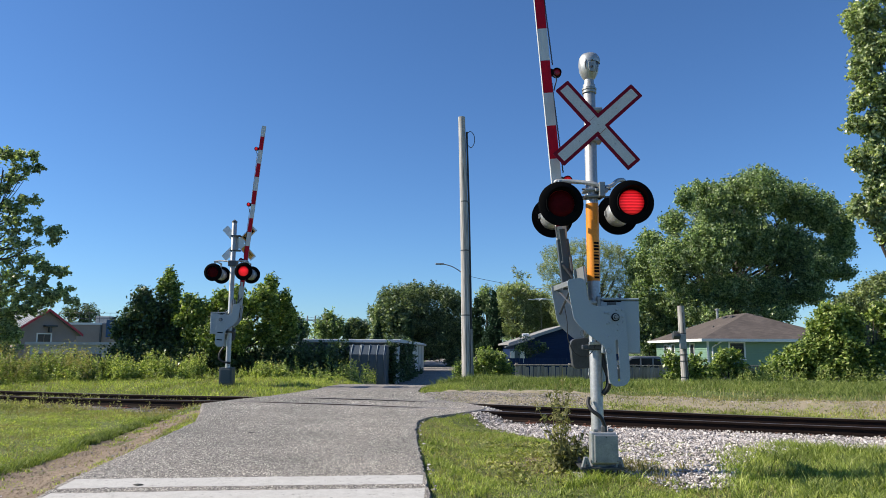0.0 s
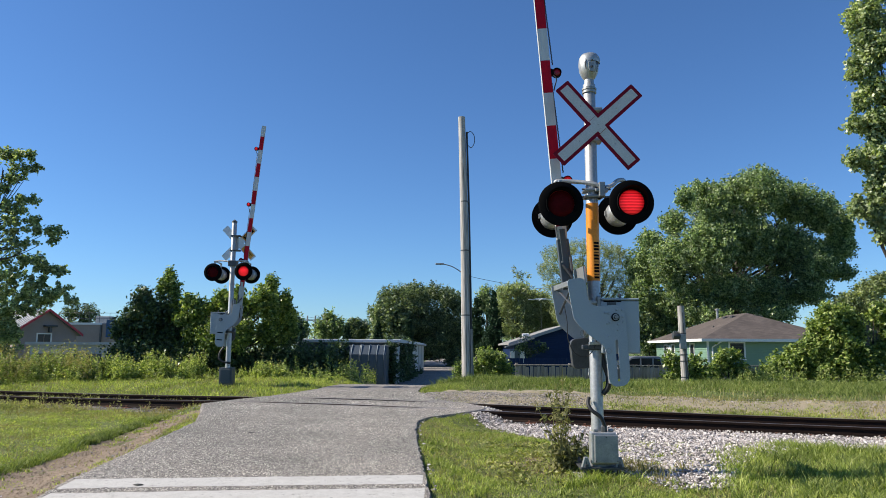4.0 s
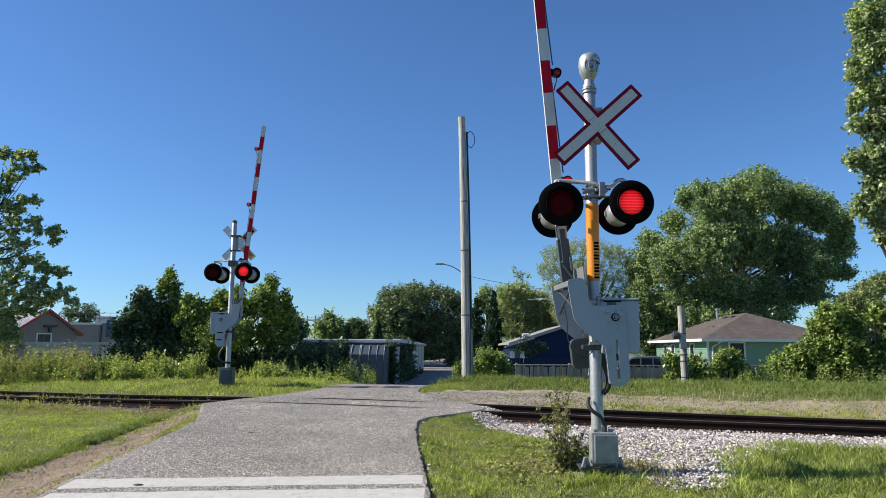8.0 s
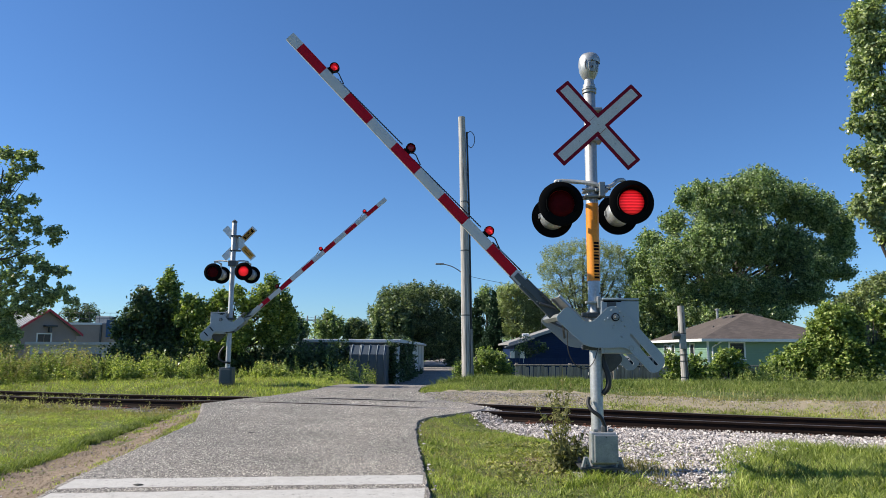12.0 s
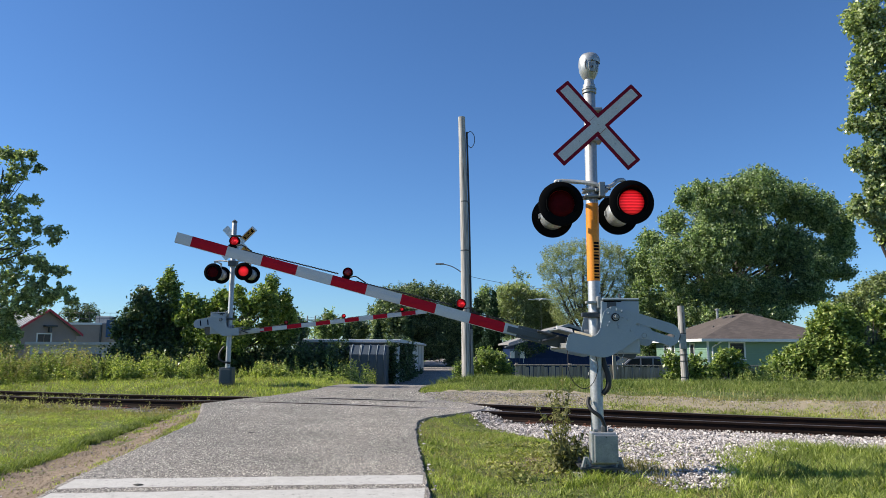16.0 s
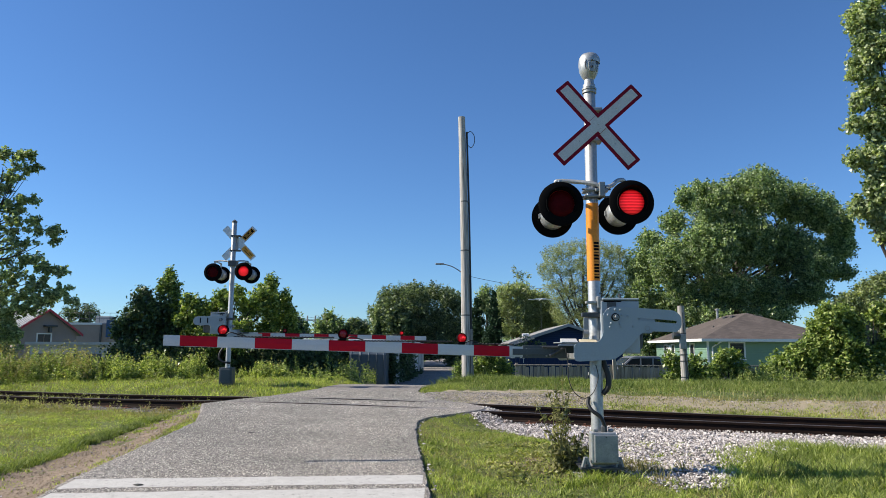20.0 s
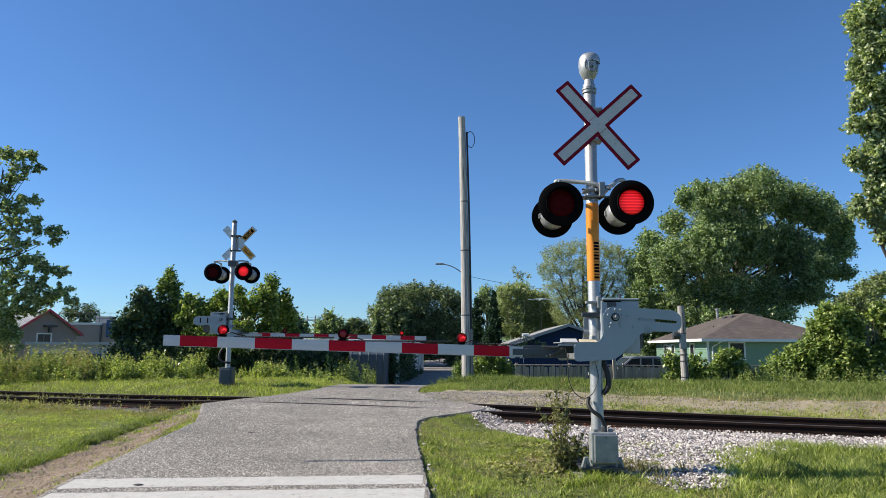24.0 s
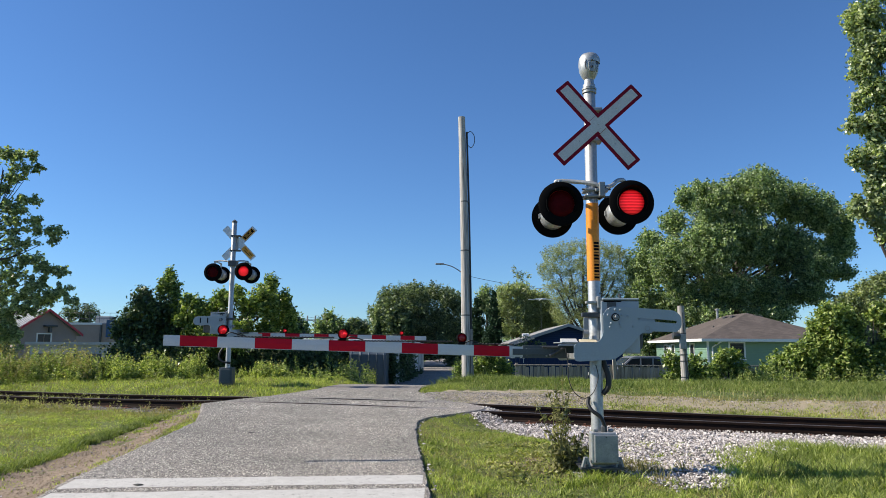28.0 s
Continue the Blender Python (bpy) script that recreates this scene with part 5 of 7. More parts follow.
t, c = make_tree("cottonwood_tree", -16.81, 26.0, 0.4, [(0.24, 8.61, 0.29, 0.19), (0.83, 8.53, 0.37, 0.15), (1.32, 8.51, 0.19, 0.12), (1.48, 8.09, 0.23, 0.10), (0.98, 8.07, 0.41, 0.17), (0.63, 7.70, 0.41, 0.19), (0.30, 7.30, 0.25, 0.21), (1.21, 6.85, 0.31, 0.12), (1.60, 6.79, 0.15, 0.17), (0.58, 6.57, 0.41, 0.21), (1.12, 6.45, 0.27, 0.10), (0.99, 6.04, 0.50, 0.17), (1.64, 6.00, 0.27, 0.17), (0.66, 5.67, 0.37, 0.19), (2.11, 5.66, 0.27, 0.12), (2.53, 5.68, 0.19, 0.10), (2.39, 5.30, 0.17, 0.15), (1.86, 5.21, 0.23, 0.15), (1.02, 5.14, 0.56, 0.21), (1.50, 5.68, 0.29, 0.10), (-0.83, 7.99, 0.93, 1.04), (-0.76, 6.26, 1.04, 1.04), (-0.41, 4.78, 0.93, 1.24)], 0.078, "open-crowned cottonwood tree with bright leaves behind the weeds", "tree", LEAF_COTTON, 1150, 10, 0.085, 32, 0.09, 0.9, 5, 0.3, 0.85, 0.3, 0.7, 0.5, False, 0, 0.42, 0.85, bough=4)
SWAY += c
t, c = make_tree("cottonwood_tree", -16.78, 26.6, 0.4, [(0.46, 4.73, 0.57, 0.28), (1.26, 4.61, 0.51, 0.23), (1.82, 4.29, 0.38, 0.19), (2.34, 4.21, 0.30, 0.15), (0.63, 4.01, 0.64, 0.34), (1.53, 3.75, 0.55, 0.28), (0.55, 3.26, 0.64, 0.34), (1.58, 3.16, 0.51, 0.23), (2.29, 3.52, 0.28, 0.13), (2.67, 3.57, 0.15, 0.08), (2.10, 3.29, 0.30, 0.15), (2.74, 3.14, 0.23, 0.11), (3.00, 3.08, 0.13, 0.06), (1.06, 2.78, 0.68, 0.21), (0.46, 2.41, 0.47, 0.38), (0.68, 1.85, 0.38, 0.30), (-0.67, 3.15, 0.95, 1.27)], 0.078, "lower leafy cottonwood stem behind the weeds", "tree", LEAF_COTTON, 1150, 11, 0.085, 132, 0.07, 0.9, 5, 0.3, 0.85, 0.2, 0.7, 0.5, False, 0, 0.42, 0.85, bough=4)
SWAY += c
make_tree("shrub_tree", -11.12, 27.0, 0.4, [(-0.31, 3.16, 0.39, 0.52), (0.38, 2.89, 0.52, 0.60), (-0.68, 2.35, 0.52, 0.56), (-0.03, 2.24, 0.65, 0.65), (-0.46, 1.50, 0.69, 0.54), (0.50, 1.61, 0.69, 0.75), (0.87, 2.57, 0.34, 0.75), (-1.08, 1.92, 0.30, 0.47), (1.18, 1.93, 0.26, 0.54)], 0.085, "dark green shrubby tree behind the weeds", "tree", LEAF_DARK, 1000, 13, 0.12, 33, 0.1, tall=1.2, deep=0.5)
make_tree("shrub_tree", -10.06, 26.5, 0.4, [(-0.14, 4.09, 0.13, 0.25), (-0.27, 3.77, 0.25, 0.19), (-0.00, 3.56, 0.21, 0.30), (-0.42, 3.54, 0.19, 0.15), (0.11, 3.07, 0.21, 0.34)], 0.085, "slender olive-green shrub spire rising behind the weeds", "tree", LEAF_BRIGHT, 170, 12, 0.09, 133, 0.06, 0.8, tall=1.5)
t, c = make_tree("shrub_tree", -7.77, 26.0, 0.4, [(-1.51, 3.04, 0.29, 0.29), (-1.75, 2.49, 0.29, 0.29), (-1.19, 2.74, 0.37, 0.46), (-1.35, 1.91, 0.41, 0.58), (-0.57, 2.78, 0.37, 0.41), (-0.21, 3.15, 0.41, 0.37), (0.23, 3.36, 0.25, 0.25), (0.67, 2.85, 0.50, 0.50), (1.07, 3.16, 0.33, 0.46), (1.43, 3.62, 0.25, 0.41), (1.50, 2.85, 0.41, 0.58), (1.90, 3.17, 0.27, 0.31), (2.07, 2.55, 0.33, 0.46), (1.53, 1.93, 0.62, 0.58), (0.30, 1.92, 0.62, 0.62), (-0.62, 1.71, 0.52, 0.58), (2.35, 2.14, 0.25, 0.33)], 0.085, "bright green leafy shrubs behind the far signal", "tree", LEAF_BRIGHT, 1700, 12, 0.1, 34, 0.1, 0.8, 2, tall=1.5, deep=0.5)
SWAY += c
make_tree("street_tree", -2.46, 72.0, -0.3, [(-3.03, 6.51, 1.15, 1.26), (-2.00, 6.86, 0.92, 0.92), (-0.74, 6.98, 1.26, 1.26), (0.42, 6.70, 0.80, 0.92), (1.56, 7.00, 1.26, 1.15), (3.12, 6.54, 1.03, 1.15), (4.09, 5.86, 0.92, 1.26), (-3.74, 4.96, 0.86, 0.92), (-3.89, 3.43, 0.80, 1.03), (-2.02, 4.69, 1.49, 1.61), (0.26, 4.70, 1.61, 1.84), (2.55, 4.43, 1.61, 1.95), (3.98, 3.01, 1.15, 1.95), (-0.86, 2.71, 1.84, 1.49), (1.99, 2.16, 1.72, 1.84), (3.42, 0.76, 0.92, 1.26)], 0.135, "dense grey-green tree with upright shoots beside the lane", "tree", LEAF_SILVER, 3400, 13, 0.22, 35, 0.3, tall=1.3, deep=0.5, stretch=0.25)
make_tree("street_tree", -14.10, 90.0, -0.3, [(-0.29, 5.33, 0.72, 0.86), (0.17, 4.41, 1.43, 1.15), (-1.25, 4.04, 1.15, 1.00), (1.03, 3.91, 1.00, 1.00), (-0.22, 2.99, 1.58, 0.72)], 0.2, "small round tree beyond the sheds", "tree", LEAF_MAPLE, 420, 14, 0.26, 36, 0.2, tall=1.2)
make_tree("street_tree", -11.36, 95.0, -0.3, [(-0.04, 4.44, 1.36, 0.91), (-1.08, 3.76, 0.91, 0.83), (0.95, 4.00, 0.91, 0.91), (-0.01, 3.32, 1.51, 0.76)], 0.2, "small dark tree beyond the sheds", "tree", LEAF_SILVER, 320, 14, 0.28, 37, 0.2)
make_tree("street_tree", -16.01, 80.0, -0.3, [(-0.56, 4.05, 0.77, 0.89), (0.22, 3.61, 0.89, 1.02), (-1.03, 4.68, 0.64, 0.64)], 0.19, "pale green tree beyond the sheds", "tree", LEAF_BRIGHT, 240, 14, 0.26, 38, 0.2)
make_tree("shrub_tree", -6.54, 30.5, 0.2, [(-0.03, 2.56, 0.34, 0.29), (0.23, 2.03, 0.34, 0.39), (-0.17, 1.91, 0.34, 0.49)], 0.085, "dark shrub between the bright shrubs and the shed", "tree", LEAF_DARK, 300, 15, 0.13, 138, 0.06)
make_tree("spruce_tree", 4.36, 60.0, -0.3, [(-0.03, 6.09, 0.10, 0.38), (-0.03, 5.32, 0.29, 0.43), (-0.08, 4.56, 0.48, 0.43), (0.01, 3.70, 0.72, 0.48), (-0.05, 2.76, 0.96, 0.57), (-0.14, 1.72, 1.15, 0.67)], 0.12, "dark conical spruce by the lane", "tree", LEAF_SPRUCE, 700, 18, 0.15, 39, 0.15, 0.9, 1, 0.2, 0.35, up=-0.2, tall=0.2)
make_tree("spruce_tree", 3.08, 63.0, -0.3, [(0.01, 5.56, 0.20, 0.45), (-0.15, 4.71, 0.55, 0.45), (0.05, 3.81, 0.70, 0.50), (-0.15, 2.82, 0.90, 0.60), (0.05, 1.73, 1.00, 0.70)], 0.12, "dark spruce with drooping boughs by the lane", "tree", LEAF_SPRUCE, 700, 18, 0.15, 139, 0.15, 0.9, 1, 0.2, 0.35, up=-0.2, tall=0.2)
make_tree("yard_tree", 4.49, 72.0, -0.3, [(-0.21, 6.91, 0.57, 0.75), (0.24, 5.88, 0.75, 0.92), (-0.56, 5.87, 0.46, 0.80)], 0.15, "green yard tree behind the spruces", "tree", LEAF_MAPLE, 260, 15, 0.25, 40, 0.2)
make_tree("yard_tree", 6.88, 66.0, -0.3, [(-1.12, 6.56, 0.95, 0.84), (0.20, 6.78, 1.05, 0.79), (1.24, 6.05, 0.84, 0.89), (-1.29, 5.09, 1.05, 0.95), (0.18, 5.10, 1.26, 1.05), (1.76, 4.90, 0.84, 0.95), (-0.77, 3.42, 1.16, 0.95), (0.79, 3.33, 1.16, 1.05), (2.47, 3.70, 0.84, 1.05), (2.65, 5.11, 1.05, 1.05), (3.68, 4.17, 0.84, 1.05), (2.14, 6.05, 0.89, 0.84), (1.33, 4.37, 0.95, 0.95)], 0.115, "olive-green yard tree behind the blue house", "tree", LEAF_OLIVE, 2600, 12, 0.19, 240, 0.2, deep=0.4, tall=1.2, core=True, twigs=9)
make_tree("bare_topped_tree", 8.41, 75.0, -0.3, [(-0.83, 9.56, 0.48, 0.54), (-0.11, 9.08, 0.60, 0.48), (0.85, 9.45, 0.48, 0.54), (0.06, 8.18, 0.84, 0.60)], 0.11, "thin pale tree top above the yard tree", "tree", LEAF_PALE, 60, 11, 0.16, 241, 0.08, core=False, twigs=8)
make_tree("willow_tree", 12.35, 62.0, -0.3, [(-2.82, 9.66, 0.79, 0.69), (-1.57, 10.17, 1.09, 0.69), (-0.07, 10.28, 1.28, 0.64), (1.53, 10.19, 1.19, 0.59), (2.82, 9.89, 0.99, 0.69), (3.69, 9.19, 0.59, 0.69), (-3.19, 8.26, 0.79, 0.89), (-1.60, 8.67, 1.19, 0.89), (0.40, 8.78, 1.38, 0.99), (2.37, 8.29, 1.19, 0.99), (-2.38, 6.52, 1.09, 1.09), (-0.40, 6.53, 1.38, 1.19), (1.82, 6.29, 1.28, 1.19), (-1.67, 4.55, 1.28, 1.09), (0.54, 4.31, 1.28, 1.09), (3.32, 6.80, 0.69, 1.09)], 0.09, "airy pale green tree with visible dark branches", "tree", LEAF_PALE, 4000, 13, 0.17, 41, 0.3, 0.9, 1, 0.55, 0.4, tall=1.3, core=False, twigs=14, deep=0.4, limb_at=0.35)
t, c = make_tree("maple_tree", 25.94, 62.0, -0.4, [(2.37, 15.47, 2.22, 2.27), (-1.89, 14.11, 2.27, 1.98), (0.35, 15.56, 1.68, 1.38), (5.09, 14.56, 2.08, 1.98), (7.54, 13.54, 1.78, 1.88), (9.17, 12.43, 1.28, 1.68), (8.82, 10.40, 1.58, 1.38), (9.16, 8.29, 1.28, 0.69), (-4.38, 14.81, 0.89, 1.09), (-5.47, 12.61, 1.19, 1.19), (-7.64, 11.07, 1.09, 0.74), (-8.33, 8.40, 1.68, 2.08), (-5.72, 9.07, 2.17, 2.37), (-2.57, 10.34, 2.67, 2.67), (0.87, 11.12, 2.77, 2.77), (4.32, 10.38, 2.67, 2.47), (6.52, 8.88, 2.08, 1.88), (-8.80, 6.06, 1.28, 1.48), (-5.35, 5.93, 2.47, 1.58), (-1.11, 6.60, 2.96, 1.88), (2.84, 6.37, 2.57, 1.78), (6.06, 6.49, 1.78, 1.28), (-3.02, 15.70, 1.09, 0.69), (1.98, 4.49, 2.96, 0.79), (-2.95, 4.37, 2.47, 0.89)], 0.145, "huge dense maple tree behind the green house", "tree", LEAF_MAPLE, 14000, 14, 0.22, 42, 0.45, 0.85, 1, 0.25, 0.6, 0.0, 0.15, 1.3, True, 8, 0.25, deep=0.55)
make_tree("hedge_tree", 17.41, 60.0, -0.4, [(-1.14, 3.76, 1.05, 1.24), (0.03, 3.06, 1.24, 1.05), (1.94, 3.31, 1.15, 0.77), (-0.02, 1.88, 1.43, 0.86)], 0.13, "bushy green tree by the house", "tree", LEAF_MAPLE, 600, 16, 0.22, 43, 0.15)
t, c = make_tree("hedge_bush", 13.68, 25.0, 0.1, [(-0.04, 2.60, 0.48, 0.44), (-0.48, 2.01, 0.48, 0.52), (0.39, 2.50, 0.44, 0.48), (0.29, 1.72, 0.64, 0.56), (-0.62, 1.38, 0.60, 0.44), (-1.29, 1.18, 0.44, 0.36), (-1.82, 0.93, 0.40, 0.28), (-2.24, 0.73, 0.28, 0.20), (0.75, 2.01, 0.36, 0.44), (0.03, 0.93, 0.80, 0.40), (-0.96, 0.74, 0.60, 0.28)], 0.088, "overgrown bright green bush beside the fence", "bush", LEAF_BRIGHT, 1800, 12, 0.1, 44, 0.08, 0.8, 2, tall=1.2, deep=0.5)
SWAY += c
make_tree("hedge_bush", 14.47, 24.0, 0.1, [(-0.15, 1.14, 0.57, 0.42), (0.33, 1.24, 0.42, 0.50), (-0.55, 0.77, 0.46, 0.31), (0.27, 2.60, 0.38, 0.34), (0.51, 2.28, 0.31, 0.42), (0.76, 1.81, 0.46, 0.96)], 0.088, "leafy green bush crowding the fence line", "bush", LEAF_BRIGHT, 800, 12, 0.1, 144, 0.06, 0.8, 1, tall=1.0)
make_tree("yard_tree", 33.31, 56.0, -0.4, [(-0.87, 5.47, 0.80, 0.54), (0.30, 6.15, 0.89, 0.71), (1.45, 6.60, 0.89, 0.89), (0.41, 4.81, 1.34, 0.80), (-1.79, 5.11, 0.62, 0.36)], 0.14, "olive green tree beyond the bushes", "tree", LEAF_OLIVE, 560, 15, 0.24, 45, 0.2)
make_tree("vine_shrub", 7.78, 23.6, 0.2, [(-0.22, 1.02, 0.24, 0.26), (0.05, 0.75, 0.30, 0.26), (-0.33, 0.56, 0.26, 0.19), (0.56, 1.03, 0.26, 0.23), (0.70, 0.66, 0.30, 0.23), (0.22, 0.44, 0.38, 0.15)], 0.085, "leafy vine growing on the fence", "shrub", LEAF_BRIGHT, 170, 10, 0.11, 46, 0.03)
make_tree("vine_shrub", 9.61, 24.2, 0.2, [(-0.03, 1.21, 0.31, 0.27), (0.30, 1.25, 0.19, 0.17), (-0.24, 0.83, 0.39, 0.31), (0.23, 0.74, 0.35, 0.27), (0.60, 0.50, 0.35, 0.17), (-0.50, 0.55, 0.27, 0.19), (1.07, 0.43, 0.31, 0.15)], 0.085, "broad-leaved sapling clump in front of the green house", "shrub", LEAF_BRIGHT, 210, 10, 0.11, 146, 0.03)
make_tree("pole_shrub", 1.75, 25.5, 0.3, [(-0.16, 1.16, 0.33, 0.24), (0.20, 0.96, 0.37, 0.28), (-0.41, 0.76, 0.28, 0.28), (0.50, 0.67, 0.28, 0.20), (-0.01, 0.57, 0.45, 0.20), (-1.17, 0.76, 0.16, 0.20), (-1.11, 0.52, 0.20, 0.16)], 0.062, "green shrub behind the wooden pole", "shrub", LEAF_BRIGHT, 420, 12, 0.09, 47, 0.03)
make_tree("vine_shrub", -4.40, 30.4, -0.1, [(0.13, 1.44, 0.29, 0.19), (0.31, 0.85, 0.24, 0.39), (-0.22, 1.09, 0.39, 0.34), (-0.81, 0.85, 0.44, 0.44), (-1.42, 0.96, 0.44, 0.48), (0.03, 0.50, 0.39, 0.24)], 0.08, "dark vines climbing the shed", "shrub", LEAF_DARK, 520, 14, 0.12, 48, 0.03)
make_tree("yard_shrub", 5.88, 48.0, -0.4, [(-0.25, 2.2, 0.4, 0.3), (0.3, 1.95, 0.36, 0.3), (-0.5, 1.5, 0.42, 0.34), (0.1, 1.3, 0.5, 0.4), (0.72, 1.5, 0.3, 0.26)], 0.08, "dark shrub against the blue house", "shrub", LEAF_SPRUCE, 110, 11, 0.16, 262, 0.04, core=False)
# dark-leaved filler: the shade beneath the tall shrubs is put into leaf colour
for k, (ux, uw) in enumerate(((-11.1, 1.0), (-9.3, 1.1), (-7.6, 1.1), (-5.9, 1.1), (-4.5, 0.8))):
    make_tree("low_shrub", ux, 25.7, 0.4, [(0, 0.75, uw, 0.6), (0.4, 1.1, uw * 0.7, 0.5), (-0.5, 0.95, uw * 0.6, 0.55)], 0.075, "dark leafy filler for the shade under the taller shrubs", "shrub", LEAF_DARK, 260, 14, 0.13, 160 + k, 0.03, 0.7)
make_tree("shrub_tree", -19.0, 30.0, 0.2, [(-0.4, 2.3, 1.0, 0.9), (0.4, 1.5, 0.8, 1.0), (-0.5, 1.0, 1.0, 0.8), (0.1, 2.9, 0.5, 0.5)], 0.075, "dull green shrub beside the red-trimmed building", "tree", LEAF_MAPLE, 500, 16, 0.13, 170, 0.06)
for k, (vx, vy, vw) in enumerate(((-2.25, 31.2, 0.4), (-2.0, 33.2, 0.42), (-1.95, 35.3, 0.36), (-1.85, 38.5, 0.4))):
    make_tree("vine_shrub", vx, vy, -0.3, [(0, 1.1, vw, 0.6), (0, 0.4, vw * 1.2, 0.7), (0.05, 1.6, vw * 0.6, 0.35)], 0.07, "dark vine hanging on the shed wall", "shrub", LEAF_DARK, 170, 16, 0.1, 57 + k, 0.03, 1.2)
for k, (cx, ch) in enumerate(((-8.3, 3.4), (-5.6, 3.7), (-2.95, 3.9))):
    make_tree("cedar_tree", cx, 62.0, -0.3, [(0, ch * 0.3, 0.4, 1.0), (0, ch * 0.62, 0.34, 0.9), (0, ch * 0.88, 0.2, 0.5)], 0.1, "narrow dark columnar cedar behind the shed", "tree", LEAF_SPRUCE, 620, 18, 0.1, 53 + k, 0.06, tall=1.6)
make_tree("far_tree", -46.8, 92.0, -0.3, [(0.09, 6.1, 2.1, 1.1), (-1.65, 5.6, 1.1, 0.9), (1.55, 5.4, 1.4, 0.9), (0, 4.2, 1.9, 1.5)], 0.16, "dark tree behind the flat-roofed building", "tree", LEAF_DARK, 300, 14, 0.25, 49, 0.2)
make_tree("far_tree", -34.47, 95.0, -0.3, [(3.59, 6.15, 1.89, 0.9), (1.5, 5.6, 1.2, 0.7), (3, 4, 2, 1.8)], 0.2, "dark tree on the skyline", "tree", LEAF_DARK, 260, 14, 0.28, 50, 0.2)


for k in range(7):
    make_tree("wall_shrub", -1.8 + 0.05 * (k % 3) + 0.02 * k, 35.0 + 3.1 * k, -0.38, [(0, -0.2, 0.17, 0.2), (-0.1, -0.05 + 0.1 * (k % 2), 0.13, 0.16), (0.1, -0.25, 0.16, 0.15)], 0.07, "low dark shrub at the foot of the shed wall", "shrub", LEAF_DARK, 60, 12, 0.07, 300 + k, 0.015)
for k, (ux, uy) in enumerate(((22.2, 74.0), (24.6, 75.0), (42.6, 74.0), (45.4, 75.0))):
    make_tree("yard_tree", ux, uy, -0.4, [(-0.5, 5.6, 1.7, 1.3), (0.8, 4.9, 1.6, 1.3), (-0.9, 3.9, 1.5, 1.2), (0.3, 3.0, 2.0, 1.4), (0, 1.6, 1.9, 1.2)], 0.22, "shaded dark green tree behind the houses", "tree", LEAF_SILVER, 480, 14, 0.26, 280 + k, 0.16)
# unseen trees added behind the big street tree to cast shade over the lane
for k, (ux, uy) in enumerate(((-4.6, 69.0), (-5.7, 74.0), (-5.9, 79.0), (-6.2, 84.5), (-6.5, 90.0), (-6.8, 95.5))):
    make_tree("street_tree", ux, uy, -0.3, [(-0.6, 4.9, 1.6, 1.2), (0.7, 4.6, 1.5, 1.2), (0, 3.2, 2.0, 1.4), (0.5, 1.7, 1.7, 1.1), (-0.9, 1.6, 1.4, 1.1)], 0.24, "hidden tree added to shade the lane", "tree", LEAF_SILVER, 520, 14, 0.26, 270 + k, 0.14, 1.3)
# near-black leaf masses stand in for the darkness under trees past the lane
for k, (hx, hy, hw, hh) in enumerate(((-4.6, 131, 2.6, 2.2), (-1.4, 133, 2.8, 2.7), (1.6, 131, 2.8, 3.0), (4.6, 130, 2.6, 2.6))):
    make_tree("lane_shrub", hx, hy, -0.3, [(0, 1.2, hw, hh * 0.8), (0.3, 2.9, hw * 0.9, hh), (-0.8, 0.4, hw * 0.8, 0.9), (0.2, 5.0, hw * 0.8, hh * 0.8)], 0.24, "dark leafy mass for the shade at the lane's end", "shrub", LEAF_SPRUCE, 420, 14, 0.26, 64 + k, 0.1)


def far_wood():
    """A low belt of distant trees along the skyline."""
    rng = np.random.default_rng(60)
    n = 900
    x = rng.uniform(-220, 220, n)
    y = 180 + rng.uniform(0, 30, n)
    h = 5.0 + 1.6 * np.sin(x * 0.09) + 1.2 * np.sin(x * 0.31 + 1)
    c = np.stack([x, y, h * rng.uniform(0.0, 1.0, n)], 1)
    p = (c[:, None, :] + rng.normal(0, 1, (n, 30, 3)) * np.array([1.6, 1.4, 0.9])).reshape(-1, 3)
    ob = leaf_mesh("far_wood", p[p[:, 2] > -0.3], 0.45, rng, LEAF_MAPLE)
    tagged(ob, "dark belt of distant trees on the skyline", "woods", kind="stuff")


far_wood()


def blades(name, x, y, length, width, lean, material, seed, label, category="grass"):
    """Grass: one bent blade for each place."""
    rng = np.random.default_rng(seed)
    n = len(x)
    z = soil_height(x, y) - 0.01
    a = rng.uniform(0, 2 * np.pi, n)
    side = np.stack([np.cos(a), np.sin(a), np.zeros(n)], 1)
    b = rng.uniform(0, 2 * np.pi, n)
    L = length * rng.uniform(0.45, 1.3, n)
    tip = np.stack([np.cos(b) * L * lean * rng.uniform(0.2, 1, n), np.sin(b) * L * lean * rng.uniform(0.2, 1, n), L], 1)
    root = np.stack([x, y, z], 1)
    mid = root + tip * np.array([0.35, 0.35, 0.62])
    w = (width * rng.uniform(0.7, 1.3, n))[:, None]
    v = np.stack([root - side * w, root + side * w, mid + side * w * 0.75, mid - side * w * 0.75, root + tip], 1)
    k = (np.arange(n) * 5)[:, None]
    f = np.concatenate([k + np.array([[0, 1, 2]]), k + np.array([[0, 2, 3]]), k + np.array([[3, 2, 4]])])
    return tagged(raw_mesh(name, v.reshape(-1, 3), f, material), label, category, kind="stuff")


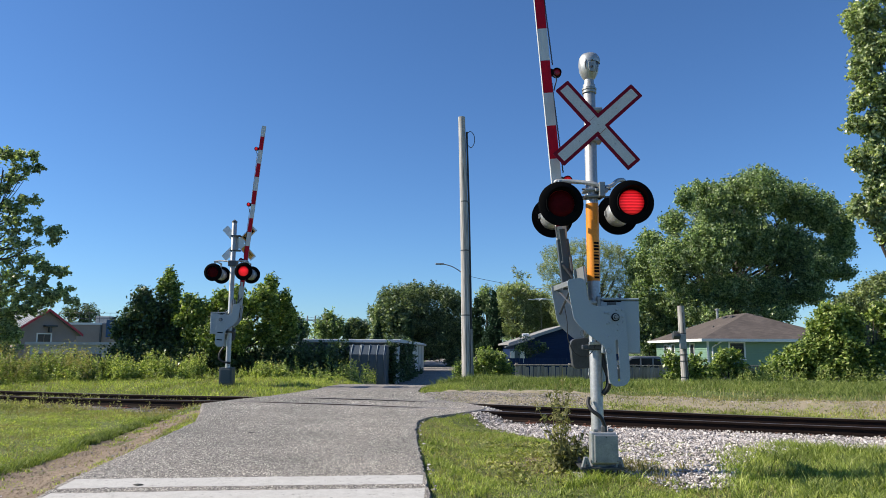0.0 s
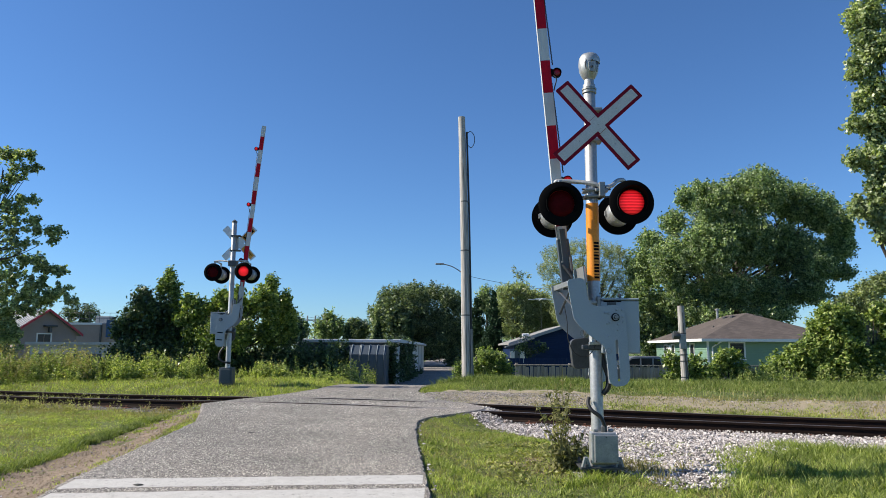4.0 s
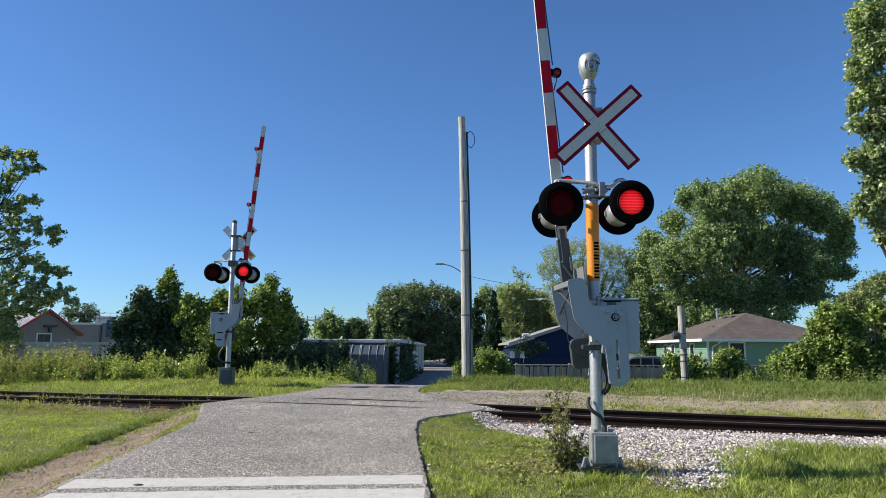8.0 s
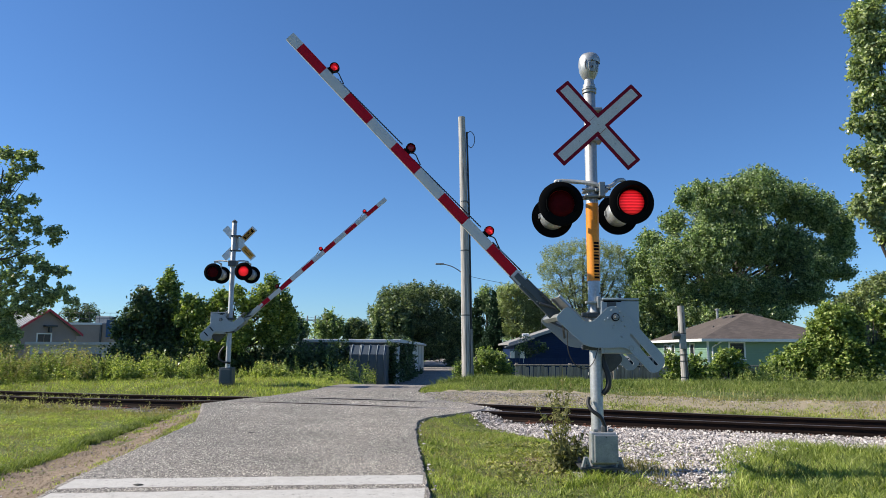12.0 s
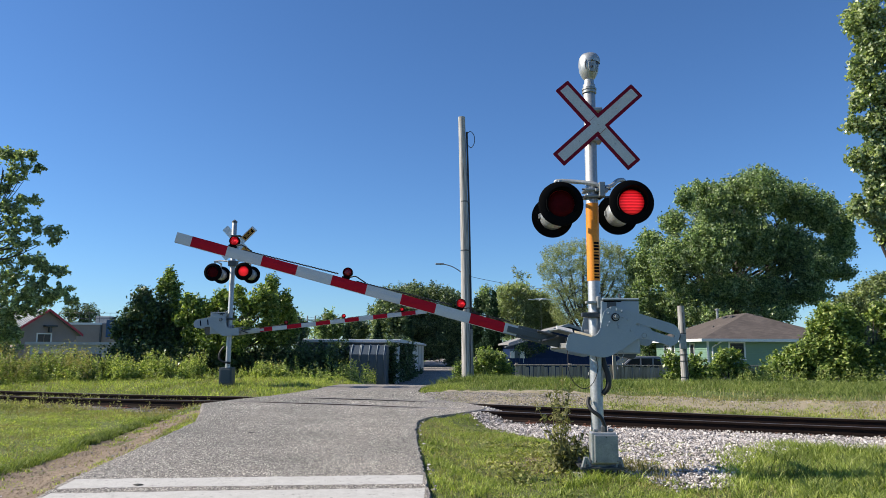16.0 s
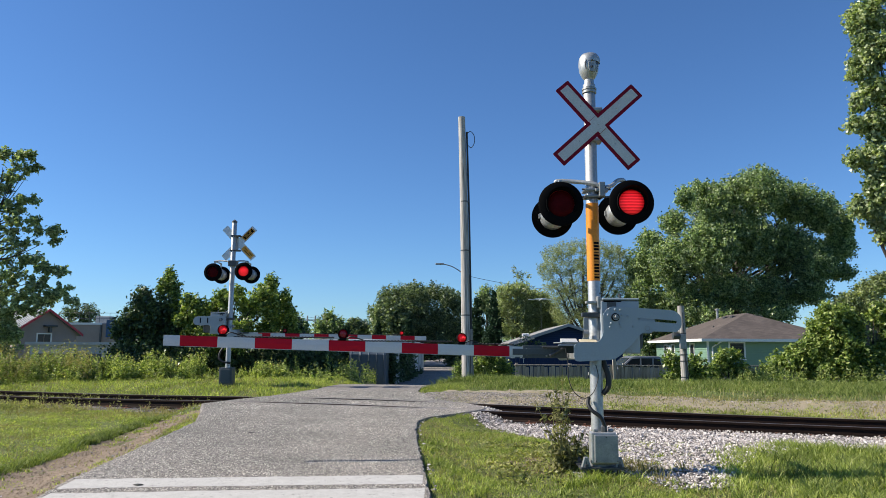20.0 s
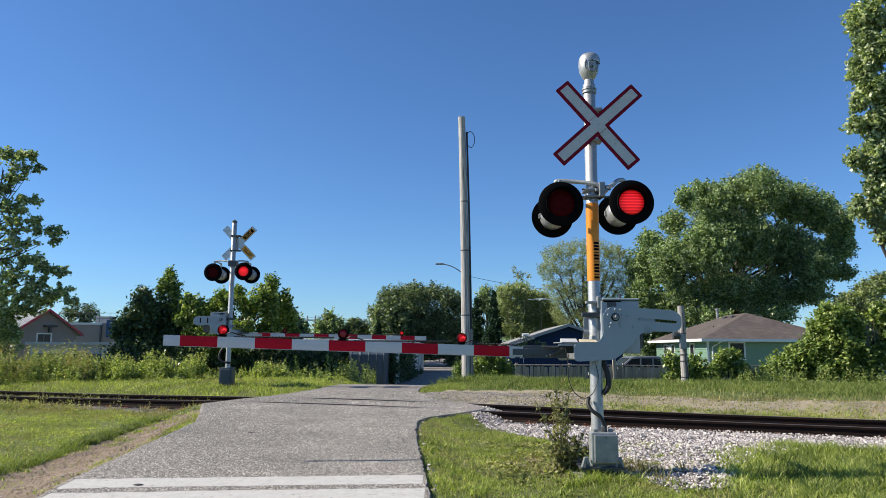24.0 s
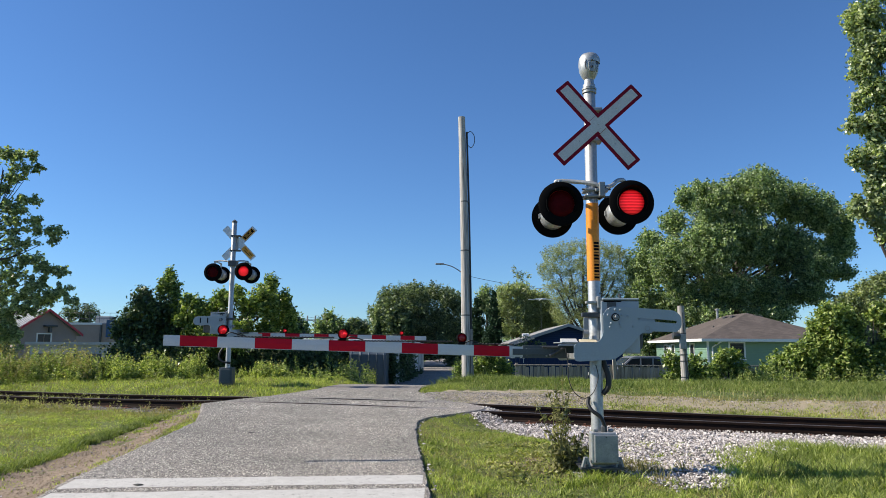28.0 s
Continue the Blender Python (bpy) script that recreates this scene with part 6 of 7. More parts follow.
def clumpy(x, y, f):
    return 0.5 + 0.5 * np.sin(x * f + 1.3 * np.sin(y * f * 0.8)) * np.sin(y * f * 1.1 + 0.7 * np.sin(x * f * 1.3))


def field(n, x0, x1, y0, y1, seed):
    """Places for grass, off the asphalt, the gravel and the dirt."""
    rng = np.random.default_rng(seed)
    x, y = rng.uniform(x0, x1, n), rng.uniform(y0, y1, n)
    l, r = road_edge(y)
    s = off_track(x, y)
    ok = ((x < l - 0.05) | (x > r + 0.03))
    bare = (x > 0.4) & (y > ballast_low(x) + rng.normal(0, 0.12, n)) & (s < 1.75)
    ok &= ~(bare & (rng.uniform(0, 1, n) < 0.985))
    ok &= ~((np.abs(s) < 1.25) & (rng.uniform(0, 1, n) < 0.96))
    ok &= ~((x > -0.5) & (s > 1.2) & (s < 3.2 + 0.35 * np.sin(x * 0.7)) & (rng.uniform(0, 1, n) < np.where(x > 3.5, 0.72, 0.96)))
    ok &= ~(in_verge(x, y) & (rng.uniform(0, 1, n) < 0.95))
    ok &= ~((x < l) & (x > l - 0.25) & (y < 9.6) & (rng.uniform(0, 1, n) < 0.8))
    return x[ok], y[ok]


def trodden(x, y):
    """Thin, worn turf beside the signal base."""
    return np.exp(-((x - 1.15) / 0.45) ** 2 - ((y - 8.9) / 0.8) ** 2)


x, y = field(150000, -0.5, 7.5, 5.6, 13.5, 71)
keep = np.random.default_rng(171).uniform(0, 1, len(x)) > 0.75 * trodden(x, y)
x, y = x[keep], y[keep]
blades("grass", x, y, 0.022 + 0.05 * clumpy(x, y, 3.1) ** 2, 0.0036, 1.1, GRASS_GREEN, 72, "short green lawn grass with dry tufts beside the asphalt")
x, y = field(45000, -0.5, 7.5, 5.6, 13.5, 73)
blades("dry_grass", x, y, 0.025 + 0.04 * clumpy(x, y, 2.1), 0.0034, 1.2, GRASS_DRY, 74, "straw-coloured dry grass blades")
x, y = field(34000, 2.3, 8.5, 5.2, 10.0, 75)
keep = (y < ballast_low(x) - 0.1) & (np.random.default_rng(175).uniform(0, 1, len(x)) < np.clip((x - 2.3) / 2.6, 0, 1))
blades("tall_grass", x[keep], y[keep], 0.04 + 0.09 * clumpy(x[keep], y[keep], 2.6), 0.005, 0.9, GRASS_GREEN, 76, "longer green grass tufts at the gravel edge")
x, y = field(110000, -13, -3.8, 6.0, 16.5, 77)
blades("grass", x, y, 0.02 + 0.03 * clumpy(x, y, 2.3) ** 2, 0.0052, 1.1, GRASS_GREEN, 78, "short green grass beside the dirt verge")
x, y = field(42000, -13, -3.8, 6.5, 16.5, 79)
blades("dry_grass", x, y, 0.02 + 0.045 * clumpy(x, y, 1.7), 0.005, 1.1, GRASS_DRY, 80, "dry straw-coloured grass beside the dirt verge")
x, y = field(120000, -22, 0.6, 16.5, 25.5, 81)
blades("grass", x, y, 0.045 + 0.06 * clumpy(x, y, 1.1) ** 2, 0.007, 0.9, GRASS_GREEN, 82, "rough green grass on the far side of the track")
x, y = field(120000, -0.6, 22, 13.5, 26, 83)
s = off_track(x, y)
blades("long_grass", x, y, np.where(s > 3.4, 0.06 + 0.03 * np.clip(s - 3.4, 0, 3), 0.05) * (0.45 + 1.0 * clumpy(x, y, 1.3)), 0.0068, 0.9, GRASS_LUSH, 84, "long green grass in front of the fence")


x, y = field(42000, -22, 22, 13.5, 24, 85)
keep = (x < 0) | (off_track(x, y) < 3.4) | (np.random.default_rng(185).uniform(0, 1, len(x)) < 0.3)
x, y = x[keep], y[keep]
blades("dry_grass", x, y, 0.05 + 0.09 * clumpy(x, y, 0.9), 0.007, 1.0, GRASS_DRY, 86, "straw-coloured grass along the far side of the track")


def tufts(name, x, y, per, height, spread, width, material, seed, label):
    """Clumps of longer blades that fan out from one root."""
    rng = np.random.default_rng(seed)
    l, r = road_edge(y)
    ok = ((x < l - 0.08) | (x > r + 0.06))
    x, y = x[ok], y[ok]
    h = (height * rng.uniform(0.5, 1.4, len(x))).repeat(per)
    xx = x.repeat(per) + rng.normal(0, spread, len(x) * per)
    yy = y.repeat(per) + rng.normal(0, spread, len(x) * per)
    return blades(name, xx, yy, h, width, 1.1, material, seed + 1, label)


rng = np.random.default_rng(87)
tufts("grass_tufts", rng.uniform(-0.4, 6, 420), rng.uniform(6.0, 10.5, 420), 30, 0.06, 0.045, 0.0055, GRASS_GREEN, 101, "darker grass tufts in the lawn")
tufts("grass_tufts", rng.uniform(-12, -4.6, 700), rng.uniform(7, 14.3, 700), 26, 0.042, 0.05, 0.0065, GRASS_GREEN, 103, "darker grass tufts beside the dirt verge")
tx = rng.triangular(2.6, 6.0, 7.6, 210)
tufts("grass_tufts", tx, ballast_low(tx) - rng.uniform(0.1, 2.8, 210), 40, 0.13, 0.06, 0.005, GRASS_LUSH, 105, "long arching grass tufts at the gravel edge")
tx = rng.uniform(2.8, 7.6, 190)
tufts("grass_tufts", tx, ballast_low(tx) + rng.normal(0.05, 0.22, 190), 26, 0.1, 0.06, 0.005, GRASS_GREEN, 119, "yellow-green tufts creeping over the gravel edge")
ty = rng.uniform(6.0, 13.8, 330)
tufts("grass_tufts", np.interp(ty, VERGE_Y, VERGE_L) - rng.uniform(0.0, 0.16, 330), ty, 30, 0.085, 0.035, 0.005, GRASS_LUSH, 121, "grass lip along the dirt verge")
ty = rng.uniform(6.8, 13.5, 170)
tufts("grass_tufts", road_edge(ty)[0] - np.abs(rng.normal(0.05, 0.08, 170)) - 0.06, ty, 7, 0.035, 0.03, 0.005, GRASS_GREEN, 123, "low tufts along the asphalt edge")
tx = rng.uniform(2.2, 16, 1000)
tufts("grass_tufts", tx, track_y(tx, 0) + 1.85 + np.abs(rng.normal(0, 0.28, 1000)), 18, 0.06, 0.08, 0.007, GRASS_GREEN, 125, "yellow-green grass beside the far rail")
tx = rng.uniform(1.6, 16, 2400)
tufts("dry_tufts", tx, track_y(tx, 0) + rng.choice([1.75, 1.95, 2.15, 2.5, 2.9, 3.3], 2400) + rng.normal(0, 0.18, 2400), 16, 0.045, 0.08, 0.006, GRASS_DRY, 115, "sparse straw-coloured grass on the dirt strip")
tx = rng.uniform(-13, -5.2, 260)
tufts("dry_tufts", tx, track_y(tx, 0) + rng.choice([-1.5, -0.3, 0.3, 1.3], 260) + rng.normal(0, 0.2, 260), 16, 0.12, 0.06, 0.006, GRASS_DRY, 117, "dry weeds growing between the rails")
tufts("grass_tufts", rng.normal(2.2, 0.14, 16), rng.normal(8.35, 0.3, 16), 40, 0.12, 0.05, 0.005, GRASS_DRY, 111, "straw-green tufts in the gravel by the signal base")
tufts("grass_tufts", rng.normal(1.75, 0.22, 26), rng.normal(7.75, 0.12, 26), 36, 0.1, 0.045, 0.005, GRASS_GREEN, 113, "grass tufts round the signal base")
tx = rng.uniform(-0.4, 18, 320)
tufts("grass_tufts", tx, track_y(tx, 0) + rng.uniform(4.3, 8, 320), 30, 0.12, 0.09, 0.008, GRASS_LUSH, 107, "long grass tufts in front of the fence")
ty = rng.uniform(20.5, 27, 150)
tufts("grass_tufts", road_edge(ty)[1] + 0.1 + np.abs(rng.normal(0, 0.55, 150)), ty, 26, 0.2, 0.07, 0.009, GRASS_LUSH, 127, "tall ragged grass where the bank meets the lane")
tufts("grass_tufts", rng.uniform(-20, -3.2, 500), rng.uniform(18.5, 23.0, 500), 22, 0.1, 0.1, 0.009, GRASS_GREEN, 109, "long grass tufts on the far verge")


def rosettes(name, n, per, x0, x1, y0, y1, size, spread, material, seed, label):
    """Low broad-leaved plants that lie in the turf."""
    rng = np.random.default_rng(seed)
    x, y = field(n, x0, x1, y0, y1, seed + 1)
    xx = x.repeat(per) + rng.normal(0, spread, len(x) * per)
    yy = y.repeat(per) + rng.normal(0, spread, len(x) * per)
    l, q = road_edge(yy)
    ok = (xx < l - 0.04) | (xx > q + 0.04)
    xx, yy = xx[ok], yy[ok]
    c = np.stack([xx, yy, soil_height(xx, yy) + rng.uniform(0.008, 0.05, len(xx))], 1)
    tagged(leaf_mesh(name, c, size, rng, material, None, label, 1.2, 0.6), label, "weeds", kind="stuff")


rosettes("clover", 330, 26, -0.3, 4.0, 6.0, 12.5, 0.014, 0.075, GRASS_LUSH, 301, "low clover patches in the lawn")
rosettes("clover", 700, 24, -12, -4.9, 7.0, 14.0, 0.015, 0.1, GRASS_GREEN, 303, "low broad-leaved plants in the verge grass")
rosettes("plantain", 160, 14, 0.6, 2.0, 7.6, 10.5, 0.026, 0.07, DOCK_LEAF, 305, "dusty broad-leaved weeds on worn turf")


def weeds(name, xs, ys, height, n_leaf, leaf, material, seed, label, seedheads=0.0):
    """Tall leafy stems standing close together."""
    rng = np.random.default_rng(seed)
    n = len(xs)
    z = soil_height(xs, ys)
    h = height * rng.uniform(0.55, 1.25, n)
    bend = rng.normal(0, 0.12, (n, 2)) * h[:, None]
    t = rng.uniform(0.1, 1.0, (n, n_leaf))
    c = np.stack([xs[:, None] + bend[:, :1] * t ** 2, ys[:, None] + bend[:, 1:] * t ** 2, z[:, None] + h[:, None] * t], -1)
    lush = np.repeat((0.75 + 0.5 * rng.uniform(0, 1, n))[:, None], n_leaf, 1)
    c[..., :2] += np.clip(rng.normal(0, 0.075, (n, n_leaf, 2)), -0.14, 0.14) * (1.1 - t)[..., None] * (height[:, None, None] / 0.6)
    ob = leaf_mesh(name, c.reshape(-1, 3), leaf * (lush * (1.2 - 0.6 * t)).ravel(), rng, material, None, label, 0.4, 0.38)
    tagged(ob, label, "weeds", kind="stuff")
    if seedheads:
        pick = rng.uniform(0, 1, n) < seedheads
        q = np.stack([xs + bend[:, 0], ys + bend[:, 1], z + h], 1)[pick]
        p = (q[:, None, :] + rng.normal(0, 1, (len(q), 14, 3)) * np.array([0.03, 0.03, 0.11])).reshape(-1, 3)
        tagged(leaf_mesh("seed_heads", p, 0.03, rng, SEED_TOP), "buff seed heads on tall weeds", "weeds", kind="stuff")


def stands(n, per, x0, x1, y0, y1, r, rng):
    """Places of stems gathered in plants, with one height factor for each plant."""
    px, py, ph = rng.uniform(x0, x1, n), rng.uniform(y0, y1, n), rng.uniform(0.55, 1.25, n)
    return px.repeat(per) + rng.normal(0, r, n * per), py.repeat(per) + rng.normal(0, r, n * per), ph.repeat(per)


rng = np.random.default_rng(90)
x, y, k = stands(230, 9, -19, -3.4, 22.4, 25.0, 0.12, rng)
keep = (x < -9.5) | (np.sin(x * 2.1 + 0.8) > 0.1)
x, y, k = x[keep], y[keep], k[keep]
weeds("weeds", x, y, k * (0.66 - 0.1 * (x > -9) + 0.1 * np.sin(x * 1.3) + 0.05 * (x < -11.5)), 30, 0.062, WEED_LEAF, 91, "belt of tall green and yellow weeds", 0.08)
x = rng.uniform(-19, -3.4, 330)
weeds("weeds", x, rng.uniform(22.2, 24.8, 330), np.full(330, 0.3), 26, 0.055, WEED_LEAF, 99, "low leafy weeds under the taller ones")
x, y, k = stands(90, 6, -19, -11.0, 22.2, 23.6, 0.12, rng)
weeds("weeds", x, y, k * 0.78, 14, 0.036, SEED_TOP, 92, "tall buff weeds gone to seed", 0.8)
x = rng.uniform(9.5, 19, 420)
weeds("weeds", x, rng.uniform(22.6, 24.5, 420), np.full(420, 0.6), 30, 0.055, WEED_LEAF, 93, "leafy weeds under the bushes")
x = rng.uniform(-5.2, -2.6, 160)
weeds("weeds", x, rng.uniform(24.5, 29, 160), np.full(160, 0.65), 28, 0.05, WEED_LEAF, 94, "weeds at the shed corner")
x = rng.uniform(-19, -9.3, 520)
weeds("weeds", x, rng.uniform(22.8, 24.6, 520), 0.42 + 0.1 * np.sin(x * 2.3) + 0.12 * (x < -13), 30, 0.06, WEED_LEAF, 98, "thick leafy weeds in front of the low building")
x, y, k = stands(26, 5, -12.5, -7.6, 0, 1, 0.08, rng)
weeds("weeds", x, track_y(x, -2.3) + 0.9 * y, k * 0.26, 16, 0.03, DOCK_LEAF, 195, "grey-green weeds beside the rail")
x = rng.uniform(-11.5, -5.2, 90)
weeds("weeds", x, track_y(x, 0) + rng.uniform(-2.0, 0.9, 90), np.full(90, 0.28), 12, 0.025, DOCK_LEAF, 95, "small weeds between the rails")


def dock_plant(x, y, h, seed):
    """A tall leafy weed with several stems."""
    rng = np.random.default_rng(seed)
    z0 = float(soil_height(x, y))
    plant = thing("tall_weed", pose(x, y, z0), "tall dusty green weed beside the signal base", "weed")
    for k in range(8):
        tip = Vector((rng.normal(0, 0.15), rng.normal(0, 0.1), h * rng.uniform(0.55, 1.0)))
        path = smooth_path([(rng.normal(0, 0.03), rng.normal(0, 0.03), -0.02), tip * 0.5 + Vector((rng.normal(0, 0.03), 0, 0)), tip], 4)
        part("stem", tube(path, [0.008 * (1 - 0.08 * i) for i in range(9)], 5), DUSTY_LEAF, plant)
        n = 60
        t = rng.uniform(0.08, 1.0, n)
        c = np.array([list(path[min(int(q * 8), 8)]) for q in t]) + rng.normal(0, 0.042, (n, 3)) * (1.35 - t)[:, None]
        tagged(leaf_mesh("leaf_spray", c, 0.046 * (1.25 - 0.5 * t), rng, DUSTY_LEAF, plant, "", 0.5, 0.3), kind="stuff")
    return plant


dock_plant(1.35, 8.3, 1.22, 96)
dock_plant(1.48, 8.35, 0.5, 97)


# ---- marks on the asphalt ----
for mx, my, mr in ((-2.68, 10.23, 0.03), (-2.83, 6.86, 0.03)):
    bm = lathe([(0, 0.008), (mr * 0.6, 0.007), (mr, 0.0)], 9)
    for v in bm.verts:
        v.co.x *= 1.6 + 0.6 * math.sin(v.co.y * 130)
        v.co.y *= 1.0 + 0.4 * math.sin(v.co.x * 110)
    ob = finish("tar_spot", bm, TAR)
    ob.matrix_basis = pose(mx, my, float(road_height(mx, my)) + 0.006)
    tagged(ob, "small black tar spot on the asphalt", "tar spot", "tar spots")

# ---- wooden pole, street lamp, post ----
pole = thing("utility_pole", pose(0.81, 24.0, 0.3), "tall weathered grey wooden pole with a cut top", "utility pole")
pp = [(0, 0, -0.1), (-0.03, 0, 2.0), (-0.07, 0, 4.5), (-0.12, 0, 7), (-0.18, 0, 9.15)]
part("pole", tube(pp, [0.16, 0.15, 0.14, 0.13, 0.12], 18), POLE_WOOD, pole, "cracked grey timber", None, True)
part("pole_cable", tube([(0.18, -0.03, 0.0), (0.135, -0.03, 3.0), (0.075, -0.03, 6.0), (0.0, -0.05, 8.6)], 0.034, 8), RUBBER, pole, "black cable stapled to the pole", None, True)
part("conduit", tube([(0.19, -0.1, 0.0), (0.16, -0.1, 1.75)], 0.045, 8), POLE_WOOD, pole, "grey conduit", None, True)
part("cable_loop", tube(smooth_path([(-0.02, -0.08, 8.5), (0.12, -0.05, 8.62), (0.25, 0, 8.5), (0.27, 0, 8.25), (0.16, 0, 8.05), (0.03, -0.08, 8.12)], 6), 0.012, 6), RUBBER, pole, "loose black cable loop", None, True)
for z in (2.2, 4.4, 6.1):
    part("pole_band", lathe([(0.158, 0), (0.158, 0.04)], 16), DARK_STEEL, pole, "", pose(-0.012 * z, 0, z))

lamp = thing("street_lamp", pose(2.6, 70.0, -0.3), "distant grey street lamp with a curved arm", "street lamp")
part("lamp_pole", tube([(0, 0, 0), (0, 0, 9.0)], [0.14, 0.09], 10), POLE_WOOD, lamp)
part("lamp_arm", tube(smooth_path([(0, 0, 8.6), (-0.8, 0, 9.3), (-1.7, 0, 9.85), (-2.6, 0, 10.1)], 5), 0.05, 6), STEEL, lamp)
part("lamp_head", boxes((-3.35, -2.5, -0.15, 0.15, 10.02, 10.18), bevel=0.05), STEEL, lamp)
part("wire", tube(sag((0.0, 0, 8.9), (6.5, 0, 7.9), 0.15), 0.025, 4), RUBBER, lamp)

post = thing("wooden_post", pose(7.68, 22.75, 0.08, 0, -1.2, 0), "split grey wooden post with strapped meter boxes", "post")
part("post", tube([(0, 0, -0.1), (0.0, 0, 1.3), (0.0, 0, 2.72)], [0.118, 0.112, 0.105], 12), POLE_WOOD, post, "split grey timber", None, True)
part("split", boxes((0.0, 0.02, -0.12, -0.1, 0.4, 2.5)), DARK_STEEL, post, "dark crack along the post")
part("meter_box", boxes((-0.15, 0.02, -0.2, -0.0915, 1.35, 1.82), bevel=0.015), STEEL, post, "grey meter box")
part("meter_cap", lathe([(0.0, 0.0), (0.09, 0.01), (0.1, 0.05), (0.1, 0.2), (0.07, 0.24), (0.0, 0.25)], 14, "X"), DARK_STEEL, post, "dark round fitting", pose(-0.36, -0.14, 1.76), True)
part("fitting_cap", boxes((-0.34, -0.13, -0.19, -0.09, 1.865, 1.895), bevel=0.01), STEEL, post, "pale cap plate")
for z in (1.82, 0.95, 0.45, 1.15):
    part("post_strap", lathe([(0.122, z), (0.122, z + 0.035)], 14), DARK_STEEL, post)
part("post_wire", tube(smooth_path([(0.03, -0.11, 1.35), (0.0, -0.13, 1.1), (0.05, -0.12, 0.8), (0.08, -0.11, 0.3)], 5), 0.012, 6), RUBBER, post, "loose black wire", None, True)


# ---- houses ----
def window(house, x0, x1, y, z0, z1, face="y", split=1):
    """A window in a wall that faces -y or -x."""
    def bb(a0, a1, d0, d1, b0, b1):
        return (a0, a1, y + d0, y + d1, b0, b1) if face == "y" else (y + d0, y + d1, a0, a1, b0, b1)
    w = part("window", boxes(bb(x0 - 0.09, x0, -0.05, 0.02, z0 - 0.09, z1 + 0.09), bb(x1, x1 + 0.09, -0.05, 0.02, z0 - 0.09, z1 + 0.09), bb(x0, x1, -0.05, 0.02, z1, z1 + 0.09), bb(x0, x1, -0.05, 0.02, z0 - 0.09, z0)), WHITE_TRIM, house, "white framed window")
    n = split
    for k in range(n):
        a, b = x0 + (x1 - x0) * k / n, x0 + (x1 - x0) * (k + 1) / n
        part("pane", boxes(bb(a + 0.02, b - 0.02, -0.02, -0.01, z0, z1)), GLASS, w)
    part("sill", boxes(bb(x0 - 0.12, x1 + 0.12, -0.1, 0.0, z0 - 0.14, z0 - 0.092)), WHITE_TRIM, w)


def hip_house():
    h = thing("green_house", pose(16.65, 45, -0.4), "mint green house with a brown hip roof", "house")
    W, D, H = 8.3, 10.7, 2.36
    part("wall", boxes((0, W, 0, 0.15, 0, H)), GREEN_SIDING, h, "mint green lap siding")
    part("wall", boxes((0, 0.15, 0.152, D, 0, H)), GREEN_SIDING, h, "mint green lap siding")
    part("wall", boxes((W - 0.15, W, 0.152, D, 0, H)), GREEN_SIDING, h)
    part("wall", boxes((0.152, W - 0.152, D - 0.15, D, 0, H)), GREEN_SIDING, h)
    o = 0.5
    e = [(-o, -o, H), (W + o, -o, H), (W + o, D + o, H), (-o, D + o, H)]
    r = [(W / 2, 3.6, 4.36), (W / 2, D - 3.6, 4.36)]
    bm = bmesh.new()
    ev = [bm.verts.new((x, y, z + 0.16)) for x, y, z in e]
    rv = [bm.verts.new(p) for p in r]
    for f in ((ev[0], ev[1], rv[0]), (ev[1], ev[2], rv[1], rv[0]), (ev[2], ev[3], rv[1]), (ev[3], ev[0], rv[0], rv[1])):
        bm.faces.new(f)
    roof = part("roof", bm, SHINGLE, h, "brown shingle hip roof")
    part("soffit", boxes((-o, W + o, -o, D + o, H, H + 0.03)), WHITE_TRIM, h)
    part("fascia", boxes((-o - 0.02, W + o + 0.02, -o - 0.03, -o, H + 0.0, H + 0.17)), WHITE_TRIM, h, "white gutter board")
    part("fascia", boxes((-o - 0.03, -o, -o, D + o, H + 0.0, H + 0.17)), WHITE_TRIM, h, "white gutter board")
    part("corner_board", boxes((-0.03, 0.1, -0.03, -0.001, 0, H)), WHITE_TRIM, h)
    part("downpipe", tube([(0.75, -0.5, H + 0.02), (0.3, -0.08, H - 0.35), (0.28, -0.08, 0.1)], 0.05, 6), WHITE_TRIM, h, "white downpipe")
    for b in (4.4, 5.7):
        part("roof_vent", boxes((W / 2 - 0.8, W / 2 - 0.3, b - 0.2, b + 0.2, 4.0, 4.2), bevel=0.03), DARK_STEEL, roof, "low brown roof vent")
    part("roof_vent", boxes((W / 2 + 0.25, W / 2 + 0.85, 3.1, 3.4, 4.0, 4.16), bevel=0.03), DARK_STEEL, roof, "low brown roof vent")
    part("vent_pipe", tube([(1.6, 3.0, 3.0), (1.6, 3.0, 3.45)], 0.06, 8), DARK_STEEL, roof)
    part("chimney_pipe", tube([(W / 2 - 0.4, D - 2.9, 4.0), (W / 2 - 0.4, D - 2.9, 4.75)], 0.09, 8), STEEL, roof)
    part("chimney_cap", lathe([(0.16, 4.75), (0.16, 4.86), (0.0, 4.92)], 10), STEEL, roof, "", pose(W / 2 - 0.4, D - 2.9, 0))
    window(h, 1.42, 2.3, 0, 1.35, 2.26)
    window(h, 5.6, 6.8, 0, 1.3, 2.26, "y", 2)
    window(h, 2.3, 3.0, 0, 1.1, 2.2, "x")
    for a in (6.3, 8.0):
        window(h, a, a + 0.6, 0, 0.5, 2.15, "x")
    part("side_door", boxes((-0.05, -0.002, 7.05, 7.85, 0.1, 2.15), bevel=0.01), WHITE_TRIM, h, "white side door")
    for k in range(14):
        part("siding_board", boxes((0.1, W, -0.02, -0.004, 0.05 + k * 0.165, 0.06 + k * 0.165)), GREEN_SIDING, h)
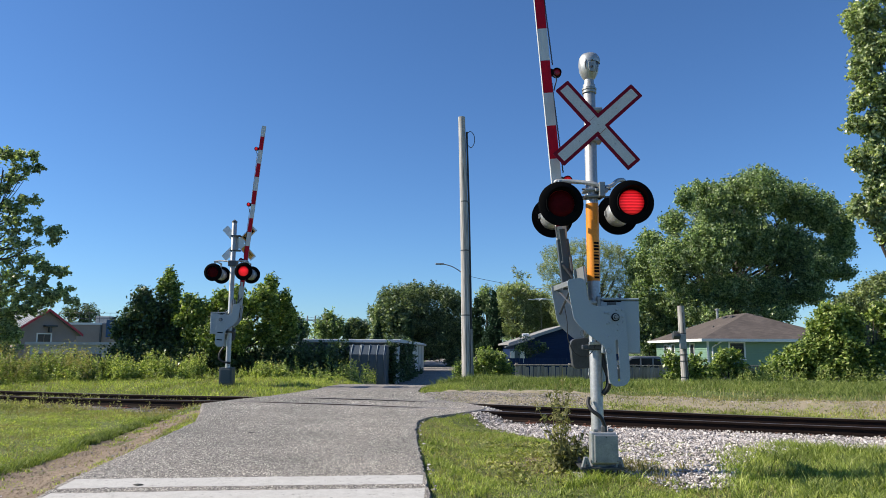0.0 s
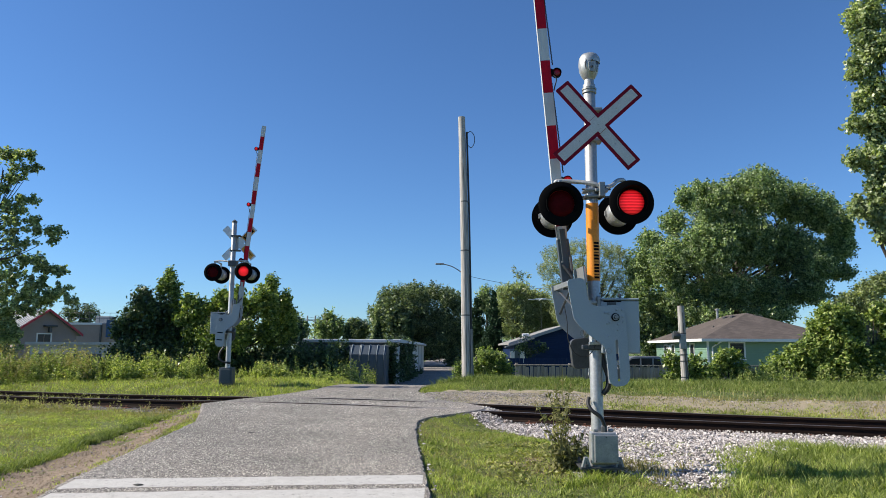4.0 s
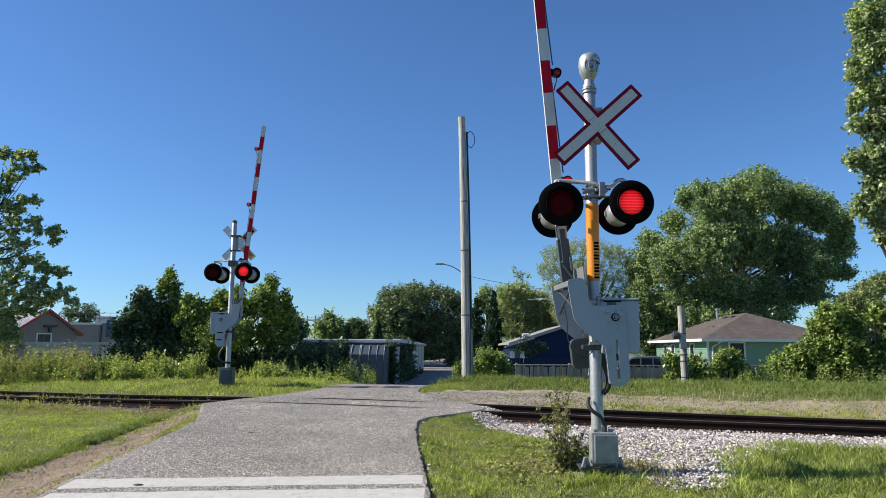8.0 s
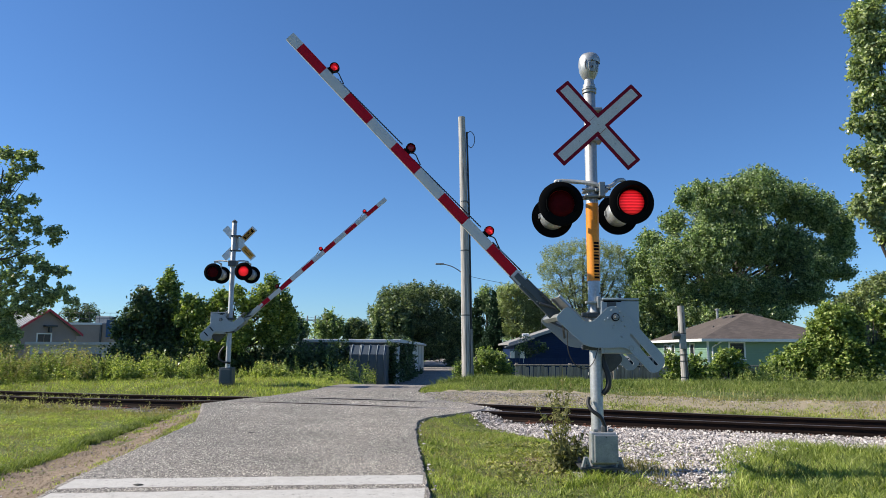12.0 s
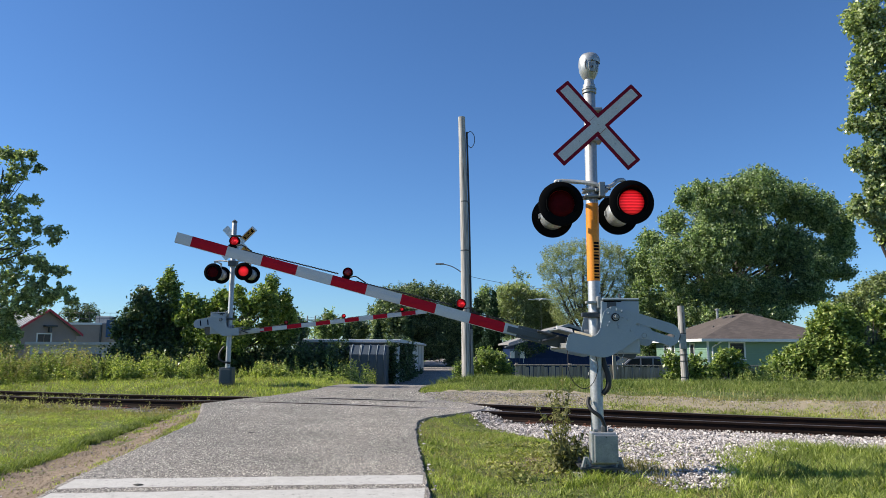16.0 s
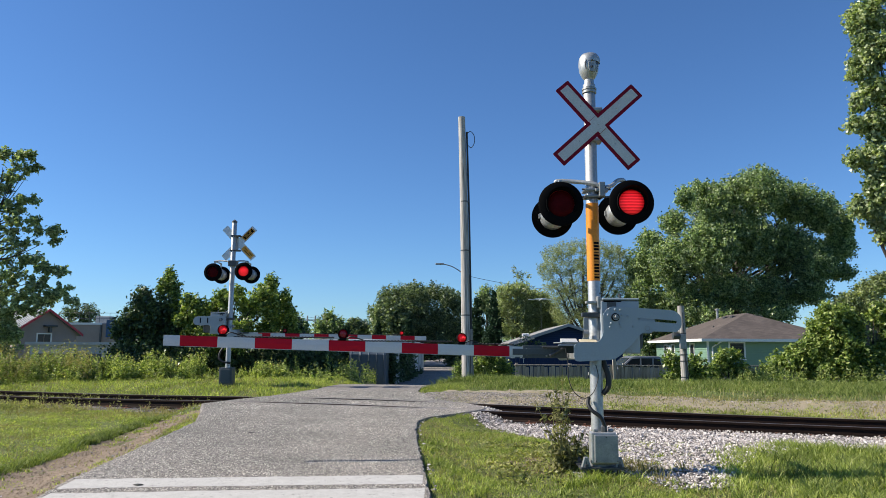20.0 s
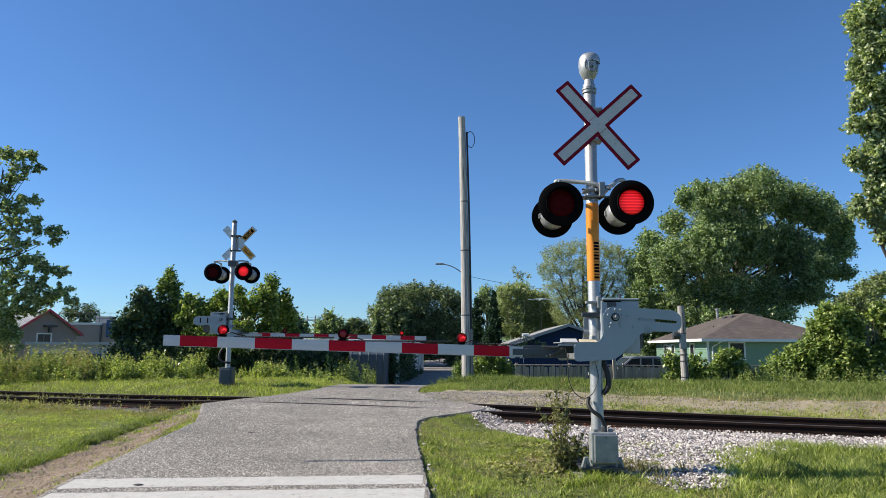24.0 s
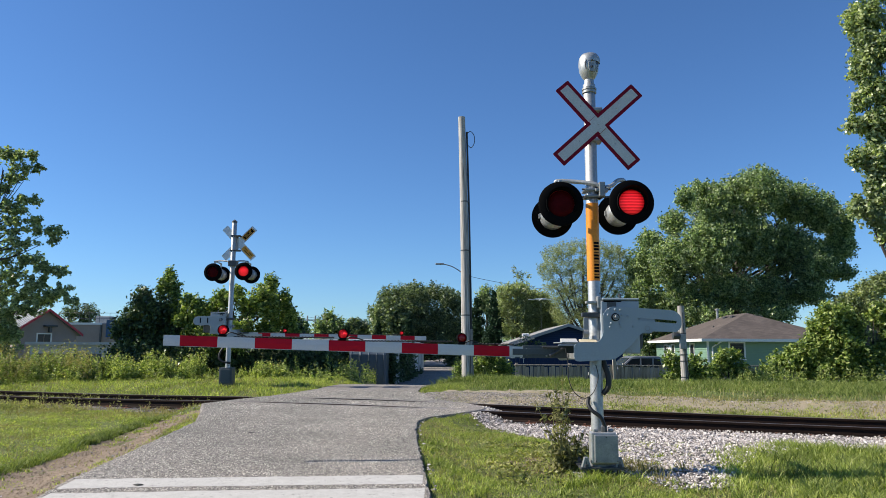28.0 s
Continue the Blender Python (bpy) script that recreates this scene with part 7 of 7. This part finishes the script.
        part("siding_board", boxes((-0.02, -0.004, 0.0, D, 0.05 + k * 0.165, 0.06 + k * 0.165)), GREEN_SIDING, h)
    return h


hip_house()


def gable_house(name, at, label, W, D, H, peak, wall, roof_mat, trim, over=0.4):
    """A house whose gable faces -y."""
    h = thing(name, at, label, "house")
    outline = [(0, 0), (W, 0), (W, H), (W / 2, peak), (0, H)]
    part("gable_wall", plate(outline, 0, 0.15), wall, h)
    part("gable_wall", plate(outline, D - 0.15, D), wall, h)
    part("wall", boxes((0, 0.15, 0.152, D - 0.152, 0, H)), wall, h)
    part("wall", boxes((W - 0.15, W, 0.152, D - 0.152, 0, H)), wall, h)
    k = (peak - H) / (W / 2)
    for sd in (-1, 1):
        a = (W / 2, peak + 0.06)
        b = (W / 2 + sd * (W / 2 + over), H - k * over + 0.06)
        pts = [a, b, (b[0], b[1] + 0.12), (a[0], a[1] + 0.12)]
        part("roof", plate(pts if sd > 0 else pts[::-1], -over, D + over), roof_mat, h, "sloped roof")
        part("fascia", plate([(a[0], a[1] - 0.08), (b[0], b[1] - 0.08), (b[0], b[1] + 0.13), (a[0], a[1] + 0.13)], -over - 0.04, -over - 0.003), trim, h, "painted fascia board")
    return h


h = gable_house("blue_house", pose(5.0, 50, -0.4), "dark blue house with a low gable roof and grey trim", 7.6, 10, 2.2, 3.42, BLUE_SIDING, GREY_SHINGLE, GREY_TRIM)
part("roof_vent", boxes((0.7, 1.2, 1.0, 1.4, 2.7, 2.95), bevel=0.05), WHITE_TRIM, h, "small white roof vent")
h = thing("white_porch", pose(3.9, 49.2, -0.4), "small white porch against the blue house", "porch")
# porch wall coloured dark to stand for its shade
part("porch_wall", boxes((0.75, 1.6, 0, 0.3, 0, 1.8)), SHED_BLUE, h, "porch wall in dark blue-grey for its shade")
part("porch_panel", boxes((0.78, 1.05, -0.03, -0.002, 1.2, 1.7), bevel=0.01), WHITE_TRIM, h, "white panel")
part("porch_post", boxes((1.42, 1.75, -0.06, 0.1, 0.0, 1.75), bevel=0.02), WHITE_TRIM, h, "white post")
part("porch_roof", plate([(0.4, 1.92), (2.4, 2.5), (2.4, 2.58), (0.4, 2.0)], -0.3, 0.3), GREY_SHINGLE, h)
h = gable_house("far_house", pose(-13.6, 110, -0.3), "distant grey-roofed house beyond the sheds", 6, 8, 2.9, 4.0, WHITE_SIDING, GREY_SHINGLE, WHITE_TRIM)

# left buildings
h = gable_house("red_trimmed_building", pose(-34.2, 57.0, -0.4, 0, 0, 50), "beige building with red fascia and grey metal roof", 4.8, 9, 3.0, 4.75, BEIGE_WALL, METAL_ROOF, RED_TRIM, 0.4)
pitch = math.atan2(1.75, 2.4)
for k in range(15):
    part("roof_seam", boxes((0, 3.3, -0.02, 0.02, 0, 0.05)), METAL_ROOF, h, "", Matrix.Translation((-0.38, -0.3 + k * 0.66, 2.92)) @ Matrix.Rotation(-pitch, 4, "Y"))
window(h, 1.75, 2.75, 0, 2.05, 2.85, "y", 2)
part("wall_lamp", boxes((2.1, 3.1, -0.5, -0.01, 3.45, 3.6), (2.5, 2.7, -0.4, -0.01, 3.0, 3.45), bevel=0.05), DARK_STEEL, h, "dark wall fixture")

h = thing("flat_building", pose(-42, 76, -0.4), "flat-roofed beige building with a rooftop railing", "building")
part("wall", boxes((0, 5.6, 0, 12, 0, 4.2)), BEIGE_WALL, h, "beige rendered wall")
part("wall", boxes((5.62, 10.2, 0, 12, 0, 4.35)), BEIGE_WALL, h, "beige rendered wall")
part("roof_edge", boxes((-0.1, 5.7, -0.1, 12.1, 4.2, 4.42)), WHITE_ROOF, h, "white roof edge")
part("cladding", boxes((6.2, 10.3, -0.12, -0.01, 2.9, 4.7)), BLUE_PANEL, h, "blue metal parapet")
part("downpipe", boxes((5.55, 5.72, -0.14, -0.01, 0, 4.2)), DARK_STEEL, h)
for k in range(9):
    part("rail_post", tube([(k * 1.1 + 0.5, 1, 4.3), (k * 1.1 + 0.5, 1, 5.5)], 0.02, 5), DARK_STEEL, h)
for z in (4.9, 5.5):
    part("handrail", tube([(0.5, 1, z), (9.3, 1, z)], 0.02, 5), DARK_STEEL, h)
part("roof_unit", boxes((4.0, 5.6, 2, 3.5, 4.42, 5.2), bevel=0.04), STEEL, h, "grey rooftop unit")
part("floodlight", boxes((8.4, 9.2, 0.5, 0.8, 5.9, 6.1), (8.75, 8.85, 0.6, 0.7, 4.4, 5.9)), DARK_STEEL, h)

h = thing("low_shed", pose(-25.9, 45, -0.4), "long low shed with a grey flat roof", "shed")
part("wall", boxes((0, 4.9, 0, 5, 0, 1.95)), METAL_ROOF, h, "grey metal wall")
part("roof", boxes((-0.2, 5.1, -0.3, 5.2, 1.95, 2.12)), METAL_ROOF, h, "grey metal roof")
for k in range(3):
    part("shed_door", boxes((0.5 + k * 1.5, 1.5 + k * 1.5, -0.03, -0.002, 0.1, 1.4)), DARK_STEEL, h)

# storage sheds by the lane
h = thing("storage_shed", pose(-6.4, 31.5, -0.4, 0, 0, -1.2), "long low storage shed with a white flat roof", "shed")
# shade of this end is in its colour, darker than the white walls
part("end_wall", boxes((0, 4.25, 0, 0.12, 0, 2.04)), SHED_BLUE, h, "end wall in dark blue-grey for its shade")
part("side_wall", boxes((4.27, 4.4, 0.0, 25, 0, 2.04)), WHITE_SIDING, h, "white panel wall along the lane")
part("back_wall", boxes((0, 0.12, 0.14, 25, 0, 2.04)), WHITE_SIDING, h)
part("roof", boxes((-0.2, 4.6, -0.25, 25.2, 2.06, 2.2), bevel=0.02), WHITE_ROOF, h, "white flat roof")
for k in range(5):
    part("roof_seam", boxes((-0.2, 4.6, 2.0 + k * 4.6, 2.06 + k * 4.6, 2.202, 2.23)), WHITE_ROOF, h)
for k in range(6):
    part("panel_joint", boxes((4.402, 4.42, 2.0 + k * 3.8, 2.1 + k * 3.8, 0, 2.04)), STEEL, h)
h = thing("steel_shed", pose(-3.8, 29.2, -0.28), "small blue-grey corrugated steel shed beside the lane", "shed")
part("front", boxes((0, 1.5, 0, 0.06, 0, 1.4), bevel=0.006), SHED_BLUE, h, "blue-grey front sheet")
bm = plate([(0.0, 1.4), (0.0, 1.44), (0.3, 1.8), (0.3, 1.76)], 0, 1.5)
bmesh.ops.rotate(bm, matrix=Matrix.Rotation(radians(90), 3, "Z"), verts=bm.verts[:])
bmesh.ops.translate(bm, vec=(1.5, 0, 0), verts=bm.verts[:])
part("shoulder", bm, SHED_BLUE, h, "sloping sheet above the front")
part("flank", boxes((1.44, 1.5, 0.062, 2.0, 0, 1.4)), SHED_BLUE, h)
part("flank", boxes((1.45, 1.5, 0.3, 2.0, 1.4, 1.75)), SHED_BLUE, h)
part("flank", boxes((0, 0.06, 0.062, 2.0, 0, 1.4)), SHED_BLUE, h)
part("roof", boxes((-0.04, 1.54, 0.29, 2.05, 1.76, 1.81), bevel=0.01), STEEL, h)
for rx in (0.08, 0.42, 0.47, 0.8, 1.12, 1.42):
    part("rib", tube([(rx, -0.02, 0.02), (rx, -0.02, 1.41), (rx + 0.02, 0.29, 1.81), (rx + 0.02, 0.6, 1.83)], 0.026, 6), SHED_BLUE, h, "raised seam")
part("door_bar", boxes((0.5, 1.1, -0.045, -0.022, 0.66, 0.7), bevel=0.006), STEEL, h)

an = thing("roof_aerial", pose(7.2, 52, 2.9), "thin white television aerial above the blue house", "aerial")
part("aerial_mast", tube([(0, 0, 0), (0, 0, 3.0)], 0.012, 5), DARK_STEEL, an)
for z, w in ((2.15, 0.95), (2.95, 0.33), (2.2, 0.4)):
    part("aerial_rod", tube([(-w, 0, z), (w, 0, z + 0.03)], 0.032, 4), WHITE_TRIM, an)
part("aerial_boom", tube([(0, -0.9, 2.15), (0, 0.9, 2.15)], 0.025, 4), WHITE_TRIM, an)
for k, px in enumerate((-19.0, -17.9)):
    fp = thing("distant_pole", pose(px, 100, -0.3), "distant wooden utility pole", "utility pole", "distant poles")
    part("pole", tube([(0, 0, 0), (0, 0, 6.3)], [0.14, 0.1], 8), POLE_WOOD, fp)
    part("crossarm", boxes((-0.9, 0.9, -0.06, 0.06, 5.6, 5.75)), POLE_WOOD, fp)
    for wz in (5.78, 6.1):
        part("wire", tube(sag((0, 0, wz), (17.5, 0, wz - 0.5), 0.35, 12), 0.018, 4), RUBBER, fp, "thin overhead wire")

# ---- fence and parked pickup ----
fence = thing("wooden_fence", pose(2.9, 28.0, -0.43), "weathered grey vertical board fence", "fence")
frng = random.Random(8)
board = None
for k in range(92):
    if board is None:
        b = part("board", boxes((-0.066, 0.066, -0.012, 0.012, 0, 1.2), bevel=0.004), FENCE_WOOD, fence)
        board = b.data
    else:
        b = new("board", board)
        b.parent = fence
    b.matrix_basis = pose(k * 0.143 + frng.uniform(-0.012, 0.012), frng.uniform(-0.006, 0.006), frng.uniform(-0.06, 0.02), 0, frng.uniform(-1.2, 1.2), 0)
part("fence_rail", boxes((-0.1, 13.2, 0.02, 0.06, 0.3, 0.39)), FENCE_WOOD, fence)
part("fence_rail", boxes((-0.1, 13.2, -0.06, 0.08, 1.2, 1.245), bevel=0.008), FENCE_WOOD, fence, "flat top rail")
for k in range(7):
    part("fence_post", boxes((k * 2.1 - 0.05, k * 2.1 + 0.05, 0.065, 0.165, -0.1, 1.3), bevel=0.006), FENCE_WOOD, fence)
part("tall_post", boxes((3.72, 3.84, -0.13, -0.03, -0.1, 1.62), bevel=0.01), FENCE_WOOD, fence, "taller dark post")
f2 = thing("dark_fence", pose(3.4, 37.0, -0.4), "dark stained fence in front of the blue house", "fence")
for k in range(26):
    part("board", boxes((k * 0.2, k * 0.2 + 0.18, 0, 0.025, 0, 1.35)), BLUE_SIDING, f2)
part("fence_rail", boxes((-0.05, 5.3, 0.03, 0.07, 1.0, 1.1)), BLUE_SIDING, f2)


def pickup():
    c = thing("pickup_truck", pose(12.75, 38, -0.66, 0, 0, 93), "dusty silver pickup truck parked behind the fence", "car")

    def across(outline, x0, x1, bevel=0.0):
        bm = plate(outline, x0, x1, bevel)
        bmesh.ops.rotate(bm, matrix=Matrix.Rotation(radians(90), 3, "Z"), verts=bm.verts[:])
        return bm

    low = [(0, 0.45), (5.2, 0.45), (5.25, 0.85), (5.1, 1.0), (3.8, 1.1), (3.6, 1.14), (1.3, 1.16), (0, 1.14)]
    part("body", across(rounded(low, 0.08, 3), -0.95, 0.95, 0.05), DUSTY_PAINT, c, "dusty silver painted body", None, True)
    cab = [(1.3, 1.1), (3.75, 1.1), (3.05, 1.68), (2.8, 1.74), (1.55, 1.74), (1.38, 1.6)]
    part("cab", across(rounded(cab, 0.06, 3), -0.82, 0.82, 0.04), DUSTY_PAINT, c, "silver cab", None, True)
    for sx in (-1, 1):
        a, b = sorted((sx * 0.818, sx * 0.83))
        part("side_window", across([(2.6, 1.17), (3.5, 1.17), (3.02, 1.6), (2.6, 1.64)], a, b), GLASS, c, "dark side window")
        part("side_window", across([(1.95, 1.17), (2.52, 1.17), (2.52, 1.64), (1.95, 1.64)], a, b), GLASS, c, "dark side window")
        part("side_window", across([(1.45, 1.17), (1.87, 1.17), (1.87, 1.64), (1.55, 1.6)], a, b), GLASS, c, "dark side window")
        part("mirror", boxes((sx * 0.98 - 0.1, sx * 0.98 + 0.1, 3.2, 3.32, 1.15, 1.36), bevel=0.03), BLACK, c, "black door mirror")
        part("headlight", boxes((sx * 0.7 - 0.18, sx * 0.7 + 0.18, 5.2, 5.29, 0.75, 0.92), bevel=0.02), SIGN_WHITE, c, "clear headlight")
        for wy in (0.95, 4.2):
            wh = part("wheel", lathe([(0, -0.1), (0.3, -0.1), (0.37, -0.07), (0.37, 0.07), (0.3, 0.1), (0, 0.1)], 18, "X"), RUBBER, c, "", pose(sx * 0.88, wy, 0.37), True)
            part("rim", lathe([(0, -0.108), (0.2, -0.106), (0.22, -0.09), (0.22, 0.09), (0.2, 0.106), (0, 0.108)], 14, "X"), SILVER_PAINT, wh)
    part("windshield", across([(3.66, 1.17), (3.7, 1.17), (3.12, 1.66), (3.08, 1.66)], -0.72, 0.72), GLASS, c, "dark sloping windshield")
    return c


pickup()


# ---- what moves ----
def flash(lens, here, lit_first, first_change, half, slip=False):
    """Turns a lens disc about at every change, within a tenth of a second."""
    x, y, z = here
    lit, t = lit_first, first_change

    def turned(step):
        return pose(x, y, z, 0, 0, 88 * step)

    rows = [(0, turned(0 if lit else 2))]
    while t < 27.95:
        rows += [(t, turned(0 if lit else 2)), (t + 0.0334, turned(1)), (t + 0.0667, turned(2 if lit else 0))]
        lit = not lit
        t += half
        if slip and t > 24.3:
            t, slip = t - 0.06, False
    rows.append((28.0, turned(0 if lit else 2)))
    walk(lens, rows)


def sway(ob, seed, amount):
    rng = random.Random(seed)
    a, b, p = rng.uniform(0.9, 1.5), rng.uniform(2.0, 3.0), rng.uniform(0, 6)
    rows = []
    for k in range(57):
        t = k * 0.5
        rows.append((t, pose(0, 0, 0, amount * 0.6 * math.sin(a * t + p), amount * (math.sin(a * t * 0.8 + p * 2) + 0.5 * math.sin(b * t)), 0)))
    walk(ob, rows)


NEAR_ANGLE = [(0, 83.93), (8.7, 83.93), (9.0, 81.85), (9.5, 75.6), (10, 69.45), (10.5, 63.2), (11, 57.05), (11.5, 50.9), (12, 44.85), (12.5, 38.82), (13.5, 29.89), (14.5, 22.2), (15, 19.11), (15.5, 16.11), (16, 13.31), (16.5, 10.82), (17, 7.81), (17.5, 6.04), (18, 4.16), (18.5, 1.77), (19, 0.52), (19.3, 0.0), (28, 0.0)]
FAR_ANGLE = [(0, 85.6), (8.9, 85.6), (9.1, 84.3), (9.5, 78.7), (10, 71.6), (10.5, 64.6), (11, 57.3), (11.5, 50.3), (12, 43.1), (12.5, 36.3), (13.5, 25.8), (14.5, 17.8), (15, 14.3), (15.5, 10.9), (16, 7.7), (16.5, 5.0), (17, 3.0), (17.5, 1.3), (18, 0.4), (18.4, 0), (28, 0)]


def motions():
    walk(near_arm, [(t, pose(NPX, 0, NPZ, 0, a, 3.97)) for t, a in NEAR_ANGLE])
    walk(hanging_wire, [(t, pose(0, 0, 0.45 * math.sin(radians(a)))) for t, a in NEAR_ANGLE])
    walk(far_arm, [(t, pose(FPX, 0, FPZ, 0, -a, 4)) for t, a in FAR_ANGLE])
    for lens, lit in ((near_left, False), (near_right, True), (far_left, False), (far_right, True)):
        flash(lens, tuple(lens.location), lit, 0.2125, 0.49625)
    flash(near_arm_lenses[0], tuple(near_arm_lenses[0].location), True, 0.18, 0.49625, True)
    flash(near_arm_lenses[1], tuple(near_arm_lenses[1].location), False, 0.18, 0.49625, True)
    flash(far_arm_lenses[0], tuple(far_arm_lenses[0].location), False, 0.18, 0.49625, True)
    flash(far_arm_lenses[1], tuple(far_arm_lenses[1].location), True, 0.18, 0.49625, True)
    for k, ob in enumerate(SWAY):
        sway(ob, k, 0.35)


motions()
